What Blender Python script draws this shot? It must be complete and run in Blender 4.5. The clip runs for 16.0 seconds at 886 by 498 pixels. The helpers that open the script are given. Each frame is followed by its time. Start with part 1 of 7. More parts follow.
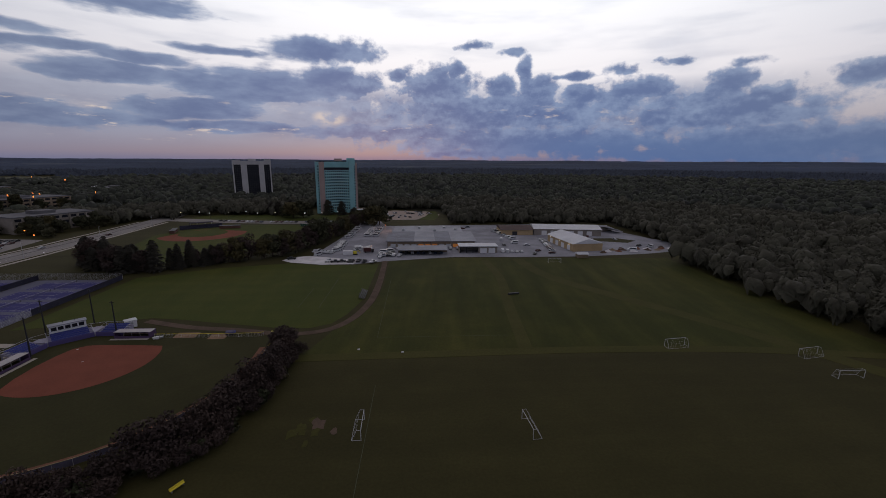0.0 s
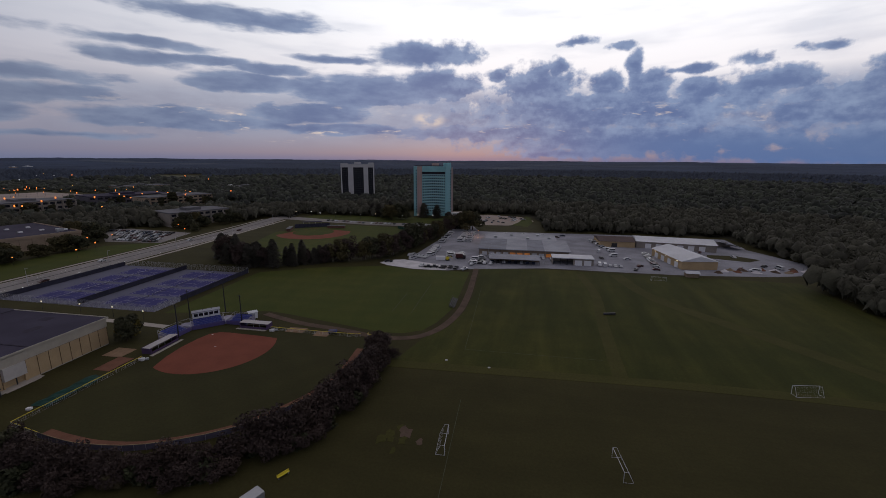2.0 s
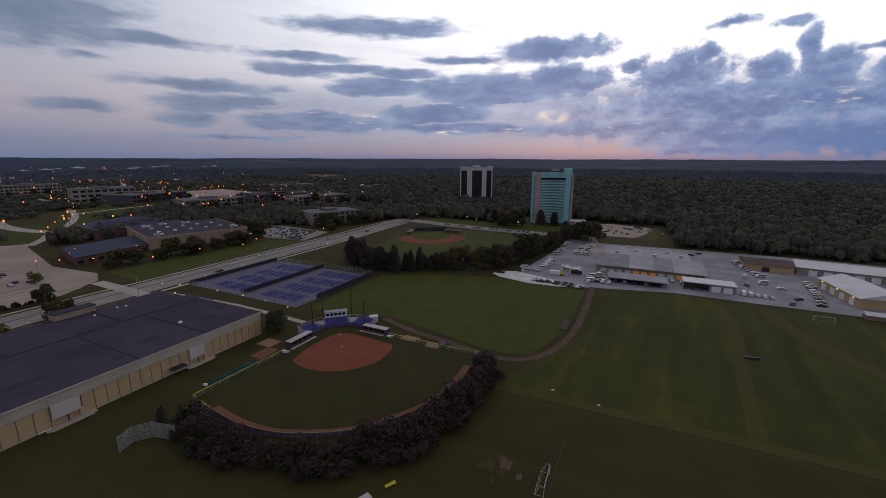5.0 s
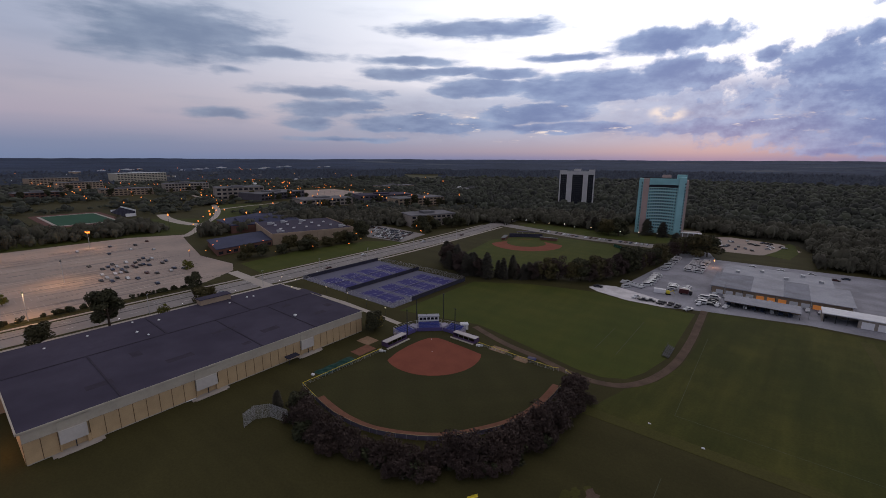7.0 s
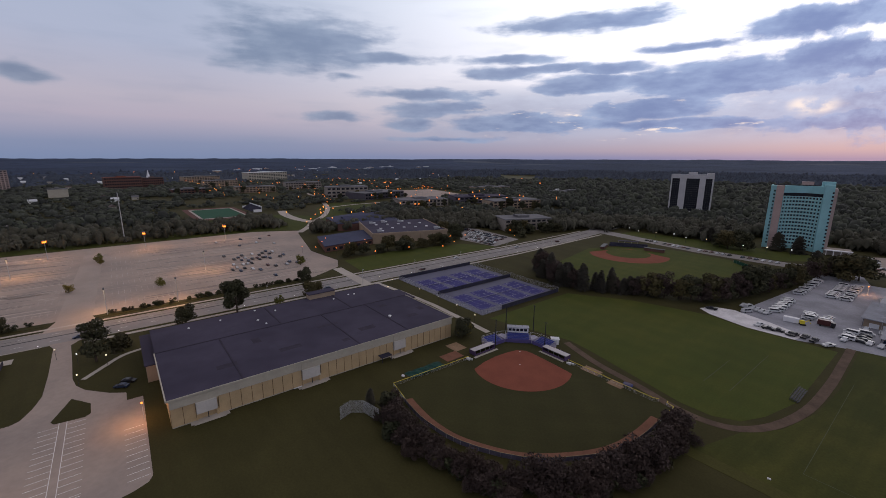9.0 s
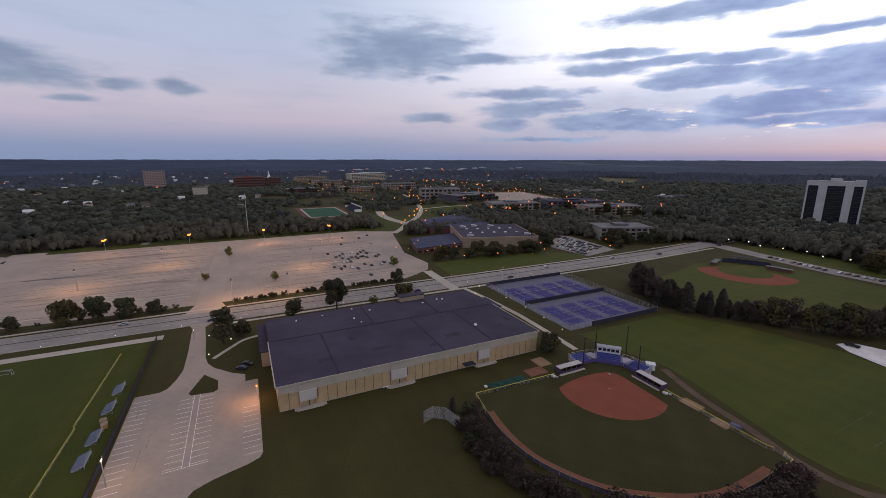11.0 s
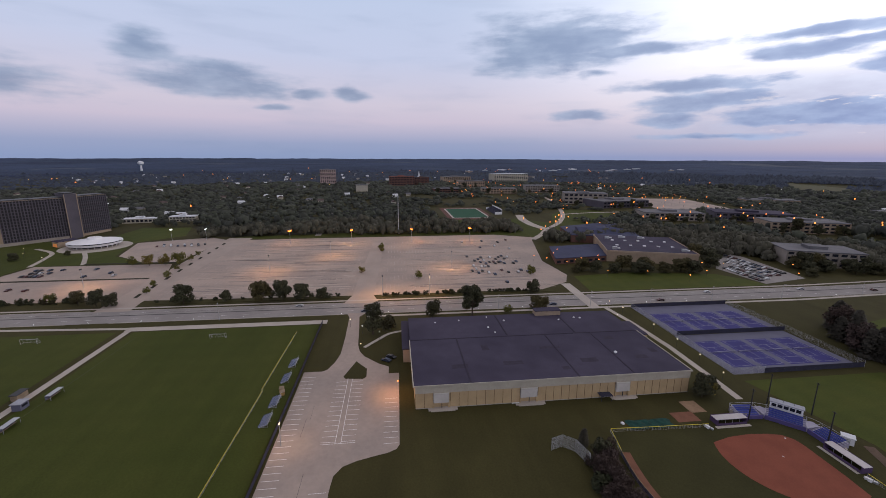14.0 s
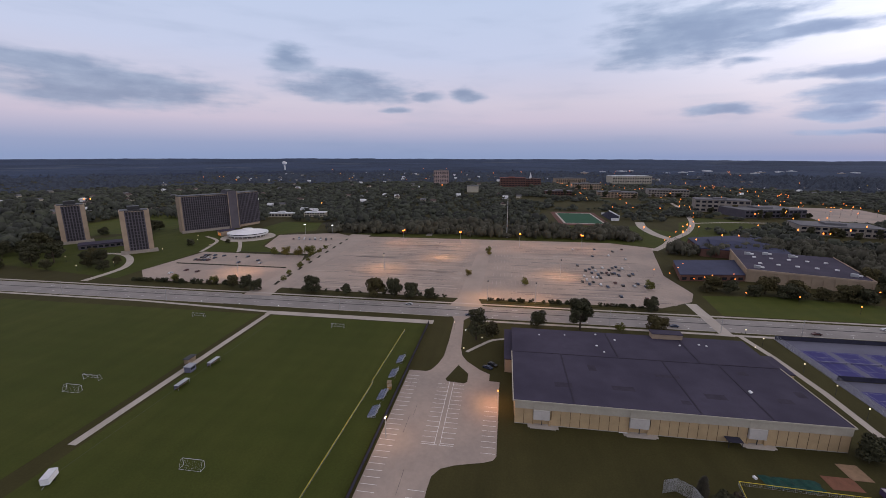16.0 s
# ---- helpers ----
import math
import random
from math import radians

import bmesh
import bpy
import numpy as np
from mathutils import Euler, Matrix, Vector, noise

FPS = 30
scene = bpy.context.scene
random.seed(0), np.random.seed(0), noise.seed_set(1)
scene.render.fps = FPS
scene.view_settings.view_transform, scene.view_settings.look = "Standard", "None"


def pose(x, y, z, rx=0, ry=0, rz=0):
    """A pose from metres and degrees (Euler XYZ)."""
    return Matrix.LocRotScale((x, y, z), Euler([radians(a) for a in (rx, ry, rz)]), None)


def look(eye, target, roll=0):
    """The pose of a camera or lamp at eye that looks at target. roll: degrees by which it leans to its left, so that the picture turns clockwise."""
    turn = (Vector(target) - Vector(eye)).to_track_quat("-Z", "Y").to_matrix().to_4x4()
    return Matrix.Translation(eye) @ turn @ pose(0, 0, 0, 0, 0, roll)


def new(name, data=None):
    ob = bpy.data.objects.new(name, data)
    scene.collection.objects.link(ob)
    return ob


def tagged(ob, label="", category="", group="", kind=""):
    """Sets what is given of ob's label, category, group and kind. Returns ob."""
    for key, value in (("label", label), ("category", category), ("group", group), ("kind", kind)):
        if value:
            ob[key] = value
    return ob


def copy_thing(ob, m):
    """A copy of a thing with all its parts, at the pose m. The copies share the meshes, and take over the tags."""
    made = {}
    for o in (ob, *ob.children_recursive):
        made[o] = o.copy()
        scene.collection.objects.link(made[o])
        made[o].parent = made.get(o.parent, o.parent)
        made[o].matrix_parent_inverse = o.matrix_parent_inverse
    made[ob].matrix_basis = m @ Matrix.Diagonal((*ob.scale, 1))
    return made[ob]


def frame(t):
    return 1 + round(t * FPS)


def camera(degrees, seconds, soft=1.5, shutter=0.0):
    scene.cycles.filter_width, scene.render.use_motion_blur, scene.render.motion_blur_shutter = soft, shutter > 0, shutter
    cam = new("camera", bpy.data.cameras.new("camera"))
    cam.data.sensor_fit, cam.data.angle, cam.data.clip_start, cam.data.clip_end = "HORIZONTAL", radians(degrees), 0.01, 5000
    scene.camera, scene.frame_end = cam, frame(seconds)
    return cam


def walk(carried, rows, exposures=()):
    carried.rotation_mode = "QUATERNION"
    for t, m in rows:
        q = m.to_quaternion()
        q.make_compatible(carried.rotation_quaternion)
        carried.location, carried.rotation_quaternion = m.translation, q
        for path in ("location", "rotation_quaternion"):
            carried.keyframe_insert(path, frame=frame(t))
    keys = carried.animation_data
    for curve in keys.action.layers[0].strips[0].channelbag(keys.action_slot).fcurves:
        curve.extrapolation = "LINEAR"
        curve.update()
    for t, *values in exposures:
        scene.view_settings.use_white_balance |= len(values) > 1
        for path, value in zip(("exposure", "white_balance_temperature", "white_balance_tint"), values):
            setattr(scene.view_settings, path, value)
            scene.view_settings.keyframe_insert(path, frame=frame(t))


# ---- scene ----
cam = camera(93.6, 16.0, 0.55)
PATH = [
    (0, (0.00, -0.00, 57.49), (5.46, 97.67, 36.76), 0.29),
    (0.5, (0.09, 0.44, 58.39), (-5.77, 98.10, 37.69), 0.37),
    (1, (0.03, 0.51, 59.58), (-10.60, 97.76, 38.85), 0.32),
    (1.5, (-0.16, 0.47, 60.94), (-13.39, 97.40, 40.21), 0.40),
    (2, (-0.18, 0.27, 62.23), (-16.52, 96.72, 41.47), 0.42),
    (2.5, (0.06, 0.20, 63.67), (-20.48, 95.84, 42.88), 0.32),
    (3, (0.13, 0.15, 65.02), (-23.99, 94.93, 44.17), 0.28),
    (3.5, (0.27, -0.34, 66.39), (-28.35, 93.18, 45.52), 0.21),
    (4, (0.10, 0.74, 67.71), (-33.02, 92.73, 46.69), 0.29),
    (6.5, (0.97, 0.82, 73.95), (-55.58, 80.49, 52.63), 0.10),
    (7, (0.88, -0.09, 74.94), (-60.29, 76.11, 53.67), 0.24),
    (7.5, (0.73, 0.60, 75.77), (-64.50, 73.34, 54.45), 0.18),
    (8, (0.88, 0.57, 77.14), (-68.20, 69.63, 55.71), 0.13),
    (8.5, (0.66, 0.67, 78.32), (-72.43, 65.42, 56.76), 0.12),
    (9, (0.45, 0.42, 79.04), (-76.25, 60.90, 57.60), 0.17),
    (11.5, (1.27, -0.01, 84.69), (-88.84, 37.72, 63.33), 0.13),
    (12, (1.09, -0.23, 85.66), (-90.84, 32.84, 64.31), 0.20),
    (12.5, (0.91, -0.19, 86.72), (-92.54, 28.22, 65.27), 0.14),
    (13, (0.97, -0.41, 87.82), (-94.01, 22.34, 66.34), 0.20),
    (13.5, (0.98, -0.62, 88.91), (-95.21, 16.19, 67.34), 0.22),
    (14, (0.70, -0.97, 90.00), (-96.26, 10.35, 68.34), 0.24),
    (14.5, (0.92, -1.11, 91.12), (-96.55, 4.27, 69.44), 0.21),
    (15, (0.82, -1.07, 91.86), (-96.81, -2.39, 70.26), 0.16),
    (15.5, (0.77, -1.05, 92.82), (-96.51, -9.32, 71.15), 0.11),
    (16, (0.40, -1.27, 93.86), (-96.17, -15.44, 72.09), 0.14),
]
EXPOSURE = [(0, -0.95), (4, -0.75), (6.5, -0.5), (9, -0.3), (12, 0.0), (16, 0.1)]
walk(cam, [(t, look(eye, target, roll)) for t, eye, target, roll in PATH], EXPOSURE)


# ---- world ----
def node(tree, kind, **values):
    n = tree.nodes.new(kind)
    for key, value in values.items():
        n.inputs[key.replace("_", " ")].default_value = value
    return n


class Net:
    """Short hand for wiring shader nodes."""

    def __init__(self, tree):
        self.t = tree

    def plug(self, socket, value):
        if isinstance(value, bpy.types.NodeSocket):
            self.t.links.new(value, socket)
        else:
            socket.default_value = value

    def math(self, op, a, b=0.0, c=0.0, clamp=False):
        n = self.t.nodes.new("ShaderNodeMath")
        n.operation, n.use_clamp = op, clamp
        for s, v in zip(n.inputs, (a, b, c)):
            self.plug(s, v)
        return n.outputs[0]

    def vec(self, x, y, z=0.0):
        n = self.t.nodes.new("ShaderNodeCombineXYZ")
        for s, v in zip(n.inputs, (x, y, z)):
            self.plug(s, v)
        return n.outputs[0]

    def vmath(self, op, a, b=(0, 0, 0)):
        n = self.t.nodes.new("ShaderNodeVectorMath")
        n.operation = op
        self.plug(n.inputs[0], a)
        self.plug(n.inputs[1], b)
        return n.outputs["Value"] if op in ("LENGTH", "DOT_PRODUCT") else n.outputs[0]

    def noise(self, vector, scale, detail=4.0, rough=0.55, out="Fac", distort=0.0):
        n = self.t.nodes.new("ShaderNodeTexNoise")
        self.plug(n.inputs["Vector"], vector)
        n.inputs["Scale"].default_value, n.inputs["Detail"].default_value = scale, detail
        n.inputs["Roughness"].default_value, n.inputs["Distortion"].default_value = rough, distort
        return n.outputs[out]

    def ramp(self, fac, stops, ease="LINEAR"):
        n = self.t.nodes.new("ShaderNodeValToRGB")
        n.color_ramp.interpolation = ease
        e = n.color_ramp.elements
        while len(e) < len(stops):
            e.new(0.5)
        for el, (p, col) in zip(e, stops):
            el.position, el.color = p, (*col, 1.0) if len(col) == 3 else col
        self.plug(n.inputs[0], fac)
        return n.outputs[0]

    def mix(self, fac, a, b, blend="MIX"):
        n = self.t.nodes.new("ShaderNodeMix")
        n.data_type, n.blend_type = "RGBA", blend
        self.plug(n.inputs[0], fac)
        for s, v in ((n.inputs[6], a), (n.inputs[7], b)):
            self.plug(s, (*v, 1.0) if isinstance(v, tuple) and len(v) == 3 else v)
        return n.outputs[2]

    def smooth(self, value, lo, hi):
        n = self.t.nodes.new("ShaderNodeMapRange")
        n.interpolation_type = "SMOOTHSTEP"
        self.plug(n.inputs[0], value)
        n.inputs[1].default_value, n.inputs[2].default_value = lo, hi
        return n.outputs[0]


def build_sky():
    """Dusk: a Nishita sky low in the west under a clear gradient, with broken cloud banks."""
    world = bpy.data.worlds.new("dusk_sky")
    scene.world = world
    world.use_nodes = True
    t = world.node_tree
    t.nodes.clear()
    k = Net(t)
    way = t.nodes.new("ShaderNodeTexCoord").outputs["Generated"]
    sep = t.nodes.new("ShaderNodeSeparateXYZ")
    k.plug(sep.inputs[0], way)
    az = k.math("MULTIPLY", k.math("ARCTAN2", k.math("MULTIPLY", sep.outputs[0], -1.0), sep.outputs[1]), 180 / math.pi)
    el = k.math("MULTIPLY", k.math("ARCSINE", sep.outputs[2]), 180 / math.pi)
    fac = k.math("DIVIDE", k.math("MAXIMUM", el, 0.0), 40.0)
    east = k.ramp(fac, [(0.0, (0.26, 0.33, 0.53)), (0.04, (0.31, 0.36, 0.55)), (0.11, (0.58, 0.52, 0.65)), (0.16, (0.62, 0.57, 0.69)),
                        (0.30, (0.55, 0.60, 0.79)), (0.45, (0.52, 0.60, 0.80)), (0.62, (0.57, 0.57, 0.68)), (1.0, (0.56, 0.53, 0.60))])
    west = k.ramp(fac, [(0.0, (0.34, 0.33, 0.55)), (0.022, (0.60, 0.48, 0.58)), (0.045, (0.66, 0.58, 0.70)), (0.12, (1.05, 0.98, 1.05)),
                        (0.25, (1.85, 1.77, 1.83)), (0.45, (2.12, 2.12, 2.2)), (0.62, (1.2, 1.15, 1.2)), (1.0, (0.76, 0.70, 0.76))])
    toward = k.smooth(k.math("ABSOLUTE", k.math("ADD", az, 6.0)), 92.0, 10.0)
    clear = k.mix(toward, east, west)
    # cloud shapes: soft ellipses on the dome, gently bent and broken up by billows
    plane = k.vec(k.math("MULTIPLY", az, 0.16), k.math("MULTIPLY", el, 0.34))
    n1 = k.noise(plane, 1.0, 2.0)
    n2 = k.noise(k.vmath("ADD", plane, (7.3, 2.1, 0.0)), 1.2, 2.0)
    place = k.vec(k.math("MULTIPLY_ADD", k.math("SUBTRACT", n1, 0.5), 3.2, az), k.math("MULTIPLY_ADD", k.math("SUBTRACT", n2, 0.5), 1.2, el))
    field = None

    def cloud(a, e, w, h, strength=1.0):
        nonlocal field
        d = k.vmath("LENGTH", k.vmath("MULTIPLY", k.vmath("SUBTRACT", place, (a, e, 0.0)), (1 / w, 1 / h, 0.0)))
        d = k.math("MULTIPLY_ADD", d, -strength, strength)
        field = d if field is None else k.math("MAXIMUM", field, d)

    # long streaks and flat banks of the south-west
    cloud(33.7, 15.5, 11.3, 1.30)
    cloud(43.5, 11.9, 7.3, 0.65)
    cloud(43.6, 10.5, 5.4, 1.0)
    cloud(12.0, 13.0, 8.4, 1.65)
    cloud(23.5, 12.1, 6.2, 0.5, 0.6)
    cloud(30.3, 10.4, 6.4, 1.0)
    cloud(38.6, 10.8, 9.5, 0.6)
    cloud(52.8, 7.9, 9.4, 0.95)
    cloud(51.6, 6.2, 8.6, 1.2)
    cloud(34.4, 8.7, 8.6, 1.5)
    cloud(18.9, 8.5, 15.0, 2.4)
    cloud(10.1, 9.4, 6.6, 2.1)
    cloud(56.1, 4.3, 4.8, 0.95)
    cloud(42.4, 4.6, 13.8, 1.85)
    cloud(27.0, 5.6, 11.0, 1.5)
    cloud(23.0, 3.9, 15.0, 0.9)
    cloud(49.5, 2.4, 8.0, 0.45, 0.8)
    cloud(65.6, 4.9, 4.6, 0.85)
    cloud(60.4, 12.1, 9.4, 0.8)
    cloud(64.7, 9.8, 2.1, 0.55, 0.8)
    # heaped bank of the north-west
    cloud(-2.4, 9.2, 6.2, 2.9)
    cloud(-4.6, 11.2, 1.6, 1.4)
    cloud(-10.4, 8.9, 2.9, 2.0)
    cloud(-15.6, 8.8, 3.0, 2.4)
    cloud(-13.7, 10.4, 1.3, 2.4)
    cloud(-21.1, 8.1, 4.3, 1.3)
    cloud(-27.0, 8.2, 5.2, 1.8)
    cloud(-36.2, 8.2, 2.5, 2.1)
    cloud(-40.4, 6.8, 4.4, 1.5)
    cloud(-47.0, 8.2, 3.0, 1.6)
    cloud(-19.5, 10.2, 3.6, 0.55, 0.75)
    cloud(-24.9, 10.6, 2.0, 0.8, 0.6)
    cloud(-31.0, 11.2, 3.4, 0.6, 0.6)
    cloud(-37.7, 10.3, 1.9, 0.5, 0.6)
    cloud(-7.2, 14.0, 3.0, 0.45, 0.5)
    cloud(-12.3, 13.4, 1.8, 0.55, 0.6)
    cloud(2.7, 10.5, 1.4, 1.0)
    cloud(-11.2, 6.1, 21.5, 3.1)
    cloud(-35.0, 5.6, 12.5, 2.8)
    cloud(-15.0, 2.6, 24.0, 2.3)
    cloud(-6.0, 1.0, 9.0, 0.7, 0.7)
    cloud(-30.0, 0.9, 12.0, 1.0, 0.9)
    cloud(-42.0, 2.0, 20.0, 2.8)
    cloud(1.3, 3.6, 18.0, 1.25)
    # loose clouds of the south
    cloud(69.2, 13.4, 11.0, 3.6)
    cloud(72.5, 12.2, 7.0, 2.6)
    cloud(110.4, 8.4, 10.0, 2.1)
    cloud(100.2, 7.6, 2.6, 0.75, 0.8)
    cloud(94.9, 7.7, 2.0, 0.95, 0.8)
    cloud(104.6, 5.8, 2.2, 0.38, 0.7)
    cloud(117.4, 11.3, 3.2, 1.8, 0.8)
    cloud(136.1, 7.1, 14.0, 2.6)
    cloud(139.7, 8.6, 6.0, 1.6)
    cloud(165.0, 8.0, 12.0, 3.0)
    cloud(-70.0, 7.0, 18.0, 4.5)
    # flat banded cloud in the south, billows in the north-west
    heaped = k.math("MULTIPLY_ADD", k.smooth(az, 22.0, 4.0), 0.85, 0.15)
    flat = k.math("SUBTRACT", 1.0, heaped)

    def puffs(lift):
        up = k.math("ADD", el, lift)
        billow = k.noise(k.vec(k.math("MULTIPLY", az, 0.42), k.math("MULTIPLY", up, 0.50)), 1.0, 7.0, 0.58)
        band = k.noise(k.vec(k.math("MULTIPLY", az, 0.15), k.math("MULTIPLY", up, 0.62)), 1.0, 7.0, 0.56)
        return k.math("ADD", k.math("MULTIPLY", billow, heaped), k.math("MULTIPLY", band, flat))

    puff = puffs(0.0)
    relief = k.math("SUBTRACT", puff, puffs(0.55))
    thin = k.noise(k.vec(k.math("MULTIPLY", az, 0.06), k.math("MULTIPLY", el, 0.34), 3.0), 1.4, 5.0, 0.5)
    body = k.math("MULTIPLY_ADD", k.math("SUBTRACT", puff, 0.5), 2.1, k.math("MULTIPLY_ADD", field, 1.05, 0.03))
    # a ragged grey veil ties the low western banks together
    veil_at = k.math("MULTIPLY", k.smooth(k.math("ABSOLUTE", k.math("SUBTRACT", el, 5.6)), 4.6, 1.5), k.smooth(k.math("ABSOLUTE", k.math("SUBTRACT", az, 8.0)), 56.0, 38.0))
    veil = k.math("MULTIPLY", veil_at, k.smooth(puff, 0.20, 0.44))
    dense = k.math("MAXIMUM", k.smooth(k.math("MULTIPLY", body, k.math("MULTIPLY_ADD", toward, 0.35, 0.65)), -0.12, 0.42), k.math("MULTIPLY", veil, k.math("MULTIPLY_ADD", heaped, 0.36, 0.54)))
    wisp = k.math("MULTIPLY", k.smooth(thin, 0.46, 0.80), 0.28)
    above = k.smooth(el, 24.0, 15.5)
    cover = k.math("MULTIPLY", k.math("MAXIMUM", dense, wisp), above)
    # darker hearts, paler shoulders
    inner = k.noise(k.vec(k.math("MULTIPLY", az, 0.20), k.math("MULTIPLY", el, 0.55), 9.0), 1.0, 6.0, 0.55)
    heart = k.math("ADD", k.math("MULTIPLY_ADD", relief, k.math("MULTIPLY_ADD", heaped, 0.8, 0.4), inner), k.math("MULTIPLY", k.smooth(body, 0.15, 0.9), -0.22))
    shade_e = k.mix(k.smooth(heart, 0.12, 0.66), (0.16, 0.24, 0.40), (0.31, 0.395, 0.56))
    shade_w = k.mix(k.smooth(heart, 0.12, 0.70), (0.168, 0.278, 0.62), (0.42, 0.575, 0.93))
    low = k.smooth(el, 4.5, 1.5)
    shade_w = k.mix(k.math("MULTIPLY", low, k.smooth(az, 5.0, -22.0)), shade_w, (0.155, 0.30, 0.66))
    cloud_col = k.mix(toward, shade_e, shade_w)
    sky = k.mix(k.math("MULTIPLY", cover, k.math("MULTIPLY_ADD", toward, 0.20, 0.75)), clear, cloud_col)
    # small bright rifts low in the western bank
    rift = k.noise(k.vec(k.math("MULTIPLY", az, 0.22), k.math("MULTIPLY", el, 0.85), 5.0), 1.3, 5.0, 0.6)
    band = k.math("MULTIPLY", k.smooth(k.math("ABSOLUTE", k.math("SUBTRACT", el, 4.6)), 3.0, 0.8), k.smooth(k.math("ABSOLUTE", k.math("SUBTRACT", az, 8.0)), 48.0, 25.0))
    spot = k.smooth(k.vmath("LENGTH", k.vmath("MULTIPLY", k.vmath("SUBTRACT", place, (11.6, 5.2, 0.0)), (0.34, 0.9, 0.0))), 1.0, 0.2)
    rifts = k.math("MAXIMUM", k.math("MULTIPLY", k.smooth(rift, 0.61, 0.76), band), k.math("MULTIPLY", spot, k.smooth(puff, 0.62, 0.42)))
    sky = k.mix(k.math("MULTIPLY", rifts, 0.75), sky, (1.65, 1.35, 1.12))
    below = k.smooth(el, -0.5, -3.0)
    sky = k.mix(below, sky, (0.05, 0.06, 0.07))
    nishita = t.nodes.new("ShaderNodeTexSky")
    nishita.sky_type, nishita.sun_disc = "NISHITA", False
    nishita.sun_elevation, nishita.sun_rotation = radians(2.0), radians(-6.0)
    b1 = t.nodes.new("ShaderNodeBackground")
    b1.inputs[1].default_value = 0.95
    k.plug(b1.inputs[0], sky)
    b2 = t.nodes.new("ShaderNodeBackground")
    b2.inputs[1].default_value = 0.006
    k.plug(b2.inputs[0], nishita.outputs[0])
    add = t.nodes.new("ShaderNodeAddShader")
    k.plug(add.inputs[0], b1.outputs[0])
    k.plug(add.inputs[1], b2.outputs[0])
    out = t.nodes.new("ShaderNodeOutputWorld")
    k.plug(out.inputs[0], add.outputs[0])


build_sky()
glow = bpy.data.lights.new("dusk_sun", "SUN")
glow.energy, glow.angle, glow.color = 0.10, radians(35), (1.0, 0.86, 0.78)
new("dusk_sun", glow).matrix_world = look((-60, 500, 150), (0, 0, 0))


# ---- materials ----
def material(name, base, rough=0.85, metal=0.0, var=0.25, big=0.06, small=1.2, tint=None, bump=0.0, spec=0.12, random_tint=0.0):
    """A procedural surface: its base colour broken up by broad patches and by fine grain."""
    m = bpy.data.materials.new(name)
    m.use_nodes = True
    t = m.node_tree
    b = t.nodes["Principled BSDF"]
    k = Net(t)
    where = t.nodes.new("ShaderNodeNewGeometry").outputs["Position"]
    n1 = k.noise(where, big, 4.0, 0.6)
    n2 = k.noise(where, small, 3.0, 0.6)
    other = tint or tuple(c * (1 - var) for c in base)
    col = k.mix(k.smooth(n1, 0.32, 0.68), base, other)
    grain = k.math("MULTIPLY_ADD", n2, 2 * var, 1.0 - var)
    col = k.mix(1.0, col, k.vec(grain, grain, grain), "MULTIPLY")
    if random_tint:
        r = t.nodes.new("ShaderNodeObjectInfo").outputs["Random"]
        g = k.math("MULTIPLY_ADD", r, 2 * random_tint, 1.0 - random_tint)
        col = k.mix(1.0, col, k.vec(g, g, k.math("MULTIPLY", g, 0.95)), "MULTIPLY")
    k.plug(b.inputs["Base Color"], col)
    b.inputs["Roughness"].default_value, b.inputs["Metallic"].default_value = rough, metal
    b.inputs["Specular IOR Level"].default_value = spec
    if bump:
        n = t.nodes.new("ShaderNodeBump")
        n.inputs["Strength"].default_value, n.inputs["Distance"].default_value = bump, 0.05
        k.plug(n.inputs["Height"], n2)
        k.plug(b.inputs["Normal"], n.outputs[0])
    return m


def lamp_material(name, colour, strength):
    m = bpy.data.materials.new(name)
    m.use_nodes = True
    b = m.node_tree.nodes["Principled BSDF"]
    b.inputs["Base Color"].default_value = (*colour, 1)
    b.inputs["Emission Color"].default_value = (*colour, 1)
    b.inputs["Emission Strength"].default_value = strength
    return m


def leaf_material(name, base, dark, yellow=None, depth=1.0, relief=0.0):
    """Foliage whose tone differs from tree to tree and from clump to clump."""
    m = bpy.data.materials.new(name)
    m.use_nodes = True
    t = m.node_tree
    b = t.nodes["Principled BSDF"]
    k = Net(t)
    geo = t.nodes.new("ShaderNodeNewGeometry")
    isl = geo.outputs["Random Per Island"]
    r = t.nodes.new("ShaderNodeObjectInfo").outputs["Random"]
    col = k.mix(isl, base, dark)
    col = k.mix(k.math("MULTIPLY", k.smooth(r, 0.55, 1.0), 0.6), col, yellow or base)
    n = k.math("ADD", k.math("MULTIPLY", k.noise(geo.outputs["Position"], 0.12, 3.0), 0.8), k.noise(geo.outputs["Position"], 0.9, 4.0, 0.7))
    g = k.math("MULTIPLY_ADD", n, 1.5 * depth, 1.0 - 1.35 * depth)
    col = k.mix(1.0, col, k.vec(g, g, g), "MULTIPLY")
    k.plug(b.inputs["Base Color"], col)
    b.inputs["Roughness"].default_value = 0.8
    b.inputs["Specular IOR Level"].default_value = 0.15
    if relief:
        up = t.nodes.new("ShaderNodeBump")
        up.inputs["Strength"].default_value, up.inputs["Distance"].default_value = 1.0, 0.28 / relief
        k.plug(up.inputs["Height"], k.noise(geo.outputs["Position"], relief, 3.0, 0.65))
        k.plug(b.inputs["Normal"], up.outputs[0])
    return m


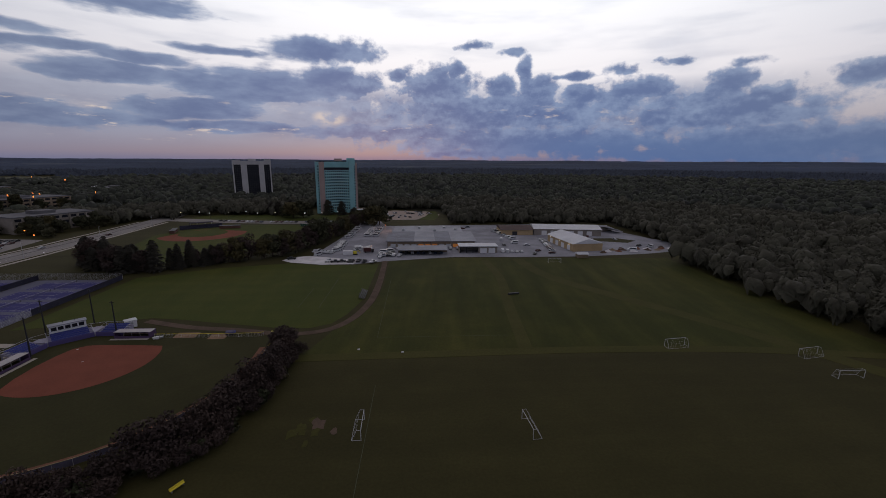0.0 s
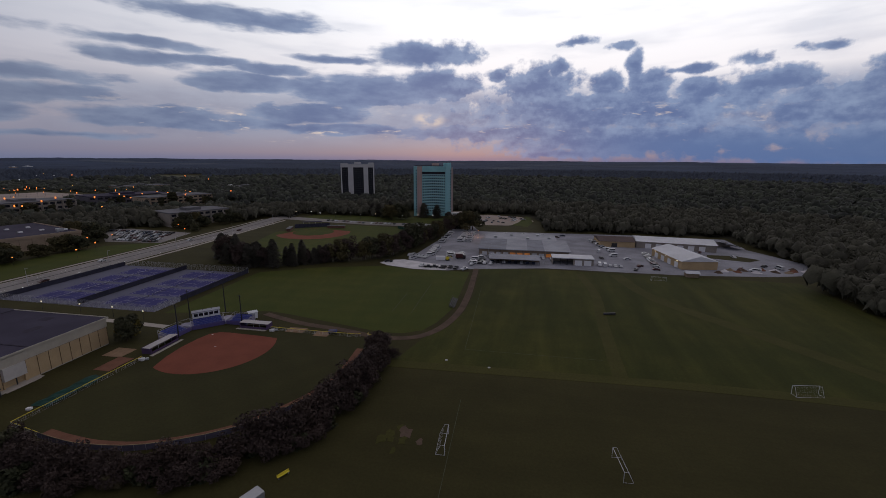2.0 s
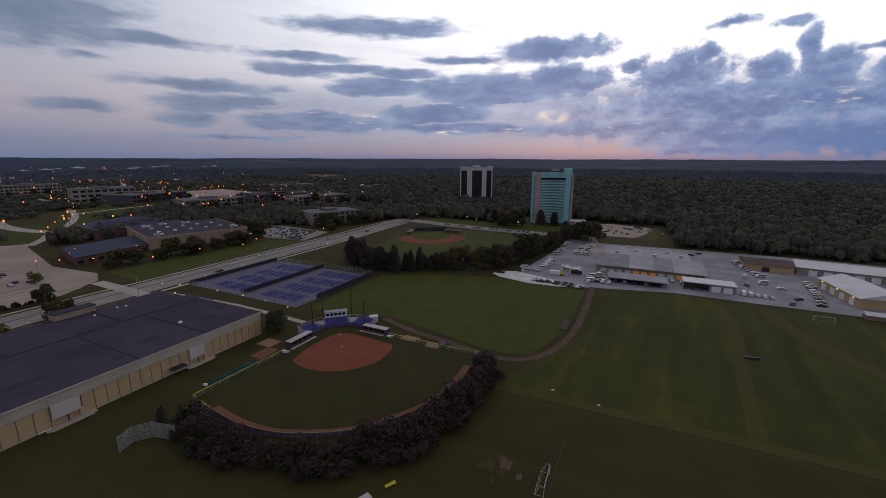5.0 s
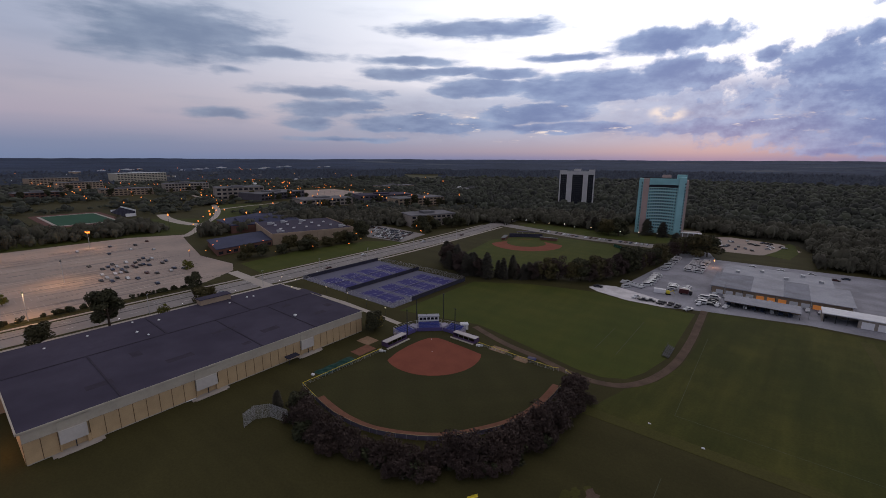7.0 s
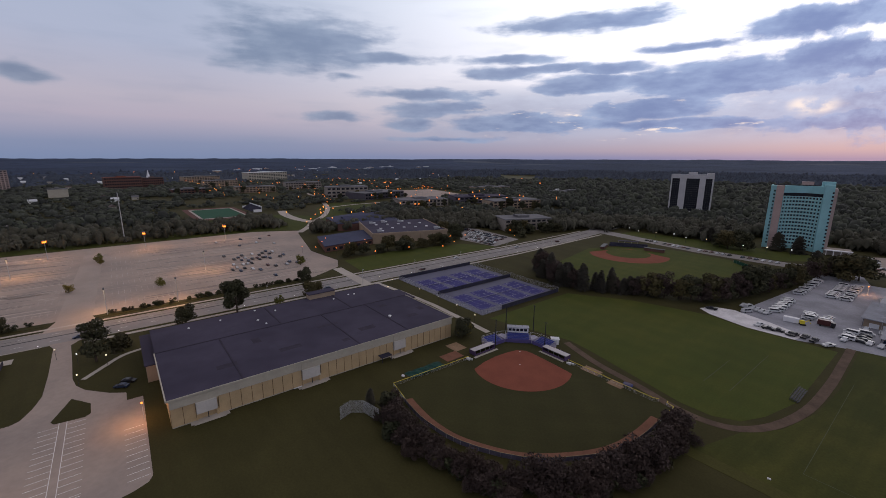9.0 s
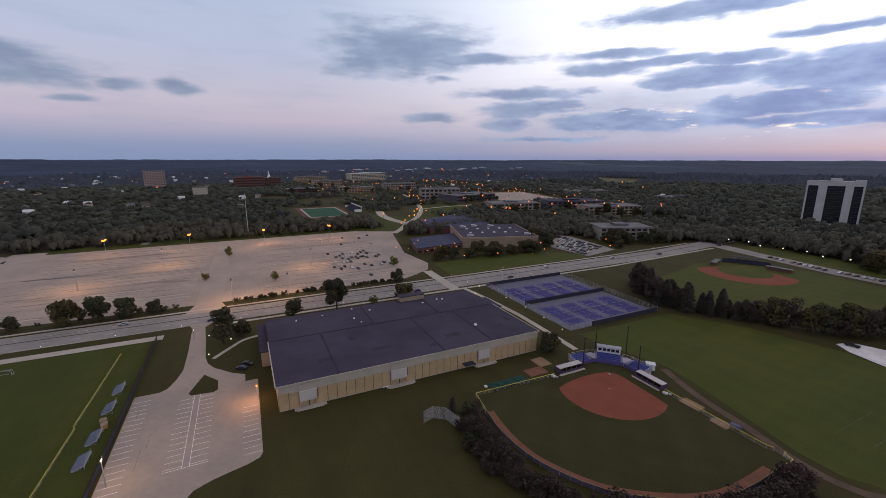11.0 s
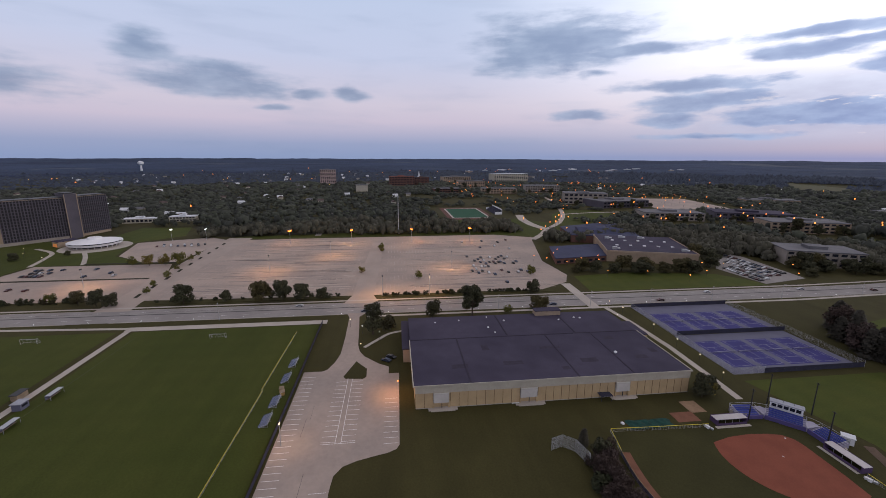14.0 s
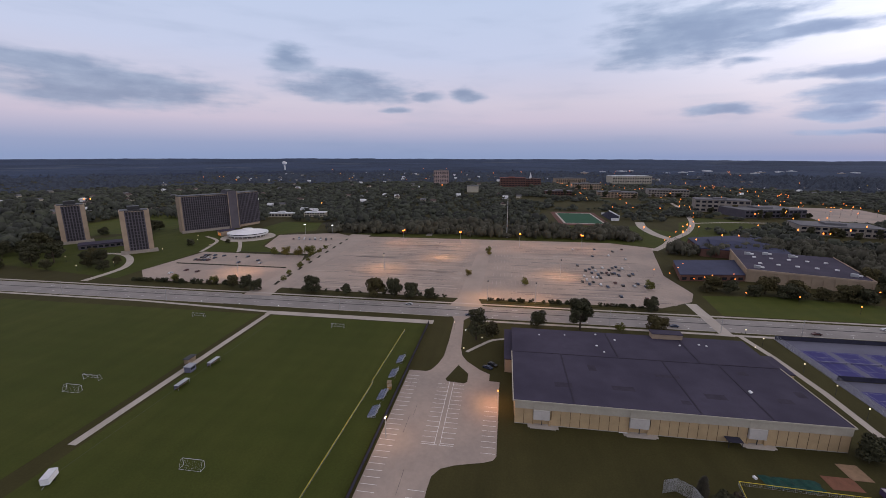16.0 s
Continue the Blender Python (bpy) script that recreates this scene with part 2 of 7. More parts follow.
def grass_material(name, base, dry, stripe=0.0, angle=0.0, streaks=0.25, lean=0.0):
    """Mown grass: patches, fine blades and, where mown so, faint stripes."""
    m = bpy.data.materials.new(name)
    m.use_nodes = True
    t = m.node_tree
    b = t.nodes["Principled BSDF"]
    k = Net(t)
    where = t.nodes.new("ShaderNodeNewGeometry").outputs["Position"]
    n0 = k.noise(where, 0.012, 4.0, 0.6)
    n1 = k.noise(where, 0.08, 5.0, 0.65)
    n2 = k.noise(where, 1.5, 3.0, 0.7)
    f = k.math("ADD", k.math("MULTIPLY", n0, 0.6), k.math("MULTIPLY", n1, 0.5))
    axes = t.nodes.new("ShaderNodeSeparateXYZ")
    k.plug(axes.inputs[0], where)
    # long soft streaks along the mowing lines
    ca, sa = math.cos(angle + lean), math.sin(angle + lean)
    along = k.math("ADD", k.math("MULTIPLY", axes.outputs[0], ca), k.math("MULTIPLY", axes.outputs[1], sa))
    across = k.math("SUBTRACT", k.math("MULTIPLY", axes.outputs[1], ca), k.math("MULTIPLY", axes.outputs[0], sa))
    long = k.noise(k.vec(k.math("MULTIPLY", along, 0.012), k.math("MULTIPLY", across, 0.11)), 1.0, 4.0, 0.6)
    f = k.math("ADD", f, k.math("MULTIPLY_ADD", long, streaks, -0.5 * streaks))
    col = k.mix(k.smooth(f, 0.40, 0.80), base, dry)
    g = k.math("MULTIPLY_ADD", n2, 0.7, 0.65)
    g = k.math("MULTIPLY", g, k.math("MULTIPLY_ADD", long, 1.3 * streaks, 1.0 - 0.65 * streaks))
    if stripe:
        sep = t.nodes.new("ShaderNodeSeparateXYZ")
        k.plug(sep.inputs[0], where)
        u = k.math("ADD", k.math("MULTIPLY", sep.outputs[0], math.cos(angle)), k.math("MULTIPLY", sep.outputs[1], math.sin(angle)))
        s = k.math("SINE", k.math("MULTIPLY", k.math("ADD", u, k.math("MULTIPLY", n1, 3.0)), 0.55))
        g = k.math("MULTIPLY", g, k.math("MULTIPLY_ADD", s, stripe, 1.0))
    col = k.mix(1.0, col, k.vec(g, g, g), "MULTIPLY")
    k.plug(b.inputs["Base Color"], col)
    b.inputs["Roughness"].default_value = 0.9
    b.inputs["Specular IOR Level"].default_value = 0.1
    n = t.nodes.new("ShaderNodeBump")
    n.inputs["Strength"].default_value, n.inputs["Distance"].default_value = 0.4, 0.08
    k.plug(n.inputs["Height"], n2)
    k.plug(b.inputs["Normal"], n.outputs[0])
    return m


GRASS = grass_material("rough_grass", (0.039, 0.0355, 0.0125), (0.052, 0.047, 0.0165))
TURF = grass_material("sports_turf", (0.044, 0.054, 0.0105), (0.056, 0.062, 0.0135), 0.02)
OUTFIELD = grass_material("outfield_turf", (0.036, 0.0345, 0.0125), (0.045, 0.043, 0.0155), 0.04, 0.8)
FIELDS = grass_material("mown_field", (0.048, 0.061, 0.0120), (0.069, 0.073, 0.0145), 0.03, 1.57, 0.22, 0.1)
MEADOW = grass_material("evening_meadow_grass", (0.038, 0.044, 0.0100), (0.064, 0.062, 0.0140), 0.03, 0.0, 0.45, 1.5)
DRY = grass_material("worn_grass", (0.054, 0.053, 0.014), (0.070, 0.064, 0.019))
SCRUB = grass_material("woodland_floor", (0.030, 0.029, 0.020), (0.038, 0.036, 0.023))
CLAY = material("infield_clay", (0.205, 0.066, 0.042), 0.95, var=0.16, big=0.12, small=2.0)
DIRT = material("dirt_track", (0.112, 0.078, 0.058), 0.95, var=0.3, big=0.2)
TRACK = material("warning_track_clay", (0.185, 0.088, 0.058), 0.95, var=0.2, big=0.25)
ASPHALT = material("road_asphalt", (0.255, 0.237, 0.228), 0.9, var=0.18, big=0.05, small=1.5)
LOT = material("pale_lot_paving", (0.355, 0.288, 0.246), 0.9, var=0.16, big=0.03, small=0.5, tint=(0.275, 0.232, 0.208))
CONCRETE = material("concrete", (0.40, 0.36, 0.32), 0.9, var=0.14, big=0.08)
YARD = material("yard_paving", (0.30, 0.302, 0.338), 0.92, var=0.3, big=0.06)
GRAVEL = material("white_gravel", (0.66, 0.64, 0.65), 0.95, var=0.2, big=0.2)
PAINT = material("white_line_paint", (0.75, 0.74, 0.72), 0.7, var=0.15, big=0.5)
YELLOW = material("yellow_paint", (0.70, 0.58, 0.06), 0.6, var=0.12)
ROOF = material("dark_roof_membrane", (0.057, 0.050, 0.076), 0.9, var=0.2, big=0.05, small=0.4, tint=(0.041, 0.036, 0.057))
PANE = material("dull_dark_glazing", (0.024, 0.022, 0.027), 0.5, var=0.3, big=0.3, spec=0.2)
ROOF_PATCH = material("dark_roof_patch", (0.045, 0.039, 0.057), 0.9, var=0.2, big=0.3, small=0.8)
JOINT = material("brown_panel_joint", (0.16, 0.11, 0.065), 0.9, var=0.2)
DOORS = material("dusky_brown_doors", (0.085, 0.062, 0.055), 0.5, var=0.2)
ROOF_BLUE = material("dark_blue_metal_roof", (0.045, 0.050, 0.095), 0.75, var=0.2, big=0.1)
ROOF_GREY = material("grey_metal_roof", (0.31, 0.32, 0.36), 0.6, var=0.25, big=0.08)
ROOF_PALE = material("pale_metal_roof", (0.62, 0.63, 0.66), 0.5, var=0.15, big=0.08)
ROOF_BROWN = material("brown_shingle_roof", (0.12, 0.09, 0.085), 0.9, var=0.25)
TAN = material("tan_panel", (0.47, 0.345, 0.20), 0.85, var=0.14, big=0.2, small=3.0)
CREAM = material("cream_parapet", (0.42, 0.385, 0.32), 0.8, var=0.12, big=0.12)
STONE = material("pale_stone", (0.29, 0.255, 0.225), 0.85, var=0.18, big=0.1)
BRICK = material("red_brick", (0.145, 0.078, 0.064), 0.9, var=0.2, big=0.2, small=4.0)
BUFF = material("buff_brick", (0.35, 0.27, 0.20), 0.9, var=0.18, big=0.1, small=3.0)
WHITE = material("white_paint", (0.72, 0.72, 0.74), 0.55, var=0.08)
BLUE = material("blue_paint", (0.06, 0.075, 0.27), 0.6, var=0.15)
NAVY = material("navy_windscreen", (0.042, 0.042, 0.066), 0.85, var=0.25, big=0.3)
COURT = material("court_blue", (0.042, 0.039, 0.155), 0.75, var=0.12, big=0.15)
COURT_EDGE = material("court_surround", (0.125, 0.125, 0.175), 0.8, var=0.12, big=0.1)
TEAL = material("teal_panel", (0.27, 0.52, 0.56), 0.6, var=0.12, big=0.1)
PINK = material("pink_stone", (0.42, 0.32, 0.30), 0.8, var=0.12, big=0.1)
PURPLE = material("dusky_metal_panel", (0.105, 0.095, 0.115), 0.6, var=0.2)
GLASS = material("dark_window_glass", (0.020, 0.022, 0.030), 0.22, var=0.2, spec=0.4)
STEEL = material("galvanised_steel", (0.45, 0.46, 0.48), 0.45, 0.6, var=0.1)
DARKMETAL = material("dark_steel", (0.05, 0.05, 0.055), 0.5, 0.4, var=0.1)
RUBBER = material("tyre_rubber", (0.02, 0.02, 0.02), 0.9, var=0.1)
WOOD = material("weathered_wood", (0.26, 0.20, 0.14), 0.9, var=0.25, big=0.5)
BARK = material("bark", (0.075, 0.058, 0.045), 0.95, var=0.3, big=0.8, small=6.0)
YOUNGLEAF = leaf_material("young_yellow_green_leaves", (0.13, 0.125, 0.028), (0.07, 0.075, 0.020), (0.17, 0.12, 0.030))
LEAF = leaf_material("broad_leaves", (0.062, 0.061, 0.032), (0.040, 0.041, 0.025), (0.095, 0.074, 0.028))
NEEDLE = leaf_material("conifer_needles", (0.050, 0.045, 0.035), (0.034, 0.032, 0.027), (0.056, 0.050, 0.034), 0.8)
EVERGREEN = leaf_material("dark_evergreen_leaves", (0.066, 0.047, 0.040), (0.046, 0.033, 0.031), (0.066, 0.045, 0.036), 0.6)
HEDGE = leaf_material("hedge_leaves", (0.048, 0.052, 0.026), (0.030, 0.034, 0.018), (0.07, 0.05, 0.028))
# far crowns: leaf colour shifted to blue, painting in the haze of distance
HAZELEAF = leaf_material("haze_tinted_leaves", (0.048, 0.060, 0.086), (0.026, 0.034, 0.051), (0.048, 0.057, 0.072), 0.45, 0.5)
SAND = material("bare_sandy_earth", (0.27, 0.18, 0.115), 0.95, var=0.2, big=0.4)


def canopy_material(name, base, dark, field):
    """Far tree tops in level layers, haze blue painted in, with a pale field showing here and there."""
    m = bpy.data.materials.new(name)
    m.use_nodes = True
    t = m.node_tree
    b = t.nodes["Principled BSDF"]
    k = Net(t)
    where = t.nodes.new("ShaderNodeNewGeometry").outputs["Position"]
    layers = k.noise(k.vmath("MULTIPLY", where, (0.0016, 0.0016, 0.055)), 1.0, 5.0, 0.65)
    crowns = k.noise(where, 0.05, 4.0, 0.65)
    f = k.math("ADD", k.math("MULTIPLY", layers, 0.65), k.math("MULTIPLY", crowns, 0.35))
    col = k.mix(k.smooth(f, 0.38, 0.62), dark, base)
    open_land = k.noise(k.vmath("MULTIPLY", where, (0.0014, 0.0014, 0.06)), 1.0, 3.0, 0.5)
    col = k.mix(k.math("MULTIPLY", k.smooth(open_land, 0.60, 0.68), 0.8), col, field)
    k.plug(b.inputs["Base Color"], col)
    b.inputs["Roughness"].default_value = 0.9
    b.inputs["Specular IOR Level"].default_value = 0.1
    up = t.nodes.new("ShaderNodeBump")
    up.inputs["Strength"].default_value, up.inputs["Distance"].default_value = 0.8, 4.0
    k.plug(up.inputs["Height"], crowns)
    k.plug(b.inputs["Normal"], up.outputs[0])
    return m


# distance haze put into the colours: blue tree tops, bluish pale fields
HAZE_CANOPY = canopy_material("haze_tinted_canopy", (0.038, 0.056, 0.104), (0.020, 0.030, 0.058), (0.072, 0.088, 0.110))
FARLEAF = leaf_material("woodland_leaves", (0.060, 0.066, 0.047), (0.030, 0.032, 0.029), (0.074, 0.067, 0.047), 0.5, 0.9)
SODIUM = lamp_material("sodium_lamp_glow", (1.0, 0.26, 0.03), 3.0)
CAMPUS = lamp_material("campus_lamp_glow", (1.0, 0.24, 0.04), 3.2)
WARM = lamp_material("warm_lamp_glow", (1.0, 0.80, 0.50), 2.0)
COOL = lamp_material("white_lamp_glow", (0.95, 0.97, 1.0), 1.8)
DARKTAR = material("dark_tar_joint", (0.07, 0.068, 0.07), 0.9, var=0.2)
CHALK = material("faded_chalk", (0.085, 0.09, 0.055), 0.9, var=0.3, big=0.4)
LANE = material("worn_lane_paving", (0.34, 0.285, 0.25), 0.9, var=0.12, big=0.05)
LITWIN = lamp_material("lit_doorway_glow", (1.0, 0.36, 0.09), 0.13)


# ---- building tools ----
class Geo:
    """Collects the corners and faces of one mesh."""

    def __init__(self):
        self.v, self.f = [], []

    def add(self, verts, faces):
        n = len(self.v)
        self.v.extend(verts)
        self.f.extend(tuple(i + n for i in f) for f in faces)
        return self

    def span(self, x0, x1, y0, y1, z0, z1):
        v = [(x, y, z) for z in (z0, z1) for x, y in ((x0, y0), (x1, y0), (x1, y1), (x0, y1))]
        return self.add(v, [(3, 2, 1, 0), (4, 5, 6, 7), (0, 1, 5, 4), (1, 2, 6, 5), (2, 3, 7, 6), (3, 0, 4, 7)])

    def box(self, x, y, z, sx, sy, sz, rz=0.0):
        """A box on its base centre, turned by rz degrees."""
        c, s = math.cos(radians(rz)), math.sin(radians(rz))
        v = [(x + c * a - s * b, y + s * a + c * b, z + h) for h in (0, sz)
             for a, b in ((-sx / 2, -sy / 2), (sx / 2, -sy / 2), (sx / 2, sy / 2), (-sx / 2, sy / 2))]
        return self.add(v, [(3, 2, 1, 0), (4, 5, 6, 7), (0, 1, 5, 4), (1, 2, 6, 5), (2, 3, 7, 6), (3, 0, 4, 7)])

    def prism(self, poly, z0, z1):
        n = len(poly)
        if sum(poly[i][0] * poly[(i + 1) % n][1] - poly[(i + 1) % n][0] * poly[i][1] for i in range(n)) < 0:
            poly = poly[::-1]
        v = [(x, y, z0) for x, y in poly] + [(x, y, z1) for x, y in poly]
        return self.add(v, [tuple(range(n))[::-1], tuple(range(n, 2 * n))] + [(i, (i + 1) % n, n + (i + 1) % n, n + i) for i in range(n)])

    def tube(self, a, b, r0, r1=None, n=8):
        a, b = Vector(a), Vector(b)
        r1 = r0 if r1 is None else r1
        q = (b - a).to_track_quat("Z", "Y")
        v = []
        for p, r in ((a, r0), (b, r1)):
            v += [tuple(p + q @ Vector((r * math.cos(2 * math.pi * i / n), r * math.sin(2 * math.pi * i / n), 0))) for i in range(n)]
        return self.add(v, [tuple(range(n))[::-1], tuple(range(n, 2 * n))] + [(i, (i + 1) % n, n + (i + 1) % n, n + i) for i in range(n)])

    def strip(self, line, half, z0, z1):
        """A band of the given half width along a line of points."""
        out, n = [], len(line)
        for i, (x, y) in enumerate(line):
            ax, ay = line[max(i - 1, 0)]
            bx, by = line[min(i + 1, n - 1)]
            d = math.hypot(bx - ax, by - ay)
            nx, ny = -(by - ay) / d * half, (bx - ax) / d * half
            out.append(((x + nx, y + ny), (x - nx, y - ny)))
        v = [(*p, z) for z in (z0, z1) for pair in out for p in pair]
        m = 2 * n
        f = []
        for i in range(n - 1):
            a, b, c, d = 2 * i, 2 * i + 1, 2 * i + 3, 2 * i + 2
            f += [(m + a, m + b, m + c, m + d), (a, d, c, b), (a, m + a, m + d, d), (b, c, m + c, m + b)]
        f += [(0, 1, m + 1, m), (m - 2, 2 * m - 2, 2 * m - 1, m - 1)]
        return self.add(v, f)

    def gable(self, x0, x1, y0, y1, z0, z1, along="x"):
        """A pitched roof solid over a rectangle."""
        if along == "x":
            m = (y0 + y1) / 2
            v = [(x0, y0, z0), (x1, y0, z0), (x1, y1, z0), (x0, y1, z0), (x0, m, z1), (x1, m, z1)]
            return self.add(v, [(3, 2, 1, 0), (0, 1, 5, 4), (2, 3, 4, 5), (0, 4, 3), (1, 2, 5)])
        m = (x0 + x1) / 2
        v = [(x0, y0, z0), (x1, y0, z0), (x1, y1, z0), (x0, y1, z0), (m, y0, z1), (m, y1, z1)]
        return self.add(v, [(3, 2, 1, 0), (1, 2, 5, 4), (3, 0, 4, 5), (0, 1, 4), (2, 3, 5)])

    def mesh(self, name, mat, smooth=False):
        me = bpy.data.meshes.new(name)
        me.from_pydata(self.v, [], self.f)
        me.materials.append(mat)
        if smooth:
            me.shade_smooth()
        return me


def put(name, me, parent=None, label="", at=None):
    ob = new(name, me)
    if parent is not None:
        ob.parent = parent
    if at is not None:
        ob.matrix_basis = at
    if label:
        ob["label"] = label
    return ob


def part(name, geo, mat, parent=None, label="", at=None, smooth=False):
    return put(name, geo.mesh(name, mat, smooth), parent, label, at)


def thing(name, label, category, x=0.0, y=0.0, rz=0.0, z=0.0, group="", kind=""):
    ob = new(name)
    ob.empty_display_size = 0.5
    ob.matrix_basis = pose(x, y, z, 0, 0, rz)
    return tagged(ob, label, category, group, kind)


def setting(name, geo, mat, label, category="ground"):
    return tagged(part(name, geo, mat), label, category, kind="structure")


def arc(cx, cy, r, a0, a1, n=24):
    return [(cx + r * math.cos(radians(a0 + (a1 - a0) * i / n)), cy + r * math.sin(radians(a0 + (a1 - a0) * i / n))) for i in range(n + 1)]


def curve(points, n=6):
    """A smooth line through points."""
    out = []
    for i in range(len(points) - 1):
        p0, p1, p2, p3 = (points[max(0, min(len(points) - 1, i + j))] for j in (-1, 0, 1, 2))
        for s in range(n):
            t = s / n
            out.append(tuple(0.5 * (2 * b + (c - a) * t + (2 * a - 5 * b + 4 * c - d) * t * t + (3 * b - a - 3 * c + d) * t ** 3)
                             for a, b, c, d in zip(p0, p1, p2, p3)))
    return out + [tuple(points[-1])]


# ---- ground ----
def ground_height(x, y):
    """Level by the fields, then a long gentle rise to wooded country."""
    t = min(1.0, max(0.0, (math.hypot(x, y) - 1700.0) / 3180.0))
    roll = noise.noise((x / 900.0, y / 900.0, 0.3)) * 7.0 + noise.noise((x / 350.0, y / 350.0, 4.0)) * 3.0
    return t ** 1.4 * (56.0 + roll)


def build_ground():
    rings = [0, 60, 120, 200, 300, 420, 560, 720, 900, 1100, 1350, 1650, 2000, 2300, 2600, 2900, 3200, 3500, 3800, 4100, 4400, 4650, 4880]
    n = 144
    verts, faces = [(0.0, 0.0, 0.0)], []
    for r in rings[1:]:
        for i in range(n):
            a = 2 * math.pi * i / n
            x, y = r * math.cos(a), r * math.sin(a)
            verts.append((x, y, ground_height(x, y)))
    for i in range(n):
        faces.append((0, 1 + i, 1 + (i + 1) % n))
    for k in range(len(rings) - 2):
        a, b = 1 + k * n, 1 + (k + 1) * n
        for i in range(n):
            j = (i + 1) % n
            faces.append((a + i, b + i, b + j, a + j))
    setting("ground", Geo().add(verts, faces), GRASS, "rough mown grass reaching to wooded hills")


build_ground()


def slab(name, poly, top, mat, label, category="ground"):
    return setting(name, Geo().prism(poly, -0.3, top), mat, label, category)


def rect(x0, x1, y0, y1):
    return [(x0, y0), (x1, y0), (x1, y1), (x0, y1)]


# playing fields
slab("soccer_turf", rect(-219, -72, -137.5, -43), 0.03, TURF, "close-mown green soccer turf", "lawn")
slab("soccer_turf_2", rect(-219, -72, -330, -146), 0.03, TURF, "close-mown green practice turf", "lawn")
slab("field_turf", [(-36, 117), (50, 118), (100, 116), (150, 108), (150, 240), (20, 244), (-18, 238), (-17, 190), (-18.5, 167), (-23, 148), (-30, 137)], 0.03, MEADOW, "mown field with faint stripes", "lawn")
slab("field_turf_2", [(-140, 141), (-99, 151), (-88, 149), (-60, 142), (-48, 139), (-39, 139), (-32, 143), (-28, 152), (-24, 170), (-23.5, 230), (-56, 229), (-74, 234), (-110, 224), (-140, 206)], 0.03, FIELDS, "mown field beside a dirt track", "lawn")
setting("worn_strip", Geo().strip(curve([(58, 240), (66, 200), (92, 160), (118, 120), (135, 90)]), 3.5, -0.2, 0.045), DRY, "strip of dry worn grass", "lawn")
setting("worn_strip_2", Geo().strip(curve([(-40, 116), (0, 117), (50, 118), (100, 116), (150, 108)]), 2.2, -0.2, 0.05), DRY, "strip of dry worn grass", "lawn")
setting("worn_strip_3", Geo().strip(curve([(33, 120), (36, 160), (40, 200), (38, 238)]), 2.2, -0.2, 0.055), DRY, "strip of dry worn grass", "lawn")
setting("dirt_track", Geo().strip(curve([(-99, 148), (-90, 144.6), (-77.9, 140.8), (-61.7, 138.0), (-49, 134.8), (-38.9, 134.6), (-30.8, 138.6), (-24.8, 149), (-20.8, 167), (-19.7, 192), (-20, 215), (-20.5, 238)]), 1.5, -0.2, 0.06), DIRT, "bare dirt service track curving through grass", "track")

# roads and walks
ROADLINE = [(-242.5, -1500), (-242.5, 260), (-244, 340), (-252, 420), (-266, 520), (-300, 700), (-380, 1000)]
setting("road", Geo().strip(ROADLINE, 9.7, -0.3, 0.04), ASPHALT, "wide grey asphalt avenue with worn lanes", "road")
for x in (-232.6, -252.4):
    for y0, y1 in ((-1500, -180), (-158, -32), (-15, 116), (126, 330)):
        setting("kerb", Geo().span(x - 0.2, x + 0.2, y0, y1, -0.3, 0.16), CONCRETE, "low concrete kerb", "kerb")
setting("cross_street", Geo().strip([(-250, 418), (-200, 408), (-140, 397), (-80, 396), (-46, 406)], 9.0, -0.3, 0.035), ASPHALT, "grey side street with parked cars", "road")
setting("sidewalk", Geo().strip([(-222.5, -39.5), (-222.5, -143)], 2.6, -0.3, 0.08), CONCRETE, "broad pale concrete sidewalk", "pavement")
setting("sidewalk_2", Geo().strip([(-229.5, -900), (-229.5, -238), (-226, -180), (-223.5, -143.2)], 1.2, -0.3, 0.08), CONCRETE, "narrow concrete sidewalk", "pavement")
setting("sidewalk_3", Geo().strip([(-228.5, -18), (-228.5, 112), (-228.5, 260), (-236, 400)], 1.2, -0.3, 0.08), CONCRETE, "narrow concrete sidewalk", "pavement")
setting("sidewalk_4", Geo().strip([(-256.4, -900), (-256.4, 112), (-256.4, 290), (-262, 400)], 1.0, -0.3, 0.08), CONCRETE, "narrow concrete sidewalk", "pavement")
setting("field_path", Geo().strip([(-101, -140.6), (-220, -141)], 1.5, -0.3, 0.08), CONCRETE, "straight pale path between the fields", "path")
setting("court_walk", Geo().strip([(-229, 126), (-205, 129), (-173, 130.5), (-145, 129.5), (-128, 128.5)], 1.4, -0.3, 0.07), CONCRETE, "concrete walk beside the hall", "path")
setting("lamp_walk", Geo().strip(curve([(-188, -17), (-196, -11), (-203, -5), (-206, 3)]), 0.9, -0.3, 0.06), CONCRETE, "narrow lit walk to the hall", "path")
setting("crosswalk", Geo().strip([(-227, 120), (-278, 121.5)], 3.4, -0.3, 0.07), CONCRETE, "pale paved crosswalk over the avenue", "pavement")
slab("driveway", [(-234, -30), (-228, -28), (-200, -27.3), (-182, -27.4), (-174, -29), (-168, -31.2), (-165.6, -34.5), (-165, -38), (-164.5, -1), (-167.5, -4.5), (-171, -9.5), (-178.6, -16.2), (-184, -18.8), (-191, -20.1), (-211, -21.2), (-228, -22.4), (-234, -19)], 0.05, LOT, "pale concrete driveway that forks round an island", "driveway")
slab("hall_lot", [(-166.5, -40.8), (-55, -40.8), (-55, -21), (-100, -20.6), (-105, -20.2), (-108.5, -18), (-110.5, -14), (-112, -9), (-113, -5), (-114.5, -2), (-116.5, -1), (-166.5, -0.6)], 0.06, LOT, "pale concrete parking lot with painted stalls", "parking lot")
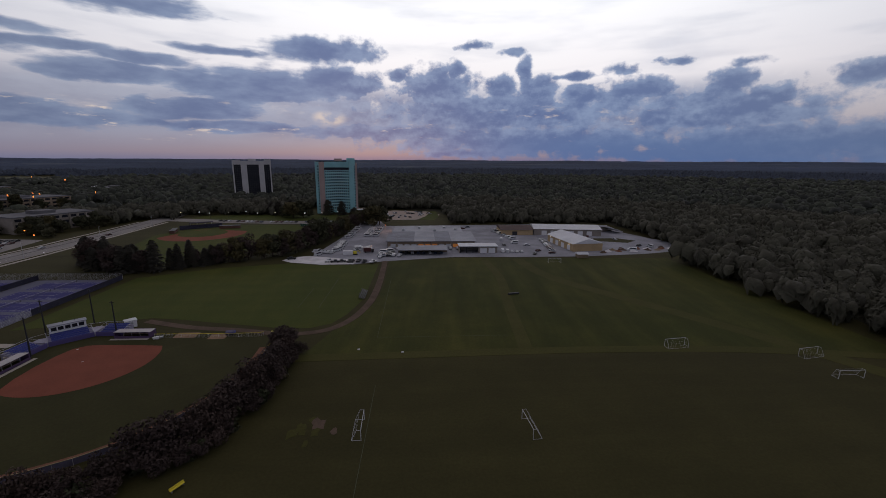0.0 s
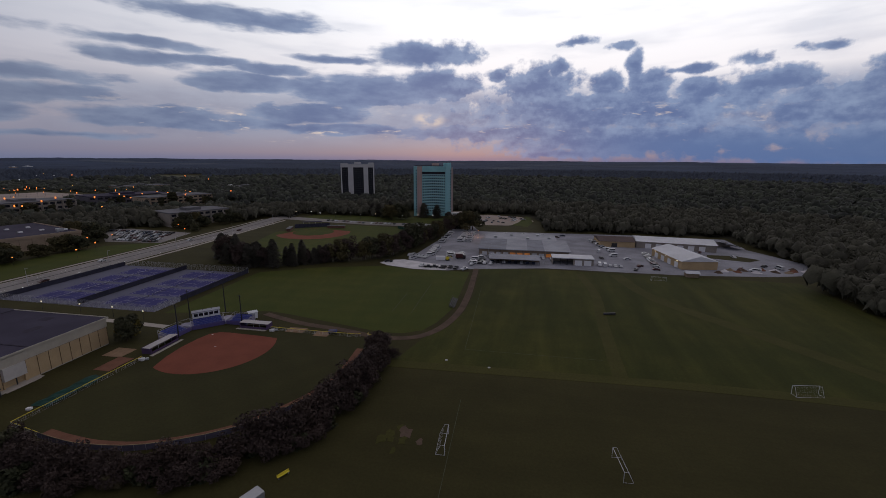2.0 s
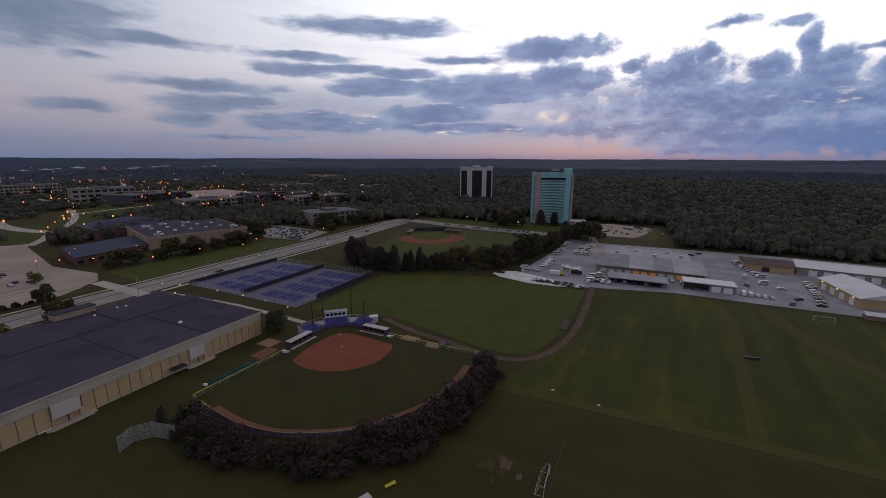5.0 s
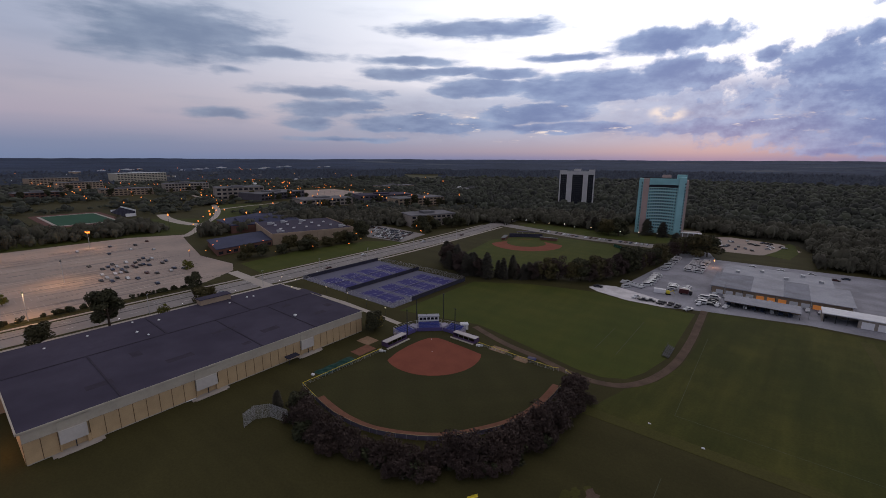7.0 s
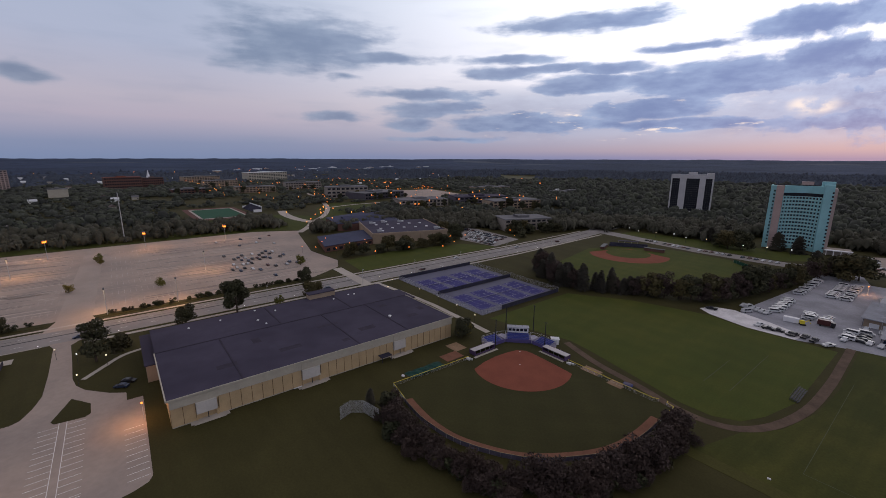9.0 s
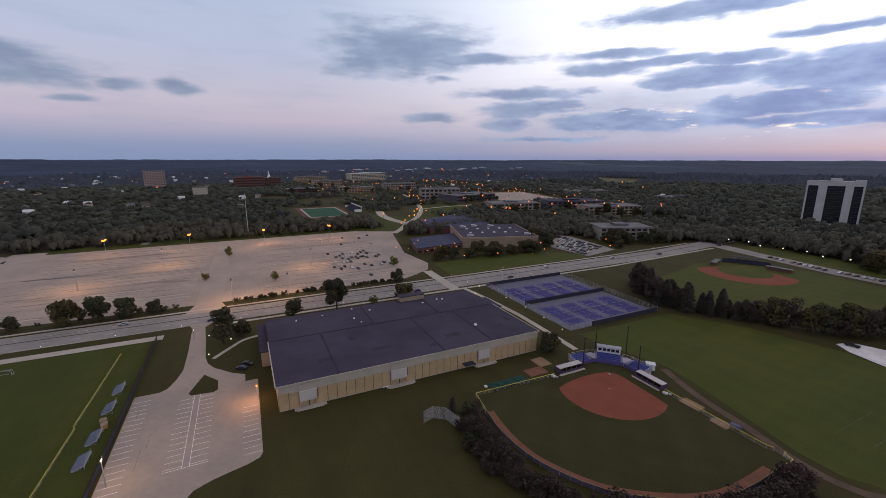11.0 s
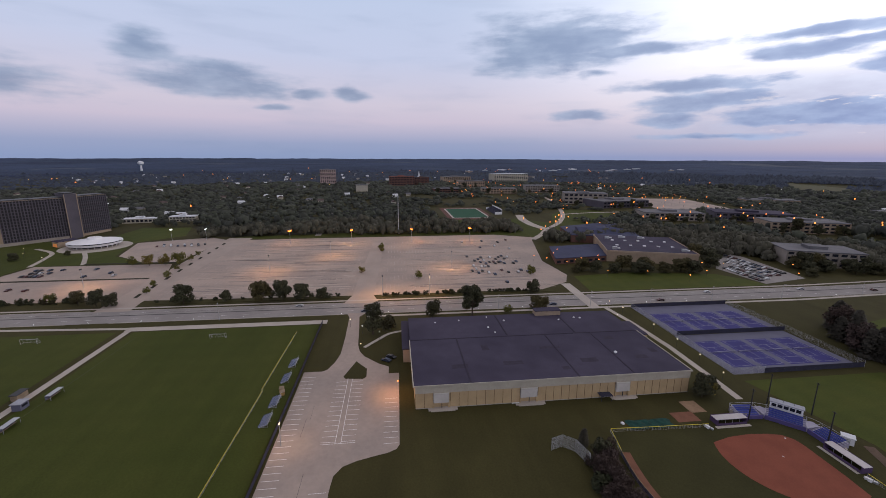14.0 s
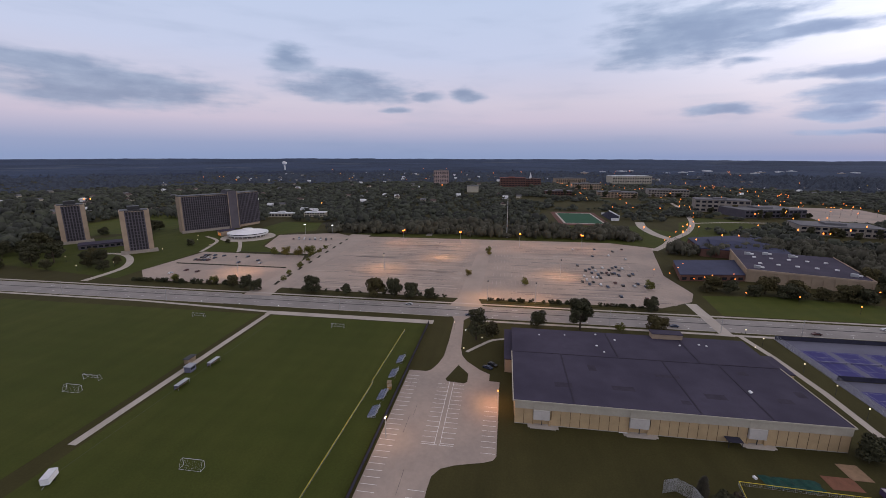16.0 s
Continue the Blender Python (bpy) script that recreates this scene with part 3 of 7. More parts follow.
slab("grass_island", [(-174, -19.5), (-170, -20.8), (-161.2, -23.7), (-159.4, -22.8), (-158.6, -15.6), (-160, -14.2), (-166.8, -14.4)], 0.16, GRASS, "triangular grass island in the driveway", "island")
slab("planting_bed", [(-169, -5), (-162, -5), (-162, -0.5), (-169, -0.5)], 0.15, GRASS, "small planting bed at the lot's corner", "island")

# great lot over the road
slab("great_lot", [(-270, -162), (-266.5, -30), (-266.5, 100), (-282, 124), (-300, 132), (-345, 128), (-440, 150), (-452, 158), (-474, 115), (-472, -22), (-468, -180), (-400, -182), (-330, -172)], 0.05, LOT, "vast pale parking lot, nearly empty", "parking lot")
slab("dorm_lot", [(-272, -172), (-272, -276), (-296, -300), (-366, -296), (-366, -190), (-330, -177)], 0.045, LOT, "pale parking lot with parked cars", "parking lot")
slab("upper_lot", [(-372, -188), (-372, -215), (-400, -252), (-462, -270), (-486, -206), (-470, -184)], 0.045, LOT, "small pale parking lot beside the halls", "parking lot")
slab("lot_drive", [(-251, -178), (-251, -158), (-266, -160), (-480, -160), (-482, -185), (-430, -186)], 0.055, LANE, "worn lane between the lots", "driveway")
slab("lot_entry", [(-251, -34), (-251, -12), (-266, -16), (-470, -12), (-470, -24), (-266, -30)], 0.06, LANE, "worn lane through the lot", "driveway")
for x0, x1, y0, y1 in ((-266.3, -261.6, -150, -34), (-266.3, -261.6, -12, 108)):
    slab("verge", rect(x0, x1, y0, y1), 0.14, GRASS, "grass verge between road and lot", "lawn")
slab("tower_lot", [(-40, 410), (-60, 430), (-62, 470), (-30, 492), (8, 480), (22, 450), (16, 432), (-5, 412)], 0.045, LOT, "rounded parking lot below the tower", "parking lot")
slab("far_lot", [(-890, 520), (-700, 470), (-660, 600), (-860, 640)], 0.05, LOT, "lamp-lit parking lot of the campus", "parking lot")
slab("side_lot", [(-366, 312), (-341, 320), (-272, 311), (-262, 268), (-306, 264)], 0.05, ASPHALT, "parking lot beside the avenue", "parking lot")
slab("yard", [(-66, 254), (-52, 232), (-37, 231), (-21, 237.5), (20, 247), (62, 246), (99, 246), (144, 252), (178, 262), (182, 290), (168, 330), (172, 372), (100, 378), (-30, 372), (-40, 408), (-58, 408), (-56, 345), (-62, 290)], 0.045, YARD, "paved works yard", "parking lot")
slab("gravel_patch", [(-80.5, 241), (-74, 236), (-56, 230.5), (-38, 231), (-36, 240), (-52, 247), (-68, 252.5), (-78, 249)], 0.07, GRAVEL, "patch of white gravel", "ground")
slab("tower_green", [(-1.6, 416), (14, 407), (20, 440), (18, 480), (14, 488), (8, 450), (5, 436)], 0.06, FIELDS, "green lawn beside the rounded lot", "lawn")
slab("yard_green", [(128, 296), (150, 288), (160, 296), (150, 306), (132, 306)], 0.10, GRASS, "oval of grass in the yard", "lawn")

slab("campus_front_lawn", [(-259, 132), (-296, 136), (-302, 186), (-290, 250), (-275, 262), (-259, 268)], 0.035, FIELDS, "green lawn before the recreation building", "lawn")
slab("tower_lawn", [(-228, 424), (-200, 416), (-140, 408), (-84, 408), (-66, 430), (-70, 452), (-130, 452), (-225, 446)], 0.04, FIELDS, "green lawn below the towers", "lawn")
slab("hall_lawn", [(-420, -262), (-462, -276), (-500, -240), (-560, -260), (-560, -318), (-500, -318), (-480, -290)], 0.028, FIELDS, "green lawn behind the dining hall", "lawn")
slab("residence_lawn", [(-412, -500), (-470, -425), (-560, -440), (-560, -580), (-480, -580)], 0.028, FIELDS, "green lawn behind the residence halls", "lawn")

# woodland floors
slab("wood_floor", [(168, 60), (160, 118), (163, 140), (170, 170), (178, 230), (186, 262), (184, 330), (176, 380), (40, 400), (20, 480), (-60, 520), (-200, 800), (-300, 2000), (3000, 2000), (3000, 0), (500, -200)], 0.02, SCRUB, "dark leafy woodland floor", "ground")
slab("wood_floor_2", [(-488, -200), (-478, -60), (-500, 60), (-560, 80), (-600, -60), (-640, -240), (-560, -260)], 0.02, SCRUB, "dark leafy woodland floor", "ground")


# ---- large buildings ----
BAYPANEL = material("pale_grey_bay_panel", (0.50, 0.47, 0.44), 0.8, var=0.1, big=0.2)


def field_house():
    """The long dark-roofed hall: panelled front with three entrance bays."""
    x0, x1, y0, y1, top = -200.0, -135.0, 5.0, 113.5, 9.2
    h = thing("field_house", "long flat-roofed sports hall with tan panelled front and dark roof", "sports hall", x1, y0)
    L, D = y1 - y0, x1 - x0
    bays = ((6.5, 12.8), (39.1, 46.0), (76.6, 82.6))
    part("wall", Geo().span(-D, -0.4, 0, L - 1.5, 0, top - 0.6), TAN, h)
    part("plinth", Geo().span(-0.7, 0.05, 0.1, L - 1.6, -0.2, 0.25), CONCRETE, h, "grey concrete plinth")
    # pale band over the panels, broken at the bays
    edges = [0.0] + [e for b in bays for e in b] + [L - 1.5]
    for a, b in zip(edges[::2], edges[1::2]):
        part("parapet", Geo().span(-0.6, 0.35, a, b, 6.3, top), CREAM, h, "cream parapet band")
        part("shadow_joint", Geo().span(-0.35, 0.06, a, b, 6.12, 6.3), JOINT, h)
        n = max(2, round((b - a) / 3.1))
        for i in range(n):
            s = (b - a) / n
            part("panel", Geo().span(-0.3, 0.0, a + i * s + 0.08, a + (i + 1) * s - 0.08, 0.25, 6.12), TAN, h)
        for i in range(n + 1):
            p = a + i * s
            part("rib", Geo().span(-0.35, 0.06, max(a, p - 0.08), min(b, p + 0.08), 0.2, 6.12), JOINT, h)
    for a, b in bays:
        bay = part("entrance_bay", Geo().span(-1.6, 0.45, a, b, 6.2, top - 0.35), CREAM, h, "cream band over the entrance")
        part("bay_panel", Geo().span(-1.2, 0.85, a + 0.1, b - 0.5, 2.5, 6.2), BAYPANEL, bay, "pale grey projecting panel")
        part("bay_side", Geo().span(-1.2, 0.3, a, a + 0.35, 0, 2.5), TAN, bay)
        part("bay_side", Geo().span(-1.2, 0.3, b - 0.75, b, 0, 2.5), TAN, bay)
        part("door_glass", Geo().span(-0.9, -0.6, a + 0.35, b - 0.75, 0.2, 2.5), DOORS, bay, "dusky brown doors")
        for k in range(1, 4):
            p = a + 0.35 + k * (b - a - 1.1) / 4
            part("mullion", Geo().span(-0.6, -0.5, p - 0.05, p + 0.05, 0.2, 2.5), DARKMETAL, bay)
        part("post", Geo().span(0.3, 0.5, (a + b) / 2 - 0.12, (a + b) / 2 + 0.12, 0.3, 2.5), DARKMETAL, bay)
        part("landing", Geo().span(-0.6, 1.9, a - 1.8, b + 2.6, 0, 0.22), CONCRETE, bay, "concrete landing")
        part("step", Geo().span(1.9, 2.4, a - 1.0, b + 1.6, 0, 0.12), CONCRETE, bay)
    bench = part("bench_row", Geo().span(0.6, 1.0, 35.8, 38.6, 0.45, 0.55), WHITE, h, "white bench by the entrance")
    for p in (36.0, 37.2, 38.4):
        part("bench_leg", Geo().span(0.7, 0.9, p - 0.06, p + 0.06, 0, 0.45), DARKMETAL, bench)
    part("canopy", Geo().span(0.2, 3.2, 69.5, 74.2, 2.2, 2.4).tube((3, 69.8, 0), (3, 69.8, 2.4), 0.08).tube((3, 73.9, 0), (3, 73.9, 2.4), 0.08), NAVY, h, "dark flat door canopy")
    # roof: near half a step higher than the far half
    roof = part("roof", Geo().span(-38, 0.5, -0.5, L - 1.2, top, top + 0.25), ROOF, h, "dark roof membrane")
    part("roof_far", Geo().span(-D - 1.0, -38, -0.4, L - 1.2, top - 0.6, top - 0.4), ROOF, h, "dark lower roof membrane")
    part("roof_step", Geo().span(-38.3, -37.8, -0.5, L - 1.2, top - 0.6, top + 0.40), ROOF_PATCH, roof, "roof step flashing")
    for p in (20.5, 62.0, 84.0):
        part("roof_seam", Geo().span(-37.8, 0.3, p - 0.25, p + 0.25, top + 0.25, top + 0.38), ROOF_PATCH, roof, "raised expansion joint")
    for p in (45.0, 78.0):
        part("roof_seam", Geo().span(-D, -38.3, p - 0.3, p + 0.3, top - 0.5, top - 0.25), ROOF_PATCH, roof, "raised expansion joint")
    for px, py, sx, sy in ((-14, 15, 3.2, 6.5), (-14.5, 36, 3.0, 8), (-13.8, 68, 3.4, 7), (-14.2, 92, 3.0, 5), (-30, 30, 5, 3), (-26, 55, 2.2, 9), (-8, 58, 2.4, 3), (-33, 88, 3, 4), (-20, 101, 4, 3)):
        part("roof_patch", Geo().span(px, px + sx, py, py + sy, top + 0.2, top + 0.262), ROOF_PATCH, roof, "darker patched membrane")
    part("coping", Geo().span(0.5, 0.75, -0.6, L - 1.2, top - 0.1, top + 0.42).span(-38, 0.75, -0.85, -0.5, top - 0.1, top + 0.42).span(-38, 0.75, L - 1.2, L - 0.9, top - 0.1, top + 0.42), CREAM, roof, "cream metal coping")
    part("penthouse", Geo().span(-67, -62.5, 66, 79.5, top - 0.6, top + 2.0), BUFF, h, "small rooftop plant room")
    part("penthouse_roof", Geo().span(-67.3, -62.2, 65.7, 79.8, top + 2.0, top + 2.3), ROOF, h)
    # low wings at both ends
    part("wing", Geo().span(-68, -36, -3.6, 0, 0, 6.2), BUFF, h, "low buff side wing")
    part("wing_roof", Geo().span(-68.3, -35.7, -4.0, 0, 6.2, 6.6), ROOF, h)
    part("wing", Geo().span(-56, -40, L - 1.5, L + 6, 0, 6.0), TAN, h, "low tan side wing")
    part("wing_roof", Geo().span(-56.3, -39.7, L - 1.5, L + 6.3, 6.0, 6.4), ROOF, h)
    for y in range(10, 100, 12):
        part("window", Geo().span(-D - 0.06, -D + 0.1, y, y + 6, 1.2, 3.6), GLASS, h)
    vents = ((-16.8, 85.3, 1), (-58, 85, 0.7), (-57, 87.8, 0.7), (-56, 76, 0.7), (-57.5, 47.7, 0.7), (-60, 25, 0.6), (-58.4, 12.8, 0.6), (-44, 40, 0.6), (-50, 38, 0.7), (-63, 40, 0.6))
    for vx, vy, s in vents:
        z = top + 0.25 if vx > -38 else top - 0.5
        g = Geo().tube((vx, vy, z), (vx, vy, z + 0.5 * s), 0.45 * s, n=10).tube((vx, vy, z + 0.5 * s), (vx, vy, z + 0.9 * s), 0.8 * s, 0.35 * s, 10)
        part("roof_vent", g, WHITE, roof, "white mushroom roof vent")


field_house()


PIER = material("pale_white_stone", (0.50, 0.49, 0.50), 0.8, var=0.12, big=0.1)


def tower_dark():
    """Tower with three dark glass bays between broad pale piers."""
    h = thing("tower_block", "tall dark-glass tower block with broad pale stone piers", "tower block", -256, 663, 22.7)
    w, d, top = 54.0, 22.0, 56.0
    part("core", Geo().span(-w / 2 + 1.2, w / 2 - 1.2, 1.0, d, 0, top - 3), PIER, h)
    for a, b in ((-w / 2, -w / 2 + 1.8), (-15.5, -7.0), (9.5, 17.0), (w / 2 - 1.8, w / 2)):
        part("pier", Geo().span(a, b, -0.8, 1.6, 0, top - 1), PIER, h, "pale stone pier")
    part("top_band", Geo().span(-w / 2, w / 2, -0.5, d + 0.3, top - 5.5, top - 0.6), PIER, h, "pale stone crown")
    part("roof", Geo().span(-w / 2 + 0.5, w / 2 - 0.5, 0, d, top - 0.6, top), ROOF_GREY, h)
    part("plant_room", Geo().span(-5, 6, 4, 14, top, top + 3.2), PIER, h)
    part("corner_block", Geo().span(-w / 2, -w / 2 + 11.5, -0.6, 2, top - 0.6, top + 0.8), PIER, h)
    part("corner_block", Geo().span(w / 2 - 9, w / 2, -0.6, 8, top - 0.6, top + 2.2), PIER, h)
    for a, b in ((-w / 2 + 1.8, -15.5), (-7.0, 9.5), (17.0, w / 2 - 1.8)):
        bay = part("glass_bay", Geo().span(a, b, 0.6, 1.0, 3.5, top - 5.5), GLASS, h, "dark window bay")
        n = round((b - a) / 2.6)
        for i in range(1, n):
            p = a + (b - a) * i / n
            part("mullion", Geo().span(p - 0.1, p + 0.1, 0.35, 0.6, 3.5, top - 5.5), DARKMETAL, bay)
        for s in range(15):
            part("floor_band", Geo().span(a, b, 0.42, 0.6, 3.5 + s * 3.1, 3.9 + s * 3.1), DARKMETAL, bay)
    part("base", Geo().span(-w / 2 - 2, w / 2 + 2, -3, d + 2, 0, 3.6), PIER, h)


def tower_teal():
    """Tower with a shallow concave front of teal panels and a grid of windows."""
    h = thing("tower_block", "tall teal-panelled residence tower with a concave window front", "tower block", -89.4, 467, 12.0)
    top, n = 56.0, 12
    # the front runs on a shallow inward curve
    line = [(-14.0 + 26.0 * i / n, 8.0 - 8.0 * ((i - n / 2) / (n / 2)) ** 2) for i in range(n + 1)]
    body = part("body", Geo().prism(line + [(12, 24), (-14, 24)], 0, top - 3.0), TEAL, h)
    glass = Geo().span(-0.72, 0.72, -0.05, 0.12, 0, 1.45).mesh("window", GLASS)
    sill = Geo().span(-1.08, 1.08, -0.2, 0.1, 0, 0.4).mesh("spandrel", material("pale_spandrel", (0.50, 0.66, 0.64), 0.6, var=0.1))
    for i in range(n):
        (ax, ay), (bx, by) = line[i], line[i + 1]
        turn = math.degrees(math.atan2(by - ay, bx - ax))
        for s in range(15):
            z = 3.4 + s * 3.1
            put("window", glass, body, at=pose((ax + bx) / 2, (ay + by) / 2, z + 1.1, 0, 0, turn))
            put("spandrel", sill, body, at=pose((ax + bx) / 2, (ay + by) / 2, z, 0, 0, turn))
    part("dark_band", Geo().prism([(x, y - 0.25) for x, y in line] + [(12, 10), (-14, 10)], top - 9.0, top - 6.2), GLASS, h, "dark glazed top storey")
    part("crown", Geo().prism([(x, y - 0.35) for x, y in line] + [(12, 24.3), (-14, 24.3)], top - 6.0, top), TEAL, h, "teal crown")
    part("end_pier", Geo().span(-19.6, -14.2, -1.0, 8, 0, top - 0.4), PINK, h, "broad pinkish stone pier")
    part("end_pier", Geo().span(-23.6, -19.6, 0.6, 20, 0, top - 0.2), TEAL, h, "teal end block")
    part("end_pier", Geo().span(12.2, 18.6, -1.0, 8, 0, top + 1.6), TEAL, h, "pale teal pier")
    part("end_pier", Geo().span(18.6, 20.8, 0.6, 24, 0, top - 1.6), PINK, h, "pinkish stone end block")
    part("plant_room", Geo().span(-3, 5, 8, 16, top, top + 3.4), PINK, h, "rooftop plant room")
    part("lift_room", Geo().span(10.5, 19, 8.2, 17, top - 1.6, top + 3.8), TEAL, h, "teal rooftop lift room")
    part("roof_rail", Geo().span(-22, 10, 7.6, 7.8, top, top + 0.9), DARKMETAL, h)
    small = Geo().span(-0.6, 0.6, -0.06, 0.1, 0, 1.4).mesh("window", GLASS)
    for s in range(16):
        put("window", small, h, at=pose(-20.6, 0.55, 4 + s * 3.1))
        put("window", small, h, at=pose(18.0, -1.05, 4 + s * 3.1))
        put("window", small, h, at=pose(20.85, 6, 4 + s * 3.1, 0, 0, 90))
        put("window", small, h, at=pose(20.85, 14, 4 + s * 3.1, 0, 0, 90))
    part("entrance", Geo().span(19, 36, -5, 8, 0, 4.4), STONE, h, "low pale entrance wing")
    for i in range(4):
        part("entrance_column", Geo().span(20 + i * 4.6, 20.6 + i * 4.6, -7.6, -7.0, 0, 4.0), WHITE, h)
    part("entrance_canopy", Geo().span(18.5, 36.5, -8.2, -5, 4.0, 4.7), WHITE, h, "white entrance canopy")


tower_dark()
tower_teal()


def dorm_slab():
    """Two long residence wings that meet at a taller service core."""
    h = thing("residence_hall", "tall residence slab with dark ribbed fronts and buff end walls", "residence hall", -452, -391, 143)
    top = 45.0

    def wing(a, b, at):
        body = part("wing", Geo().span(a, b, 0, 17, 0, top), BUFF, h, "residence wing with buff ends", at=at)
        part("roof", Geo().span(a - 0.3, b + 0.3, -0.3, 17.3, top, top + 0.7), DARKMETAL, body)
        part("glass_front", Geo().span(a + 2.6, b - 0.2, -0.25, 0, 3.2, top - 0.6), PANE, body, "dark window front")
        k = int((b - a) / 2.5)
        for i in range(k + 1):
            p = a + 2.6 + (b - a - 2.8) * i / k
            part("rib", Geo().span(p - 0.42, p + 0.42, -0.7, -0.25, 3.2, top - 0.4), PURPLE, body)
        for s in range(14):
            part("floor_band", Geo().span(a + 2.6, b - 0.2, -0.4, -0.25, 3.0 + s * 3.0, 3.5 + s * 3.0), PURPLE, body)

    wing(0, 56, None)
    wing(5, 44, pose(60, 1.0, 0, 0, 0, 23))
    part("core", Geo().span(54.5, 66, -3.0, 20, 0, top + 3.8), PURPLE, h, "dark projecting service core")
    part("core_rib", Geo().span(54.3, 55.1, -3.3, -3.0, 0, top + 3.6), BUFF, h)
    part("core_rib", Geo().span(65.4, 66.2, -3.3, -3.0, 0, top + 3.6), BUFF, h)
    part("core_cap", Geo().span(55, 64, 0, 16, top + 3.8, top + 5.0), DARKMETAL, h)
    part("base", Geo().span(-1, 54, -1.6, 0, 0, 3.0), STONE, h, "pale stone base")


def dorm_tower(x, y, rz, label):
    h = thing("residence_tower", label, "residence hall", x, y, rz, group="twin residence towers")
    w, d, top = 24.0, 18.0, 41.0
    part("body", Geo().span(-w / 2 + 0.5, w / 2 - 0.5, 0.5, d, 0, top), BUFF, h)
    for a in (-w / 2, w / 2 - 4.6):
        part("end_wall", Geo().span(a, a + 4.6, 0, d, 0, top + 0.6), BUFF, h, "pale buff end wall")
    part("glass_front", Geo().span(-w / 2 + 4.6, w / 2 - 4.6, 0.15, 0.5, 2.5, top - 0.5), PANE, h, "dark window front")
    for i in range(7):
        p = -w / 2 + 4.6 + i * (w - 9.2) / 6
        part("rib", Geo().span(p - 0.45, p + 0.45, -0.15, 0.15, 2.5, top), PURPLE, h)
    for s in range(12):
        part("floor_band", Geo().span(-w / 2 + 4.6, w / 2 - 4.6, 0.02, 0.15, 2.4 + s * 3.1, 2.9 + s * 3.1), PURPLE, h)
    part("roof", Geo().span(-w / 2 + 1, w / 2 - 1, 1, d - 1, top, top + 1.0), DARKMETAL, h)
    part("plant_room", Geo().span(-5, 5, 5, 14, top + 1, top + 4.5), DARKMETAL, h, "dark rooftop plant room")
    part("base", Geo().span(-w / 2 - 3, w / 2 + 3, -3, 4, 0, 2.8), STONE, h)


dorm_slab()
dorm_tower(-382, -462, 141, "residence tower with buff end walls and dark windows")
dorm_tower(-353, -356, 136, "residence tower with buff end walls beside a low link")


def low_link():
    h = thing("low_link_building", "low dark flat-roofed link between two residence towers", "building", -371, -402, 136)
    part("wall", Geo().span(-30, 30, 4, 22, 0, 4.2), PURPLE, h)
    part("roof", Geo().span(-30.5, 30.5, 3.5, 22.5, 4.2, 4.8), ROOF, h, "dark flat roof")
    for i in range(12):
        part("window", Geo().span(-28 + i * 4.8, -25 + i * 4.8, 3.92, 4.02, 1.0, 3.2), GLASS, h)


low_link()


def round_hall():
    h = thing("round_dining_hall", "low round dining hall with a white disc roof", "dining hall", -450, -303)
    part("wall", Geo().tube((0, 0, 0), (0, 0, 2.6), 19, 19, 40), GLASS, h, "dark ring of windows")
    part("base", Geo().tube((0, 0, -0.2), (0, 0, 0.9), 19.3, 19.3, 40), STONE, h)
    for i in range(24):
        a = 2 * math.pi * i / 24
        part("column", Geo().box(19.4 * math.cos(a), 19.4 * math.sin(a), 0, 0.4, 0.4, 3.0, math.degrees(a)), WHITE, h)
    part("fascia", Geo().tube((0, 0, 2.6), (0, 0, 4.4), 22, 22.8, 48), WHITE, h, "white roof fascia")
    part("window_band", Geo().tube((0, 0, 4.4), (0, 0, 5.4), 21.4, 21.4, 48), GLASS, h)
    part("roof", Geo().tube((0, 0, 5.4), (0, 0, 7.6), 22.6, 8.0, 48), WHITE, h, "white shallow cone roof")
    part("cap", Geo().tube((0, 0, 7.6), (0, 0, 9.4), 6.5, 5.5, 24), WHITE, h)
    link = thing("link_building", "low dark link with a lit entrance", "building", -452, -335, 57)
    part("wall", Geo().span(-6, 6, -6, 12, 0, 5.5), BUFF, link)
    part("roof", Geo().span(-6.5, 6.5, -6.5, 12.5, 5.5, 6.0), ROOF, link)
    part("lit_entrance", Geo().span(-4, 4, -6.2, -6.0, 0.3, 3.6), LITWIN, link, "warmly lit entrance")


round_hall()


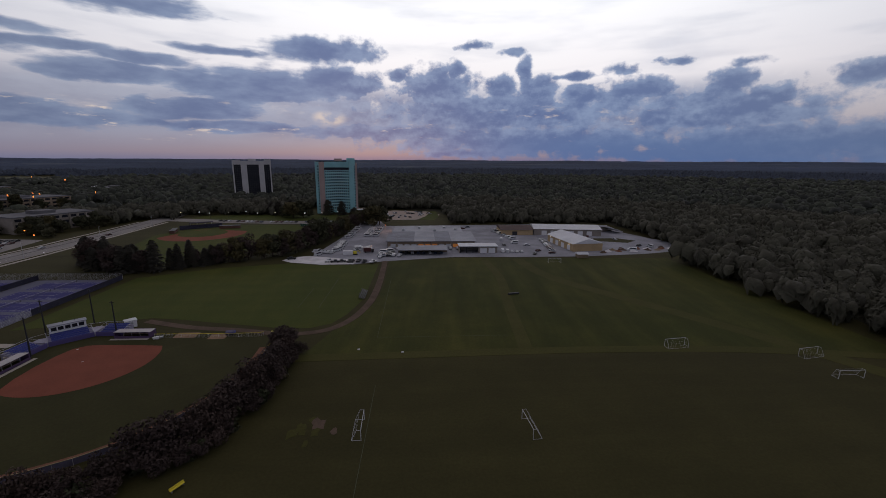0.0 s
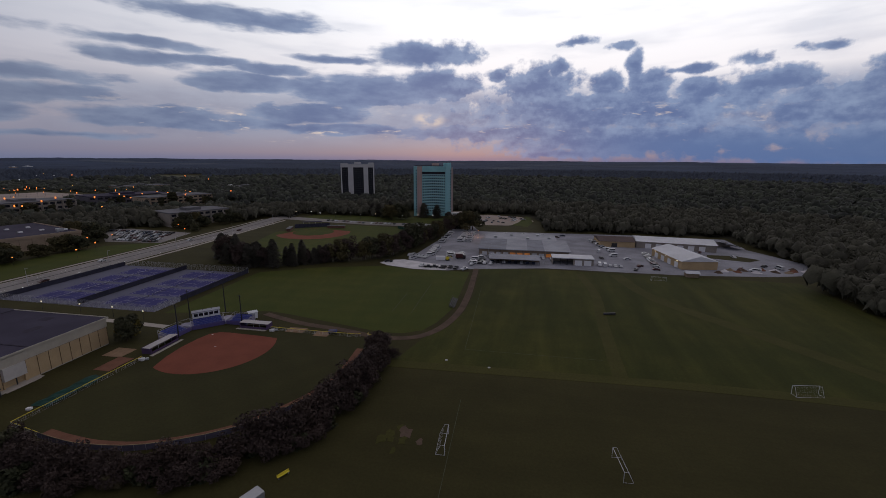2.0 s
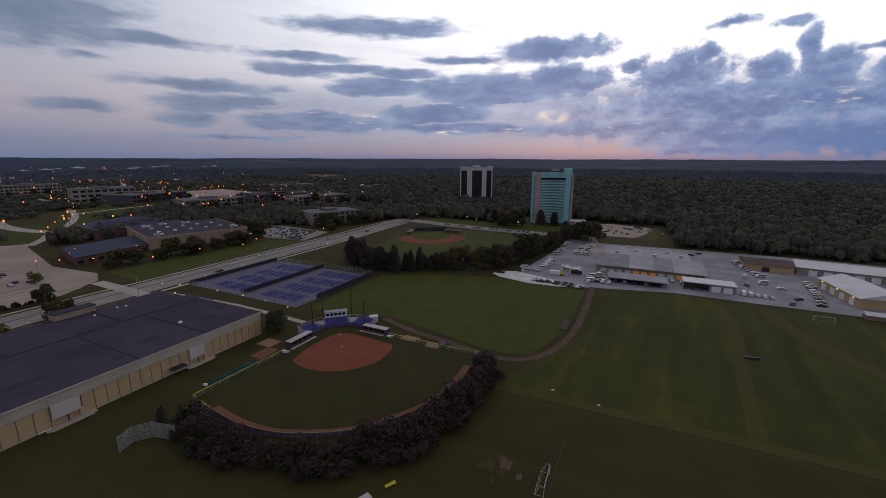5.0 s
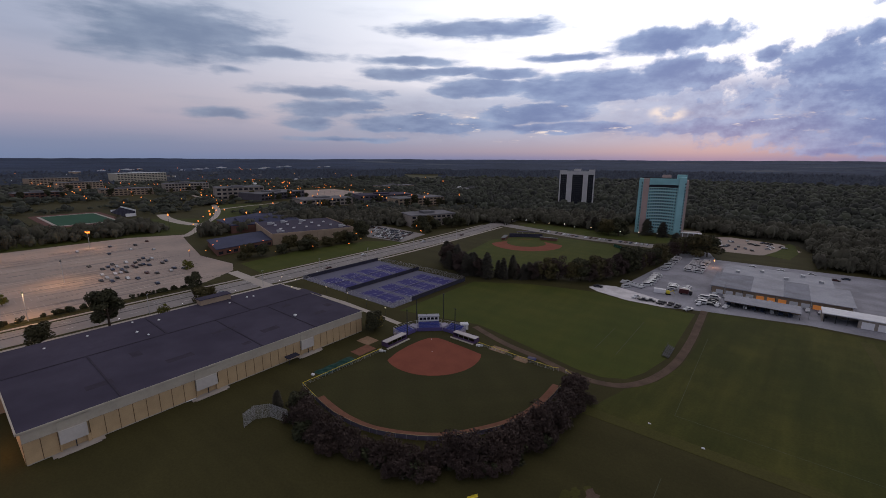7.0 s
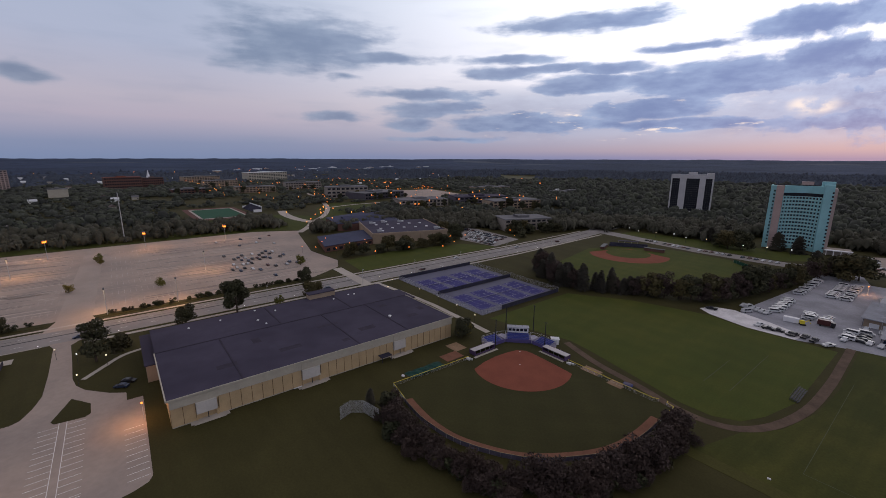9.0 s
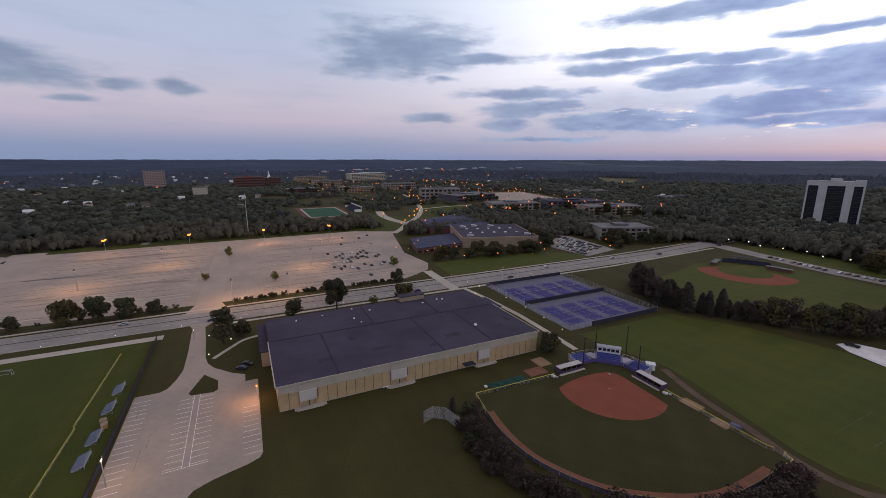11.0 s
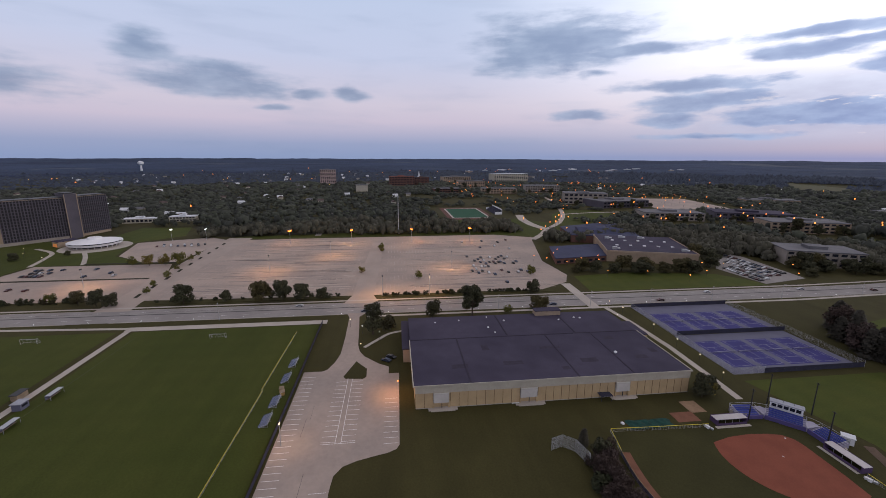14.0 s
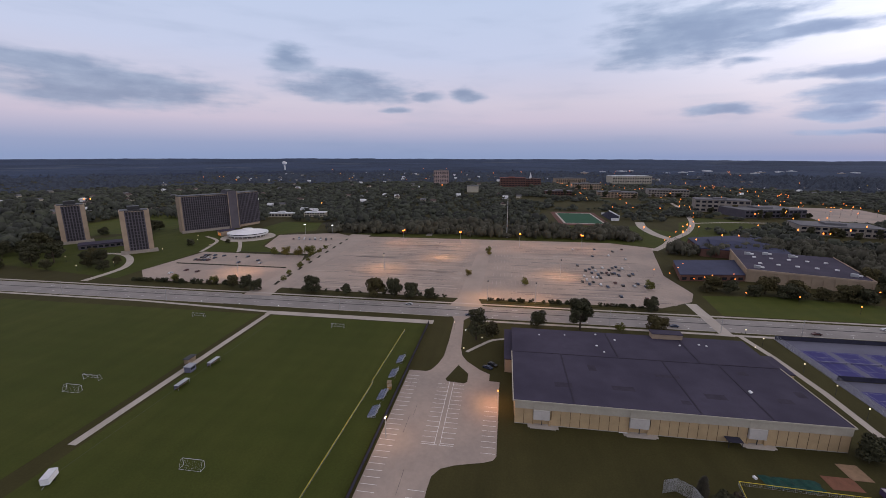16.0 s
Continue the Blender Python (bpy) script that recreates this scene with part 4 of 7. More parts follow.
def recreation_centre():
    h = thing("recreation_centre", "broad tan brick recreation building with dark roofs", "building", -339, 185, 72)
    # local x runs along the front, y away from the avenue
    part("wall", Geo().span(0, 74, 0, 80, 0, 9.0), BUFF, h, "tan main block")
    for i in range(12):
        part("pier", Geo().span(i * 6.6, i * 6.6 + 0.8, -0.5, 0, 0, 8.4), BUFF, h)
    part("parapet", Geo().span(-0.4, 74.4, -0.6, 0.2, 8.2, 10.0), BUFF, h)
    part("parapet", Geo().span(-0.4, 0.2, 0.2, 80, 8.2, 10.0), BUFF, h)
    part("parapet", Geo().span(73.8, 74.4, 0.2, 80, 8.2, 10.0), BUFF, h)
    roof = part("roof", Geo().span(0.2, 73.8, 0.2, 80, 9.0, 9.4), ROOF, h, "dark flat roof")
    for x in (12, 24, 36, 48, 60):
        for y in (26, 50):
            part("skylight", Geo().span(x, x + 2.4, y, y + 2.0, 9.4, 10.2), WHITE, roof, "white roof skylight")
    for x, y in ((6, 8), (8, 60), (22, 66), (40, 64), (64, 10)):
        part("air_unit", Geo().span(x, x + 4.0, y, y + 2.4, 9.4, 11.6), STEEL, roof, "galvanised air unit")
        part("duct", Geo().tube((x + 4, y + 1.2, 10.3), (x + 6.5, y + 1.2, 10.3), 0.7), WHITE, roof, "white curved duct")
    wing = [(-45, -22), (-0.5, -0.8), (-0.5, 50), (-48, 26)]
    part("low_wing", Geo().prism(wing, 0, 5.0), BRICK, h, "red brick low wing")
    part("low_roof", Geo().prism([(-45.6, -22.8), (-0.5, -1.4), (-0.5, 50.5), (-48.6, 26.2)], 5.0, 5.5), ROOF_BLUE, h, "dark blue metal roof")
    for i in range(8):
        t0 = (i + 0.25) / 8
        part("window", Geo().box(-45 + 44.5 * (t0 + 0.03), -22.05 + 21.2 * (t0 + 0.03), 1.0, 3.4, 0.2, 2.2, 25.5), GLASS, h)
    back = [(-23, 81), (47, 81), (47, 150), (35, 186), (-31, 133)]
    part("back_wing", Geo().prism(back, 0, 7.6), BRICK, h, "red brick rear wing")
    part("back_roof", Geo().prism([(x * 1.01, y + (0.6 if y > 100 else -0.0)) for x, y in back], 7.6, 8.4), ROOF_BLUE, h, "dark blue metal roof")
    part("pitched_roof", Geo().gable(-14, 30, 92, 132, 8.4, 12.0, "x"), ROOF_BLUE, h, "blue pitched roof")


recreation_centre()


# ---- works yard ----
ROOF_DULL = material("bluish_sheet_roof", (0.20, 0.21, 0.25), 0.6, var=0.3, big=0.1)


def works_yard():
    h = thing("workshop", "long low workshop with grey roof and lit garage doors", "workshop", 8, 277)
    part("wall", Geo().span(-30, 29, 0, 28, 0, 4.6), BUFF, h)
    part("roof", Geo().add([(-31, -2.6, 4.4), (30, -2.6, 4.4), (30, 29, 5.6), (-31, 29, 5.6), (-31, -2.6, 4.7), (30, -2.6, 4.7), (30, 29, 5.9), (-31, 29, 5.9)],
                           [(3, 2, 1, 0), (4, 5, 6, 7), (0, 1, 5, 4), (1, 2, 6, 5), (2, 3, 7, 6), (3, 0, 4, 7)]), ROOF_GREY, h, "grey sheet roof")
    for i in range(12):
        lit = i in (4, 5, 6, 9)
        part("garage_door", Geo().span(-28 + i * 4.7, -24.6 + i * 4.7, -0.15, 0.05, 0, 2.3), LITWIN if lit else WHITE, h, "lit orange garage opening" if lit else "white garage door")
        part("jamb", Geo().span(-24.4 + i * 4.7, -23.5 + i * 4.7, -0.3, 0.0, 0, 4.4), BUFF, h)
    for a, b in ((-31, -12), (2, 13)):
        part("roof_section", Geo().add([(a, -2.7, 4.71), (b, -2.7, 4.71), (b, 29.1, 5.93), (a, 29.1, 5.93), (a, -2.7, 4.78), (b, -2.7, 4.78), (b, 29.1, 6.0), (a, 29.1, 6.0)],
                                       [(3, 2, 1, 0), (4, 5, 6, 7), (0, 1, 5, 4), (1, 2, 6, 5), (2, 3, 7, 6), (3, 0, 4, 7)]), ROOF_DULL, h, "newer bluish sheet roof section")
    for i in range(5):
        part("awning_post", Geo().tube((-30 + i * 14.5, -2.4, 0), (-30 + i * 14.5, -2.4, 4.4), 0.1, n=6), DARKMETAL, h)
    h = thing("workshop", "flat grey-roofed store behind the workshop", "workshop", 6, 308)
    part("wall", Geo().span(-26, 26, 0, 30, 0, 4.4), BUFF, h)
    part("roof", Geo().span(-26.5, 26.5, -0.5, 30.5, 4.4, 4.9), ROOF_GREY, h, "grey flat roof")
    for x, y in ((-20, 8), (-8, 18), (4, 6), (12, 20), (20, 10)):
        part("air_unit", Geo().span(x, x + 2.2, y, y + 2.0, 4.9, 6.2), STEEL, h, "galvanised roof unit")

    h = thing("carport", "open carport with a dark grey sheet roof", "carport", 1, 253)
    part("roof", Geo().add([(-15, -1, 3.2), (16, -1, 3.2), (16, 9, 4.2), (-15, 9, 4.2), (-15, -1, 3.4), (16, -1, 3.4), (16, 9, 4.4), (-15, 9, 4.4)],
                           [(3, 2, 1, 0), (4, 5, 6, 7), (0, 1, 5, 4), (1, 2, 6, 5), (2, 3, 7, 6), (3, 0, 4, 7)]), ROOF_GREY, h)
    for i in range(8):
        part("post", Geo().span(-14.6 + i * 4.3, -14.4 + i * 4.3, -0.6, -0.4, 0, 3.3), DARKMETAL, h)
    part("back_wall", Geo().span(-15, 16, 8.4, 8.7, 0, 4.1), WOOD, h)

    h = thing("open_shed", "white-roofed shed, half open, with pale doors", "shed", 37, 258)
    part("roof", Geo().span(-12.5, 12.5, -1, 10, 4.2, 4.6), ROOF_PALE, h, "white sheet roof")
    part("back_wall", Geo().span(-12, 12, 9.2, 9.6, 0, 4.2), STONE, h)
    part("side_wall", Geo().span(-12.2, -11.8, 0, 9.2, 0, 4.2), STONE, h)
    part("side_wall", Geo().span(11.8, 12.2, 0, 9.2, 0, 4.2), STONE, h)
    part("front_wall", Geo().span(0, 11.8, -0.2, 0.2, 0, 4.2), STONE, h)
    for i in range(2):
        part("garage_door", Geo().span(1.2 + i * 5.4, 5.4 + i * 5.4, -0.35, -0.2, 0, 3.2), WHITE, h, "pale garage door")
    for i in range(3):
        part("post", Geo().span(-11.6 + i * 4.0, -11.3 + i * 4.0, -0.2, 0.1, 0, 4.2), DARKMETAL, h)

    h = thing("storehouse", "tan storehouse with a brown roof", "storehouse", 77, 333)
    part("wall", Geo().span(-12.5, 12.5, -11, 12, 0, 4.2), TAN, h)
    part("roof", Geo().gable(-13.2, 13.2, -11.8, 12.8, 4.2, 6.4, "x"), ROOF_BROWN, h, "brown pitched roof")
    part("door", Geo().span(-4, 0, -11.15, -11.0, 0, 3.0), DARKMETAL, h)

    h = thing("warehouse", "long metal warehouse with a pale low-pitched roof", "warehouse", 118, 331, -8)
    part("wall", Geo().span(-26, 26, -12, 13, 0, 5.0), STONE, h)
    part("roof", Geo().gable(-26.6, 26.6, -12.8, 13.8, 5.0, 7.2, "x"), ROOF_PALE, h, "pale metal roof")
    for i in range(6):
        part("garage_door", Geo().span(-20 + i * 7, -16 + i * 7, -12.15, -12.0, 0, 3.6), WHITE, h, "pale roller door")
    h = thing("warehouse", "tan metal warehouse with a pale pitched roof", "warehouse", 107, 280, 8)
    part("wall", Geo().span(-10.5, 10.5, -19, 19, 0, 5.0), TAN, h)
    part("roof", Geo().gable(-11.2, 11.2, -19.6, 19.6, 5.0, 8.2, "y"), ROOF_PALE, h, "pale metal roof")
    for i in range(4):
        part("garage_door", Geo().span(-10.65, -10.5, -15 + i * 8.5, -11 + i * 8.5, 0, 3.4), WHITE, h, "pale roller door")
    for y in (-14, 0, 14):
        part("wall_lamp", Geo().box(-10.8, y, 4.0, 0.5, 0.5, 0.35), WARM, h, "glowing wall lamp")
    h = thing("salt_shed", "open-fronted shed with a pale curved roof", "shed", 158, 333, 20)
    part("wall", Geo().span(-10, 3, 5.6, 6, 0, 4), STONE, h)
    part("roof", Geo().add([(-5, -6, 4.6), (7, -6, 1.0), (7, 6, 1.0), (-5, 6, 4.6), (-5, -6, 4.9), (7, -6, 1.3), (7, 6, 1.3), (-5, 6, 4.9)],
                           [(3, 2, 1, 0), (4, 5, 6, 7), (0, 1, 5, 4), (1, 2, 6, 5), (2, 3, 7, 6), (3, 0, 4, 7)]), ROOF_PALE, h)
    part("side_wall", Geo().span(-5, 6.5, 5.4, 5.8, 0, 1.4), STONE, h)
    h = thing("garden_shed", "small shed with a pale blue roof", "shed", 99, 244)
    part("wall", Geo().span(-3.2, 3.2, -2, 2, 0, 2.2), WOOD, h)
    part("roof", Geo().gable(-3.6, 3.6, -2.5, 2.5, 2.2, 3.4, "x"), ROOF_PALE, h, "pale sheet roof")


works_yard()


def debris(x, y, rz, mat, label):
    h = thing("material_heap", label, "heap", x, y, rz)
    rng = random.Random(int(x * 7 + y))
    g = Geo()
    n = 9
    top = [(1.5 * math.cos(6.28 * i / n) * rng.uniform(0.2, 0.5), 1.5 * math.sin(6.28 * i / n) * rng.uniform(0.2, 0.5), rng.uniform(0.8, 1.3)) for i in range(n)]
    low = [(2.8 * math.cos(6.28 * i / n) * rng.uniform(0.8, 1.2), 2.2 * math.sin(6.28 * i / n) * rng.uniform(0.8, 1.2), 0.0) for i in range(n)]
    g.add(low + top + [(0, 0, 1.4)], [(i, (i + 1) % n, n + (i + 1) % n, n + i) for i in range(n)] + [(n + i, n + (i + 1) % n, 2 * n) for i in range(n)])
    part("heap", g, mat, h)


for i in range(16):
    debris(118 + i * 3.9 + (i % 3), 256 + (i * 7 % 5) * 1.6 + i * 0.7, i * 37, (DIRT, GRAVEL, WOOD, TRACK)[i % 4], ("heap of soil", "heap of pale gravel stones", "heap of old timber boards", "heap of red earth")[i % 4] + " at the yard's edge")


# ---- trees ----
def leaf_cloud(rng, centres, radii, count, size):
    """Small leaf clumps on the skins of a set of lumps."""
    pick = rng.integers(0, len(centres), count)
    d = rng.normal(size=(count, 3))
    d /= np.linalg.norm(d, axis=1, keepdims=True)
    c = centres[pick] + d * radii[pick] * rng.uniform(0.72, 1.08, (count, 1))
    a = rng.normal(size=(count, 3))
    a /= np.linalg.norm(a, axis=1, keepdims=True)
    b = np.cross(a, d + 0.3 * rng.normal(size=(count, 3)))
    b /= np.linalg.norm(b, axis=1, keepdims=True) + 1e-9
    s = size * rng.uniform(0.6, 1.5, (count, 1))
    v = np.stack([c - a * s, c - b * s * 0.8, c + a * s, c + b * s * 0.8], 1).reshape(-1, 3)
    f = np.arange(4 * count).reshape(-1, 4)
    return v, f


def quads(name, v, f, mat):
    me = bpy.data.meshes.new(name)
    me.from_pydata(v.tolist(), [], f.tolist())
    me.materials.append(mat)
    return me


def broad_tree(seed, x, y, height=10.0, width=8.0, label="broad-leaved tree with a full green crown", leaves=LEAF, count=2500, leaf=0.042):
    rng = np.random.default_rng(seed)
    h = thing("tree", label, "tree", x, y)
    g = Geo().tube((0, 0, -0.3), (0.1, 0, 0.35 * height), 0.028 * height, 0.018 * height, 8)
    g.tube((0.1, 0, 0.35 * height), (0, 0.1, 0.75 * height), 0.018 * height, 0.006 * height, 7)
    for i in range(6):
        a = rng.uniform(0, 6.28)
        z = height * rng.uniform(0.28, 0.5)
        g.tube((0.05, 0, z), (0.34 * width * math.cos(a), 0.34 * width * math.sin(a), z + 0.22 * height), 0.011 * height, 0.004 * height, 5)
    part("trunk", g, BARK, h)
    m = 15
    ang, lift = rng.uniform(0, 6.28, m), rng.uniform(0.22, 0.90, m)
    reach = 0.36 * width * np.sqrt(np.clip(1 - ((lift - 0.52) / 0.46) ** 2, 0.05, 1)) * rng.uniform(0.5, 1.1, m)
    c = np.stack([reach * np.cos(ang), reach * np.sin(ang), lift * height], 1)
    r = np.stack([np.full(m, 1.0)] * 3, 1) * width * rng.uniform(0.13, 0.24, (m, 1)) * (1.15, 1.15, 0.9)
    v, f = leaf_cloud(rng, c, r, count, leaf * width)
    put("crown", quads("crown", v, f, leaves), h)
    return h


def conifer(seed, x, y, height=11.0, width=6.0, label="dark green conifer with drooping branches", count=1200):
    rng = np.random.default_rng(seed)
    h = thing("conifer", label, "tree", x, y)
    part("trunk", Geo().tube((0, 0, -0.3), (0, 0, 0.96 * height), 0.02 * height, 0.004 * height, 7), BARK, h)
    t = rng.uniform(0.03, 1.0, count) ** 0.8
    ring = np.round(t * 13) / 13 + rng.normal(0, 0.012, count)
    a = rng.uniform(0, 6.28, count)
    lean = 1 + 0.22 * np.sin(a * 3 + seed) + 0.15 * np.sin(a * 7 + ring * 40)
    rad = 0.5 * width * np.maximum(1.03 - ring, 0.02) ** 0.5 * lean * np.sqrt(rng.uniform(0.15, 1.0, count))
    c = np.stack([rad * np.cos(a), rad * np.sin(a), height * ring - 0.16 * rad], 1)
    out = np.stack([np.cos(a), np.sin(a), np.full(count, -0.35)], 1)
    side = np.stack([-np.sin(a), np.cos(a), rng.normal(0, 0.3, count)], 1)
    s = 0.085 * width * rng.uniform(0.6, 1.5, (count, 1))
    v = np.stack([c - out * s, c - side * s * 0.7, c + out * s * 1.2, c + side * s * 0.7], 1).reshape(-1, 3)
    put("crown", quads("crown", v, np.arange(4 * count).reshape(-1, 4), NEEDLE), h)
    return h


def shrub(seed, x, y, size=2.0, label="rounded dark green shrub", leaves=HEDGE, count=420):
    rng = np.random.default_rng(seed)
    h = thing("shrub", label, "shrub", x, y)
    part("stem", Geo().tube((0, 0, -0.2), (0, 0, 0.5 * size), 0.06 * size, 0.03 * size, 6), BARK, h)
    m = 7
    c = rng.normal(0, 0.28 * size, (m, 3)) + (0, 0, 0.45 * size)
    r = np.full((m, 3), 0.36 * size) * rng.uniform(0.7, 1.2, (m, 1))
    v, f = leaf_cloud(rng, c, r, count, 0.11 * size)
    v[:, 2] = np.maximum(v[:, 2], 0.02)
    put("crown", quads("crown", v, f, leaves), h)
    return h


TREES = random.Random(7)


def plant(kinds, x, y, scale, tall=1.0):
    """A copy of one of the built trees, turned and sized."""
    ob = TREES.choice(kinds)
    s = scale * TREES.uniform(0.88, 1.12)
    return copy_thing(ob, pose(x, y, 0, 0, 0, TREES.uniform(0, 360)) @ Matrix.Diagonal((s, s, s * tall * TREES.uniform(0.92, 1.08), 1)))


# trees by the hall and the avenue
BROAD = [broad_tree(1, -203, -13.5, 17.5, 10.0, "tall dark broad-leaved tree beside the driveway"),
         broad_tree(2, -223.5, 42.5, 20.0, 14.0, "large spreading tree beside the avenue", count=4200),
         broad_tree(3, -261.5, -132.5, 12.0, 12.0),
         broad_tree(4, -262.0, -73.0, 12.5, 12.0)]
CONIFERS = [conifer(11, -184, 233, 15.0, 8.0), conifer(12, -160, 220, 13.0, 9.0), conifer(13, -106, 242, 12.0, 8.0)]
SHRUBS = [shrub(21, -264, -45, 2.6), shrub(22, -264, 5, 2.4), shrub(23, -264.2, 12, 3.0)]
for x, y, s in ((-224, 19.5, 0.72), (-229, 83, 0.75), (-232, 88, 0.7), (-262, -108, 0.6), (-261.5, -86, 1.05), (-262, -61, 0.9), (-263, -49, 0.6), (-260.5, 91, 0.75),
                (-261, -174, 0.7), (-262, -183, 0.7), (-265, -195, 0.7), (-134, 119, 0.75), (-131, 115, 0.6)):
    plant(BROAD[2:], x, y, s)
YOUNG = [broad_tree(51, -304, 104, 8.0, 7.0, "young yellow-green tree on the lot", YOUNGLEAF, 1100), broad_tree(52, -301, 16, 6.5, 6.0, "young yellow-green tree on the lot", YOUNGLEAF, 1100)]
for x, y, s in ((-321, -28, 0.75), (-395, -14, 0.9), (-408, -15, 1.0), (-362.7, -219, 1.45), (-362.3, -206, 1.4), (-362, -193.5, 1.5), (-361.6, -182, 1.4), (-345, -176, 0.75), (-322, -172, 0.8), (-300, -170, 0.65), (-284, -166, 0.7), (-378, -180, 0.8), (-396, -182, 0.7), (-224.5, 64, 0.8), (-270, -214, 0.9), (-270, -246, 0.85)):
    plant(YOUNG, x, y, s)
plant(SHRUBS, -212, -5, 2.0)
for i in range(30):
    y = -10 + i * 3.4 + TREES.uniform(-1, 1)
    if i not in (9, 10, 20):
        plant(SHRUBS, -264.6 + TREES.uniform(-0.4, 0.4), y, TREES.uniform(0.6, 1.0))
for i in range(14):
    plant(SHRUBS, -266 + TREES.uniform(-1.0, 1.0), -150 + i * 8.5, TREES.uniform(0.5, 0.9))
for i in range(26):
    y = -196 - i * 3.4
    plant(SHRUBS + CONIFERS[:1] * (i % 4 == 0), -270 + TREES.uniform(-2, 2), y, 1.1 if i % 4 else 0.5)
# conifer screen by the baseball field
MIXED = [broad_tree(61, -168, 231, 11.0, 8.5, "dark rounded evergreen in the screen", EVERGREEN, 1500, 0.036), broad_tree(62, -150, 227, 10.0, 8.0, "dark rounded evergreen in the screen", EVERGREEN, 1500, 0.036)]
SCREEN = curve([(-188, 237), (-176, 226), (-160, 219.5), (-140, 219.5), (-123, 228), (-106, 242), (-88, 252), (-76, 272), (-70, 295), (-63, 330), (-55, 372)], 5)
for i, (x, y) in enumerate(SCREEN[1:]):
    if i in (4, 15, 26):
        continue
    plant(CONIFERS * 2 + MIXED if i < 24 else MIXED + BROAD[2:], x + TREES.uniform(-2, 2), y + TREES.uniform(-3, 3), TREES.uniform(0.75, 1.35) if i < 30 else TREES.uniform(1.0, 1.35))
    if i % 2 and i > 4:
        plant(CONIFERS if i < 22 else MIXED, x + TREES.uniform(-3, 3), y + TREES.uniform(3, 9), TREES.uniform(0.7, 1.1))
for x, y, s in ((-99, 453, 1.45), (-84, 451, 1.4), (-150, 450, 1.4), (-140, 462, 1.4), (-160, 458, 1.3), (-62, 395, 1.3), (-52, 384, 1.3)):
    plant(CONIFERS, x, y, s * 0.95, 0.9)
for x, y, s in ((-41, 375, 1.9), (-37, 380, 1.5), (-128, 427, 1.5), (-119, 430, 1.4), (-136, 431, 1.3)):
    plant(BROAD[2:], x, y, s, 0.85)
# screen of evergreens behind the outfield wall
OUTER = curve([(-104, 61.5), (-96, 60.0), (-86, 58.6), (-72, 60.6), (-58.5, 67.6), (-47, 79.5), (-42, 93), (-40.2, 108), (-41.5, 121)], 8)
DARK = [broad_tree(41, -98, 57, 5.6, 5.4, "dark evergreen tree behind the outfield wall", EVERGREEN, 1700, 0.034), broad_tree(42, -82, 54, 5.2, 5.0, "dark evergreen tree behind the outfield wall", EVERGREEN, 1700, 0.034), broad_tree(43, -60, 62, 6.0, 5.2, "dark evergreen tree behind the outfield wall", EVERGREEN, 1700, 0.034)]
for i, (x, y) in enumerate(OUTER):
    plant(DARK, x + TREES.uniform(-1.2, 1.2), y + TREES.uniform(-1.2, 1.2), TREES.uniform(0.88, 1.22) * (1.25 if i > 34 else 1.0), 1.0)
    if i % 2:
        plant(DARK, x * 1.0 + TREES.uniform(0.5, 5) * (0.3 if i < 24 else 1), y - TREES.uniform(1, 5.5) * (1 if i < 44 else 0.3), TREES.uniform(0.65, 1.0), 0.8)
    if i % 3 == 0:
        plant(SHRUBS, x + TREES.uniform(-3, 3), y - TREES.uniform(0, 5), TREES.uniform(0.9, 1.5))
plant(CONIFERS[:1], -110, 57.6, 0.45)
plant(BROAD[2:], -104, 60.5, 0.45)
plant(YOUNG, -132, 117.5, 1.1, 0.9)
# trees before the recreation building and round the lots
for x, y, s in ((-312, 150, 0.95), (-306, 158, 0.9), (-302, 172, 0.8), (-308, 182, 1.0), (-300, 190, 1.1), (-304, 200, 1.15), (-296, 196, 0.9), (-298, 212, 0.8), (-300, 228, 1.0), (-294, 235, 0.9), (-306, 142, 0.6),
                (-276, 320, 0.7), (-284, 328, 0.9), (-286, 345, 1.0), (-278, 362, 0.9), (-276, 378, 0.9), (-300, 330, 0.8), (-276, 398, 1.0), (-310, 262, 0.9), (-318, 268, 1.1), (-334, 266, 1.2),
                
                (-290, -330, 0.9), (-300, -342, 1.0), (-296, -352, 0.9), (-310, -362, 1.0), (-330, -420, 1.1), (-320, -440, 1.2), (-300, -420, 1.0), (-330, -460, 1.3), (-350, -470, 1.2), (-390, -330, 0.8), (-408, -300, 0.5), (-318, -380, 0.9), (-306, -398, 1.1), (-292, -404, 1.0), (-284, -378, 0.9), (-340, -452, 1.2), (-360, -492, 1.3), (-318, -470, 1.3), (-296, -450, 1.2), (-280, -425, 1.1), (-430, -420, 1.0), (-446, -432, 1.1), (-470, -440, 1.2), (-300, -490, 1.3), (-330, -510, 1.3), (-276, -462, 1.2), (-410, -500, 1.2), (-430, -480, 1.0), (-500, -420, 1.1), (-520, -432, 1.2), (-262, -440, 1.1), (-310, -338, 0.7)):
    plant(BROAD[2:] if s < 1.0 or y > 0 else BROAD, x, y, s * (1.08 if y > 0 else 0.95), 0.85)
for i in range(9):
    x = -280 - i * 21
    slab("lot_island", [(x - 4.5, -171.2 - i * 1.2), (x + 4.5, -169.8 - i * 1.2), (x + 4.5, -167.6 - i * 1.2), (x - 4.5, -169 - i * 1.2)], 0.16, SCRUB, "small dark planting island in the lot", "island")
for x, y0, y1 in ((-322, -290, -185), (-371.5, -262, -188)):
    slab("lot_hedge_strip", rect(x - 1.4, x + 1.4, y0, y1), 0.18, SCRUB, "long planting strip between parking rows", "island")


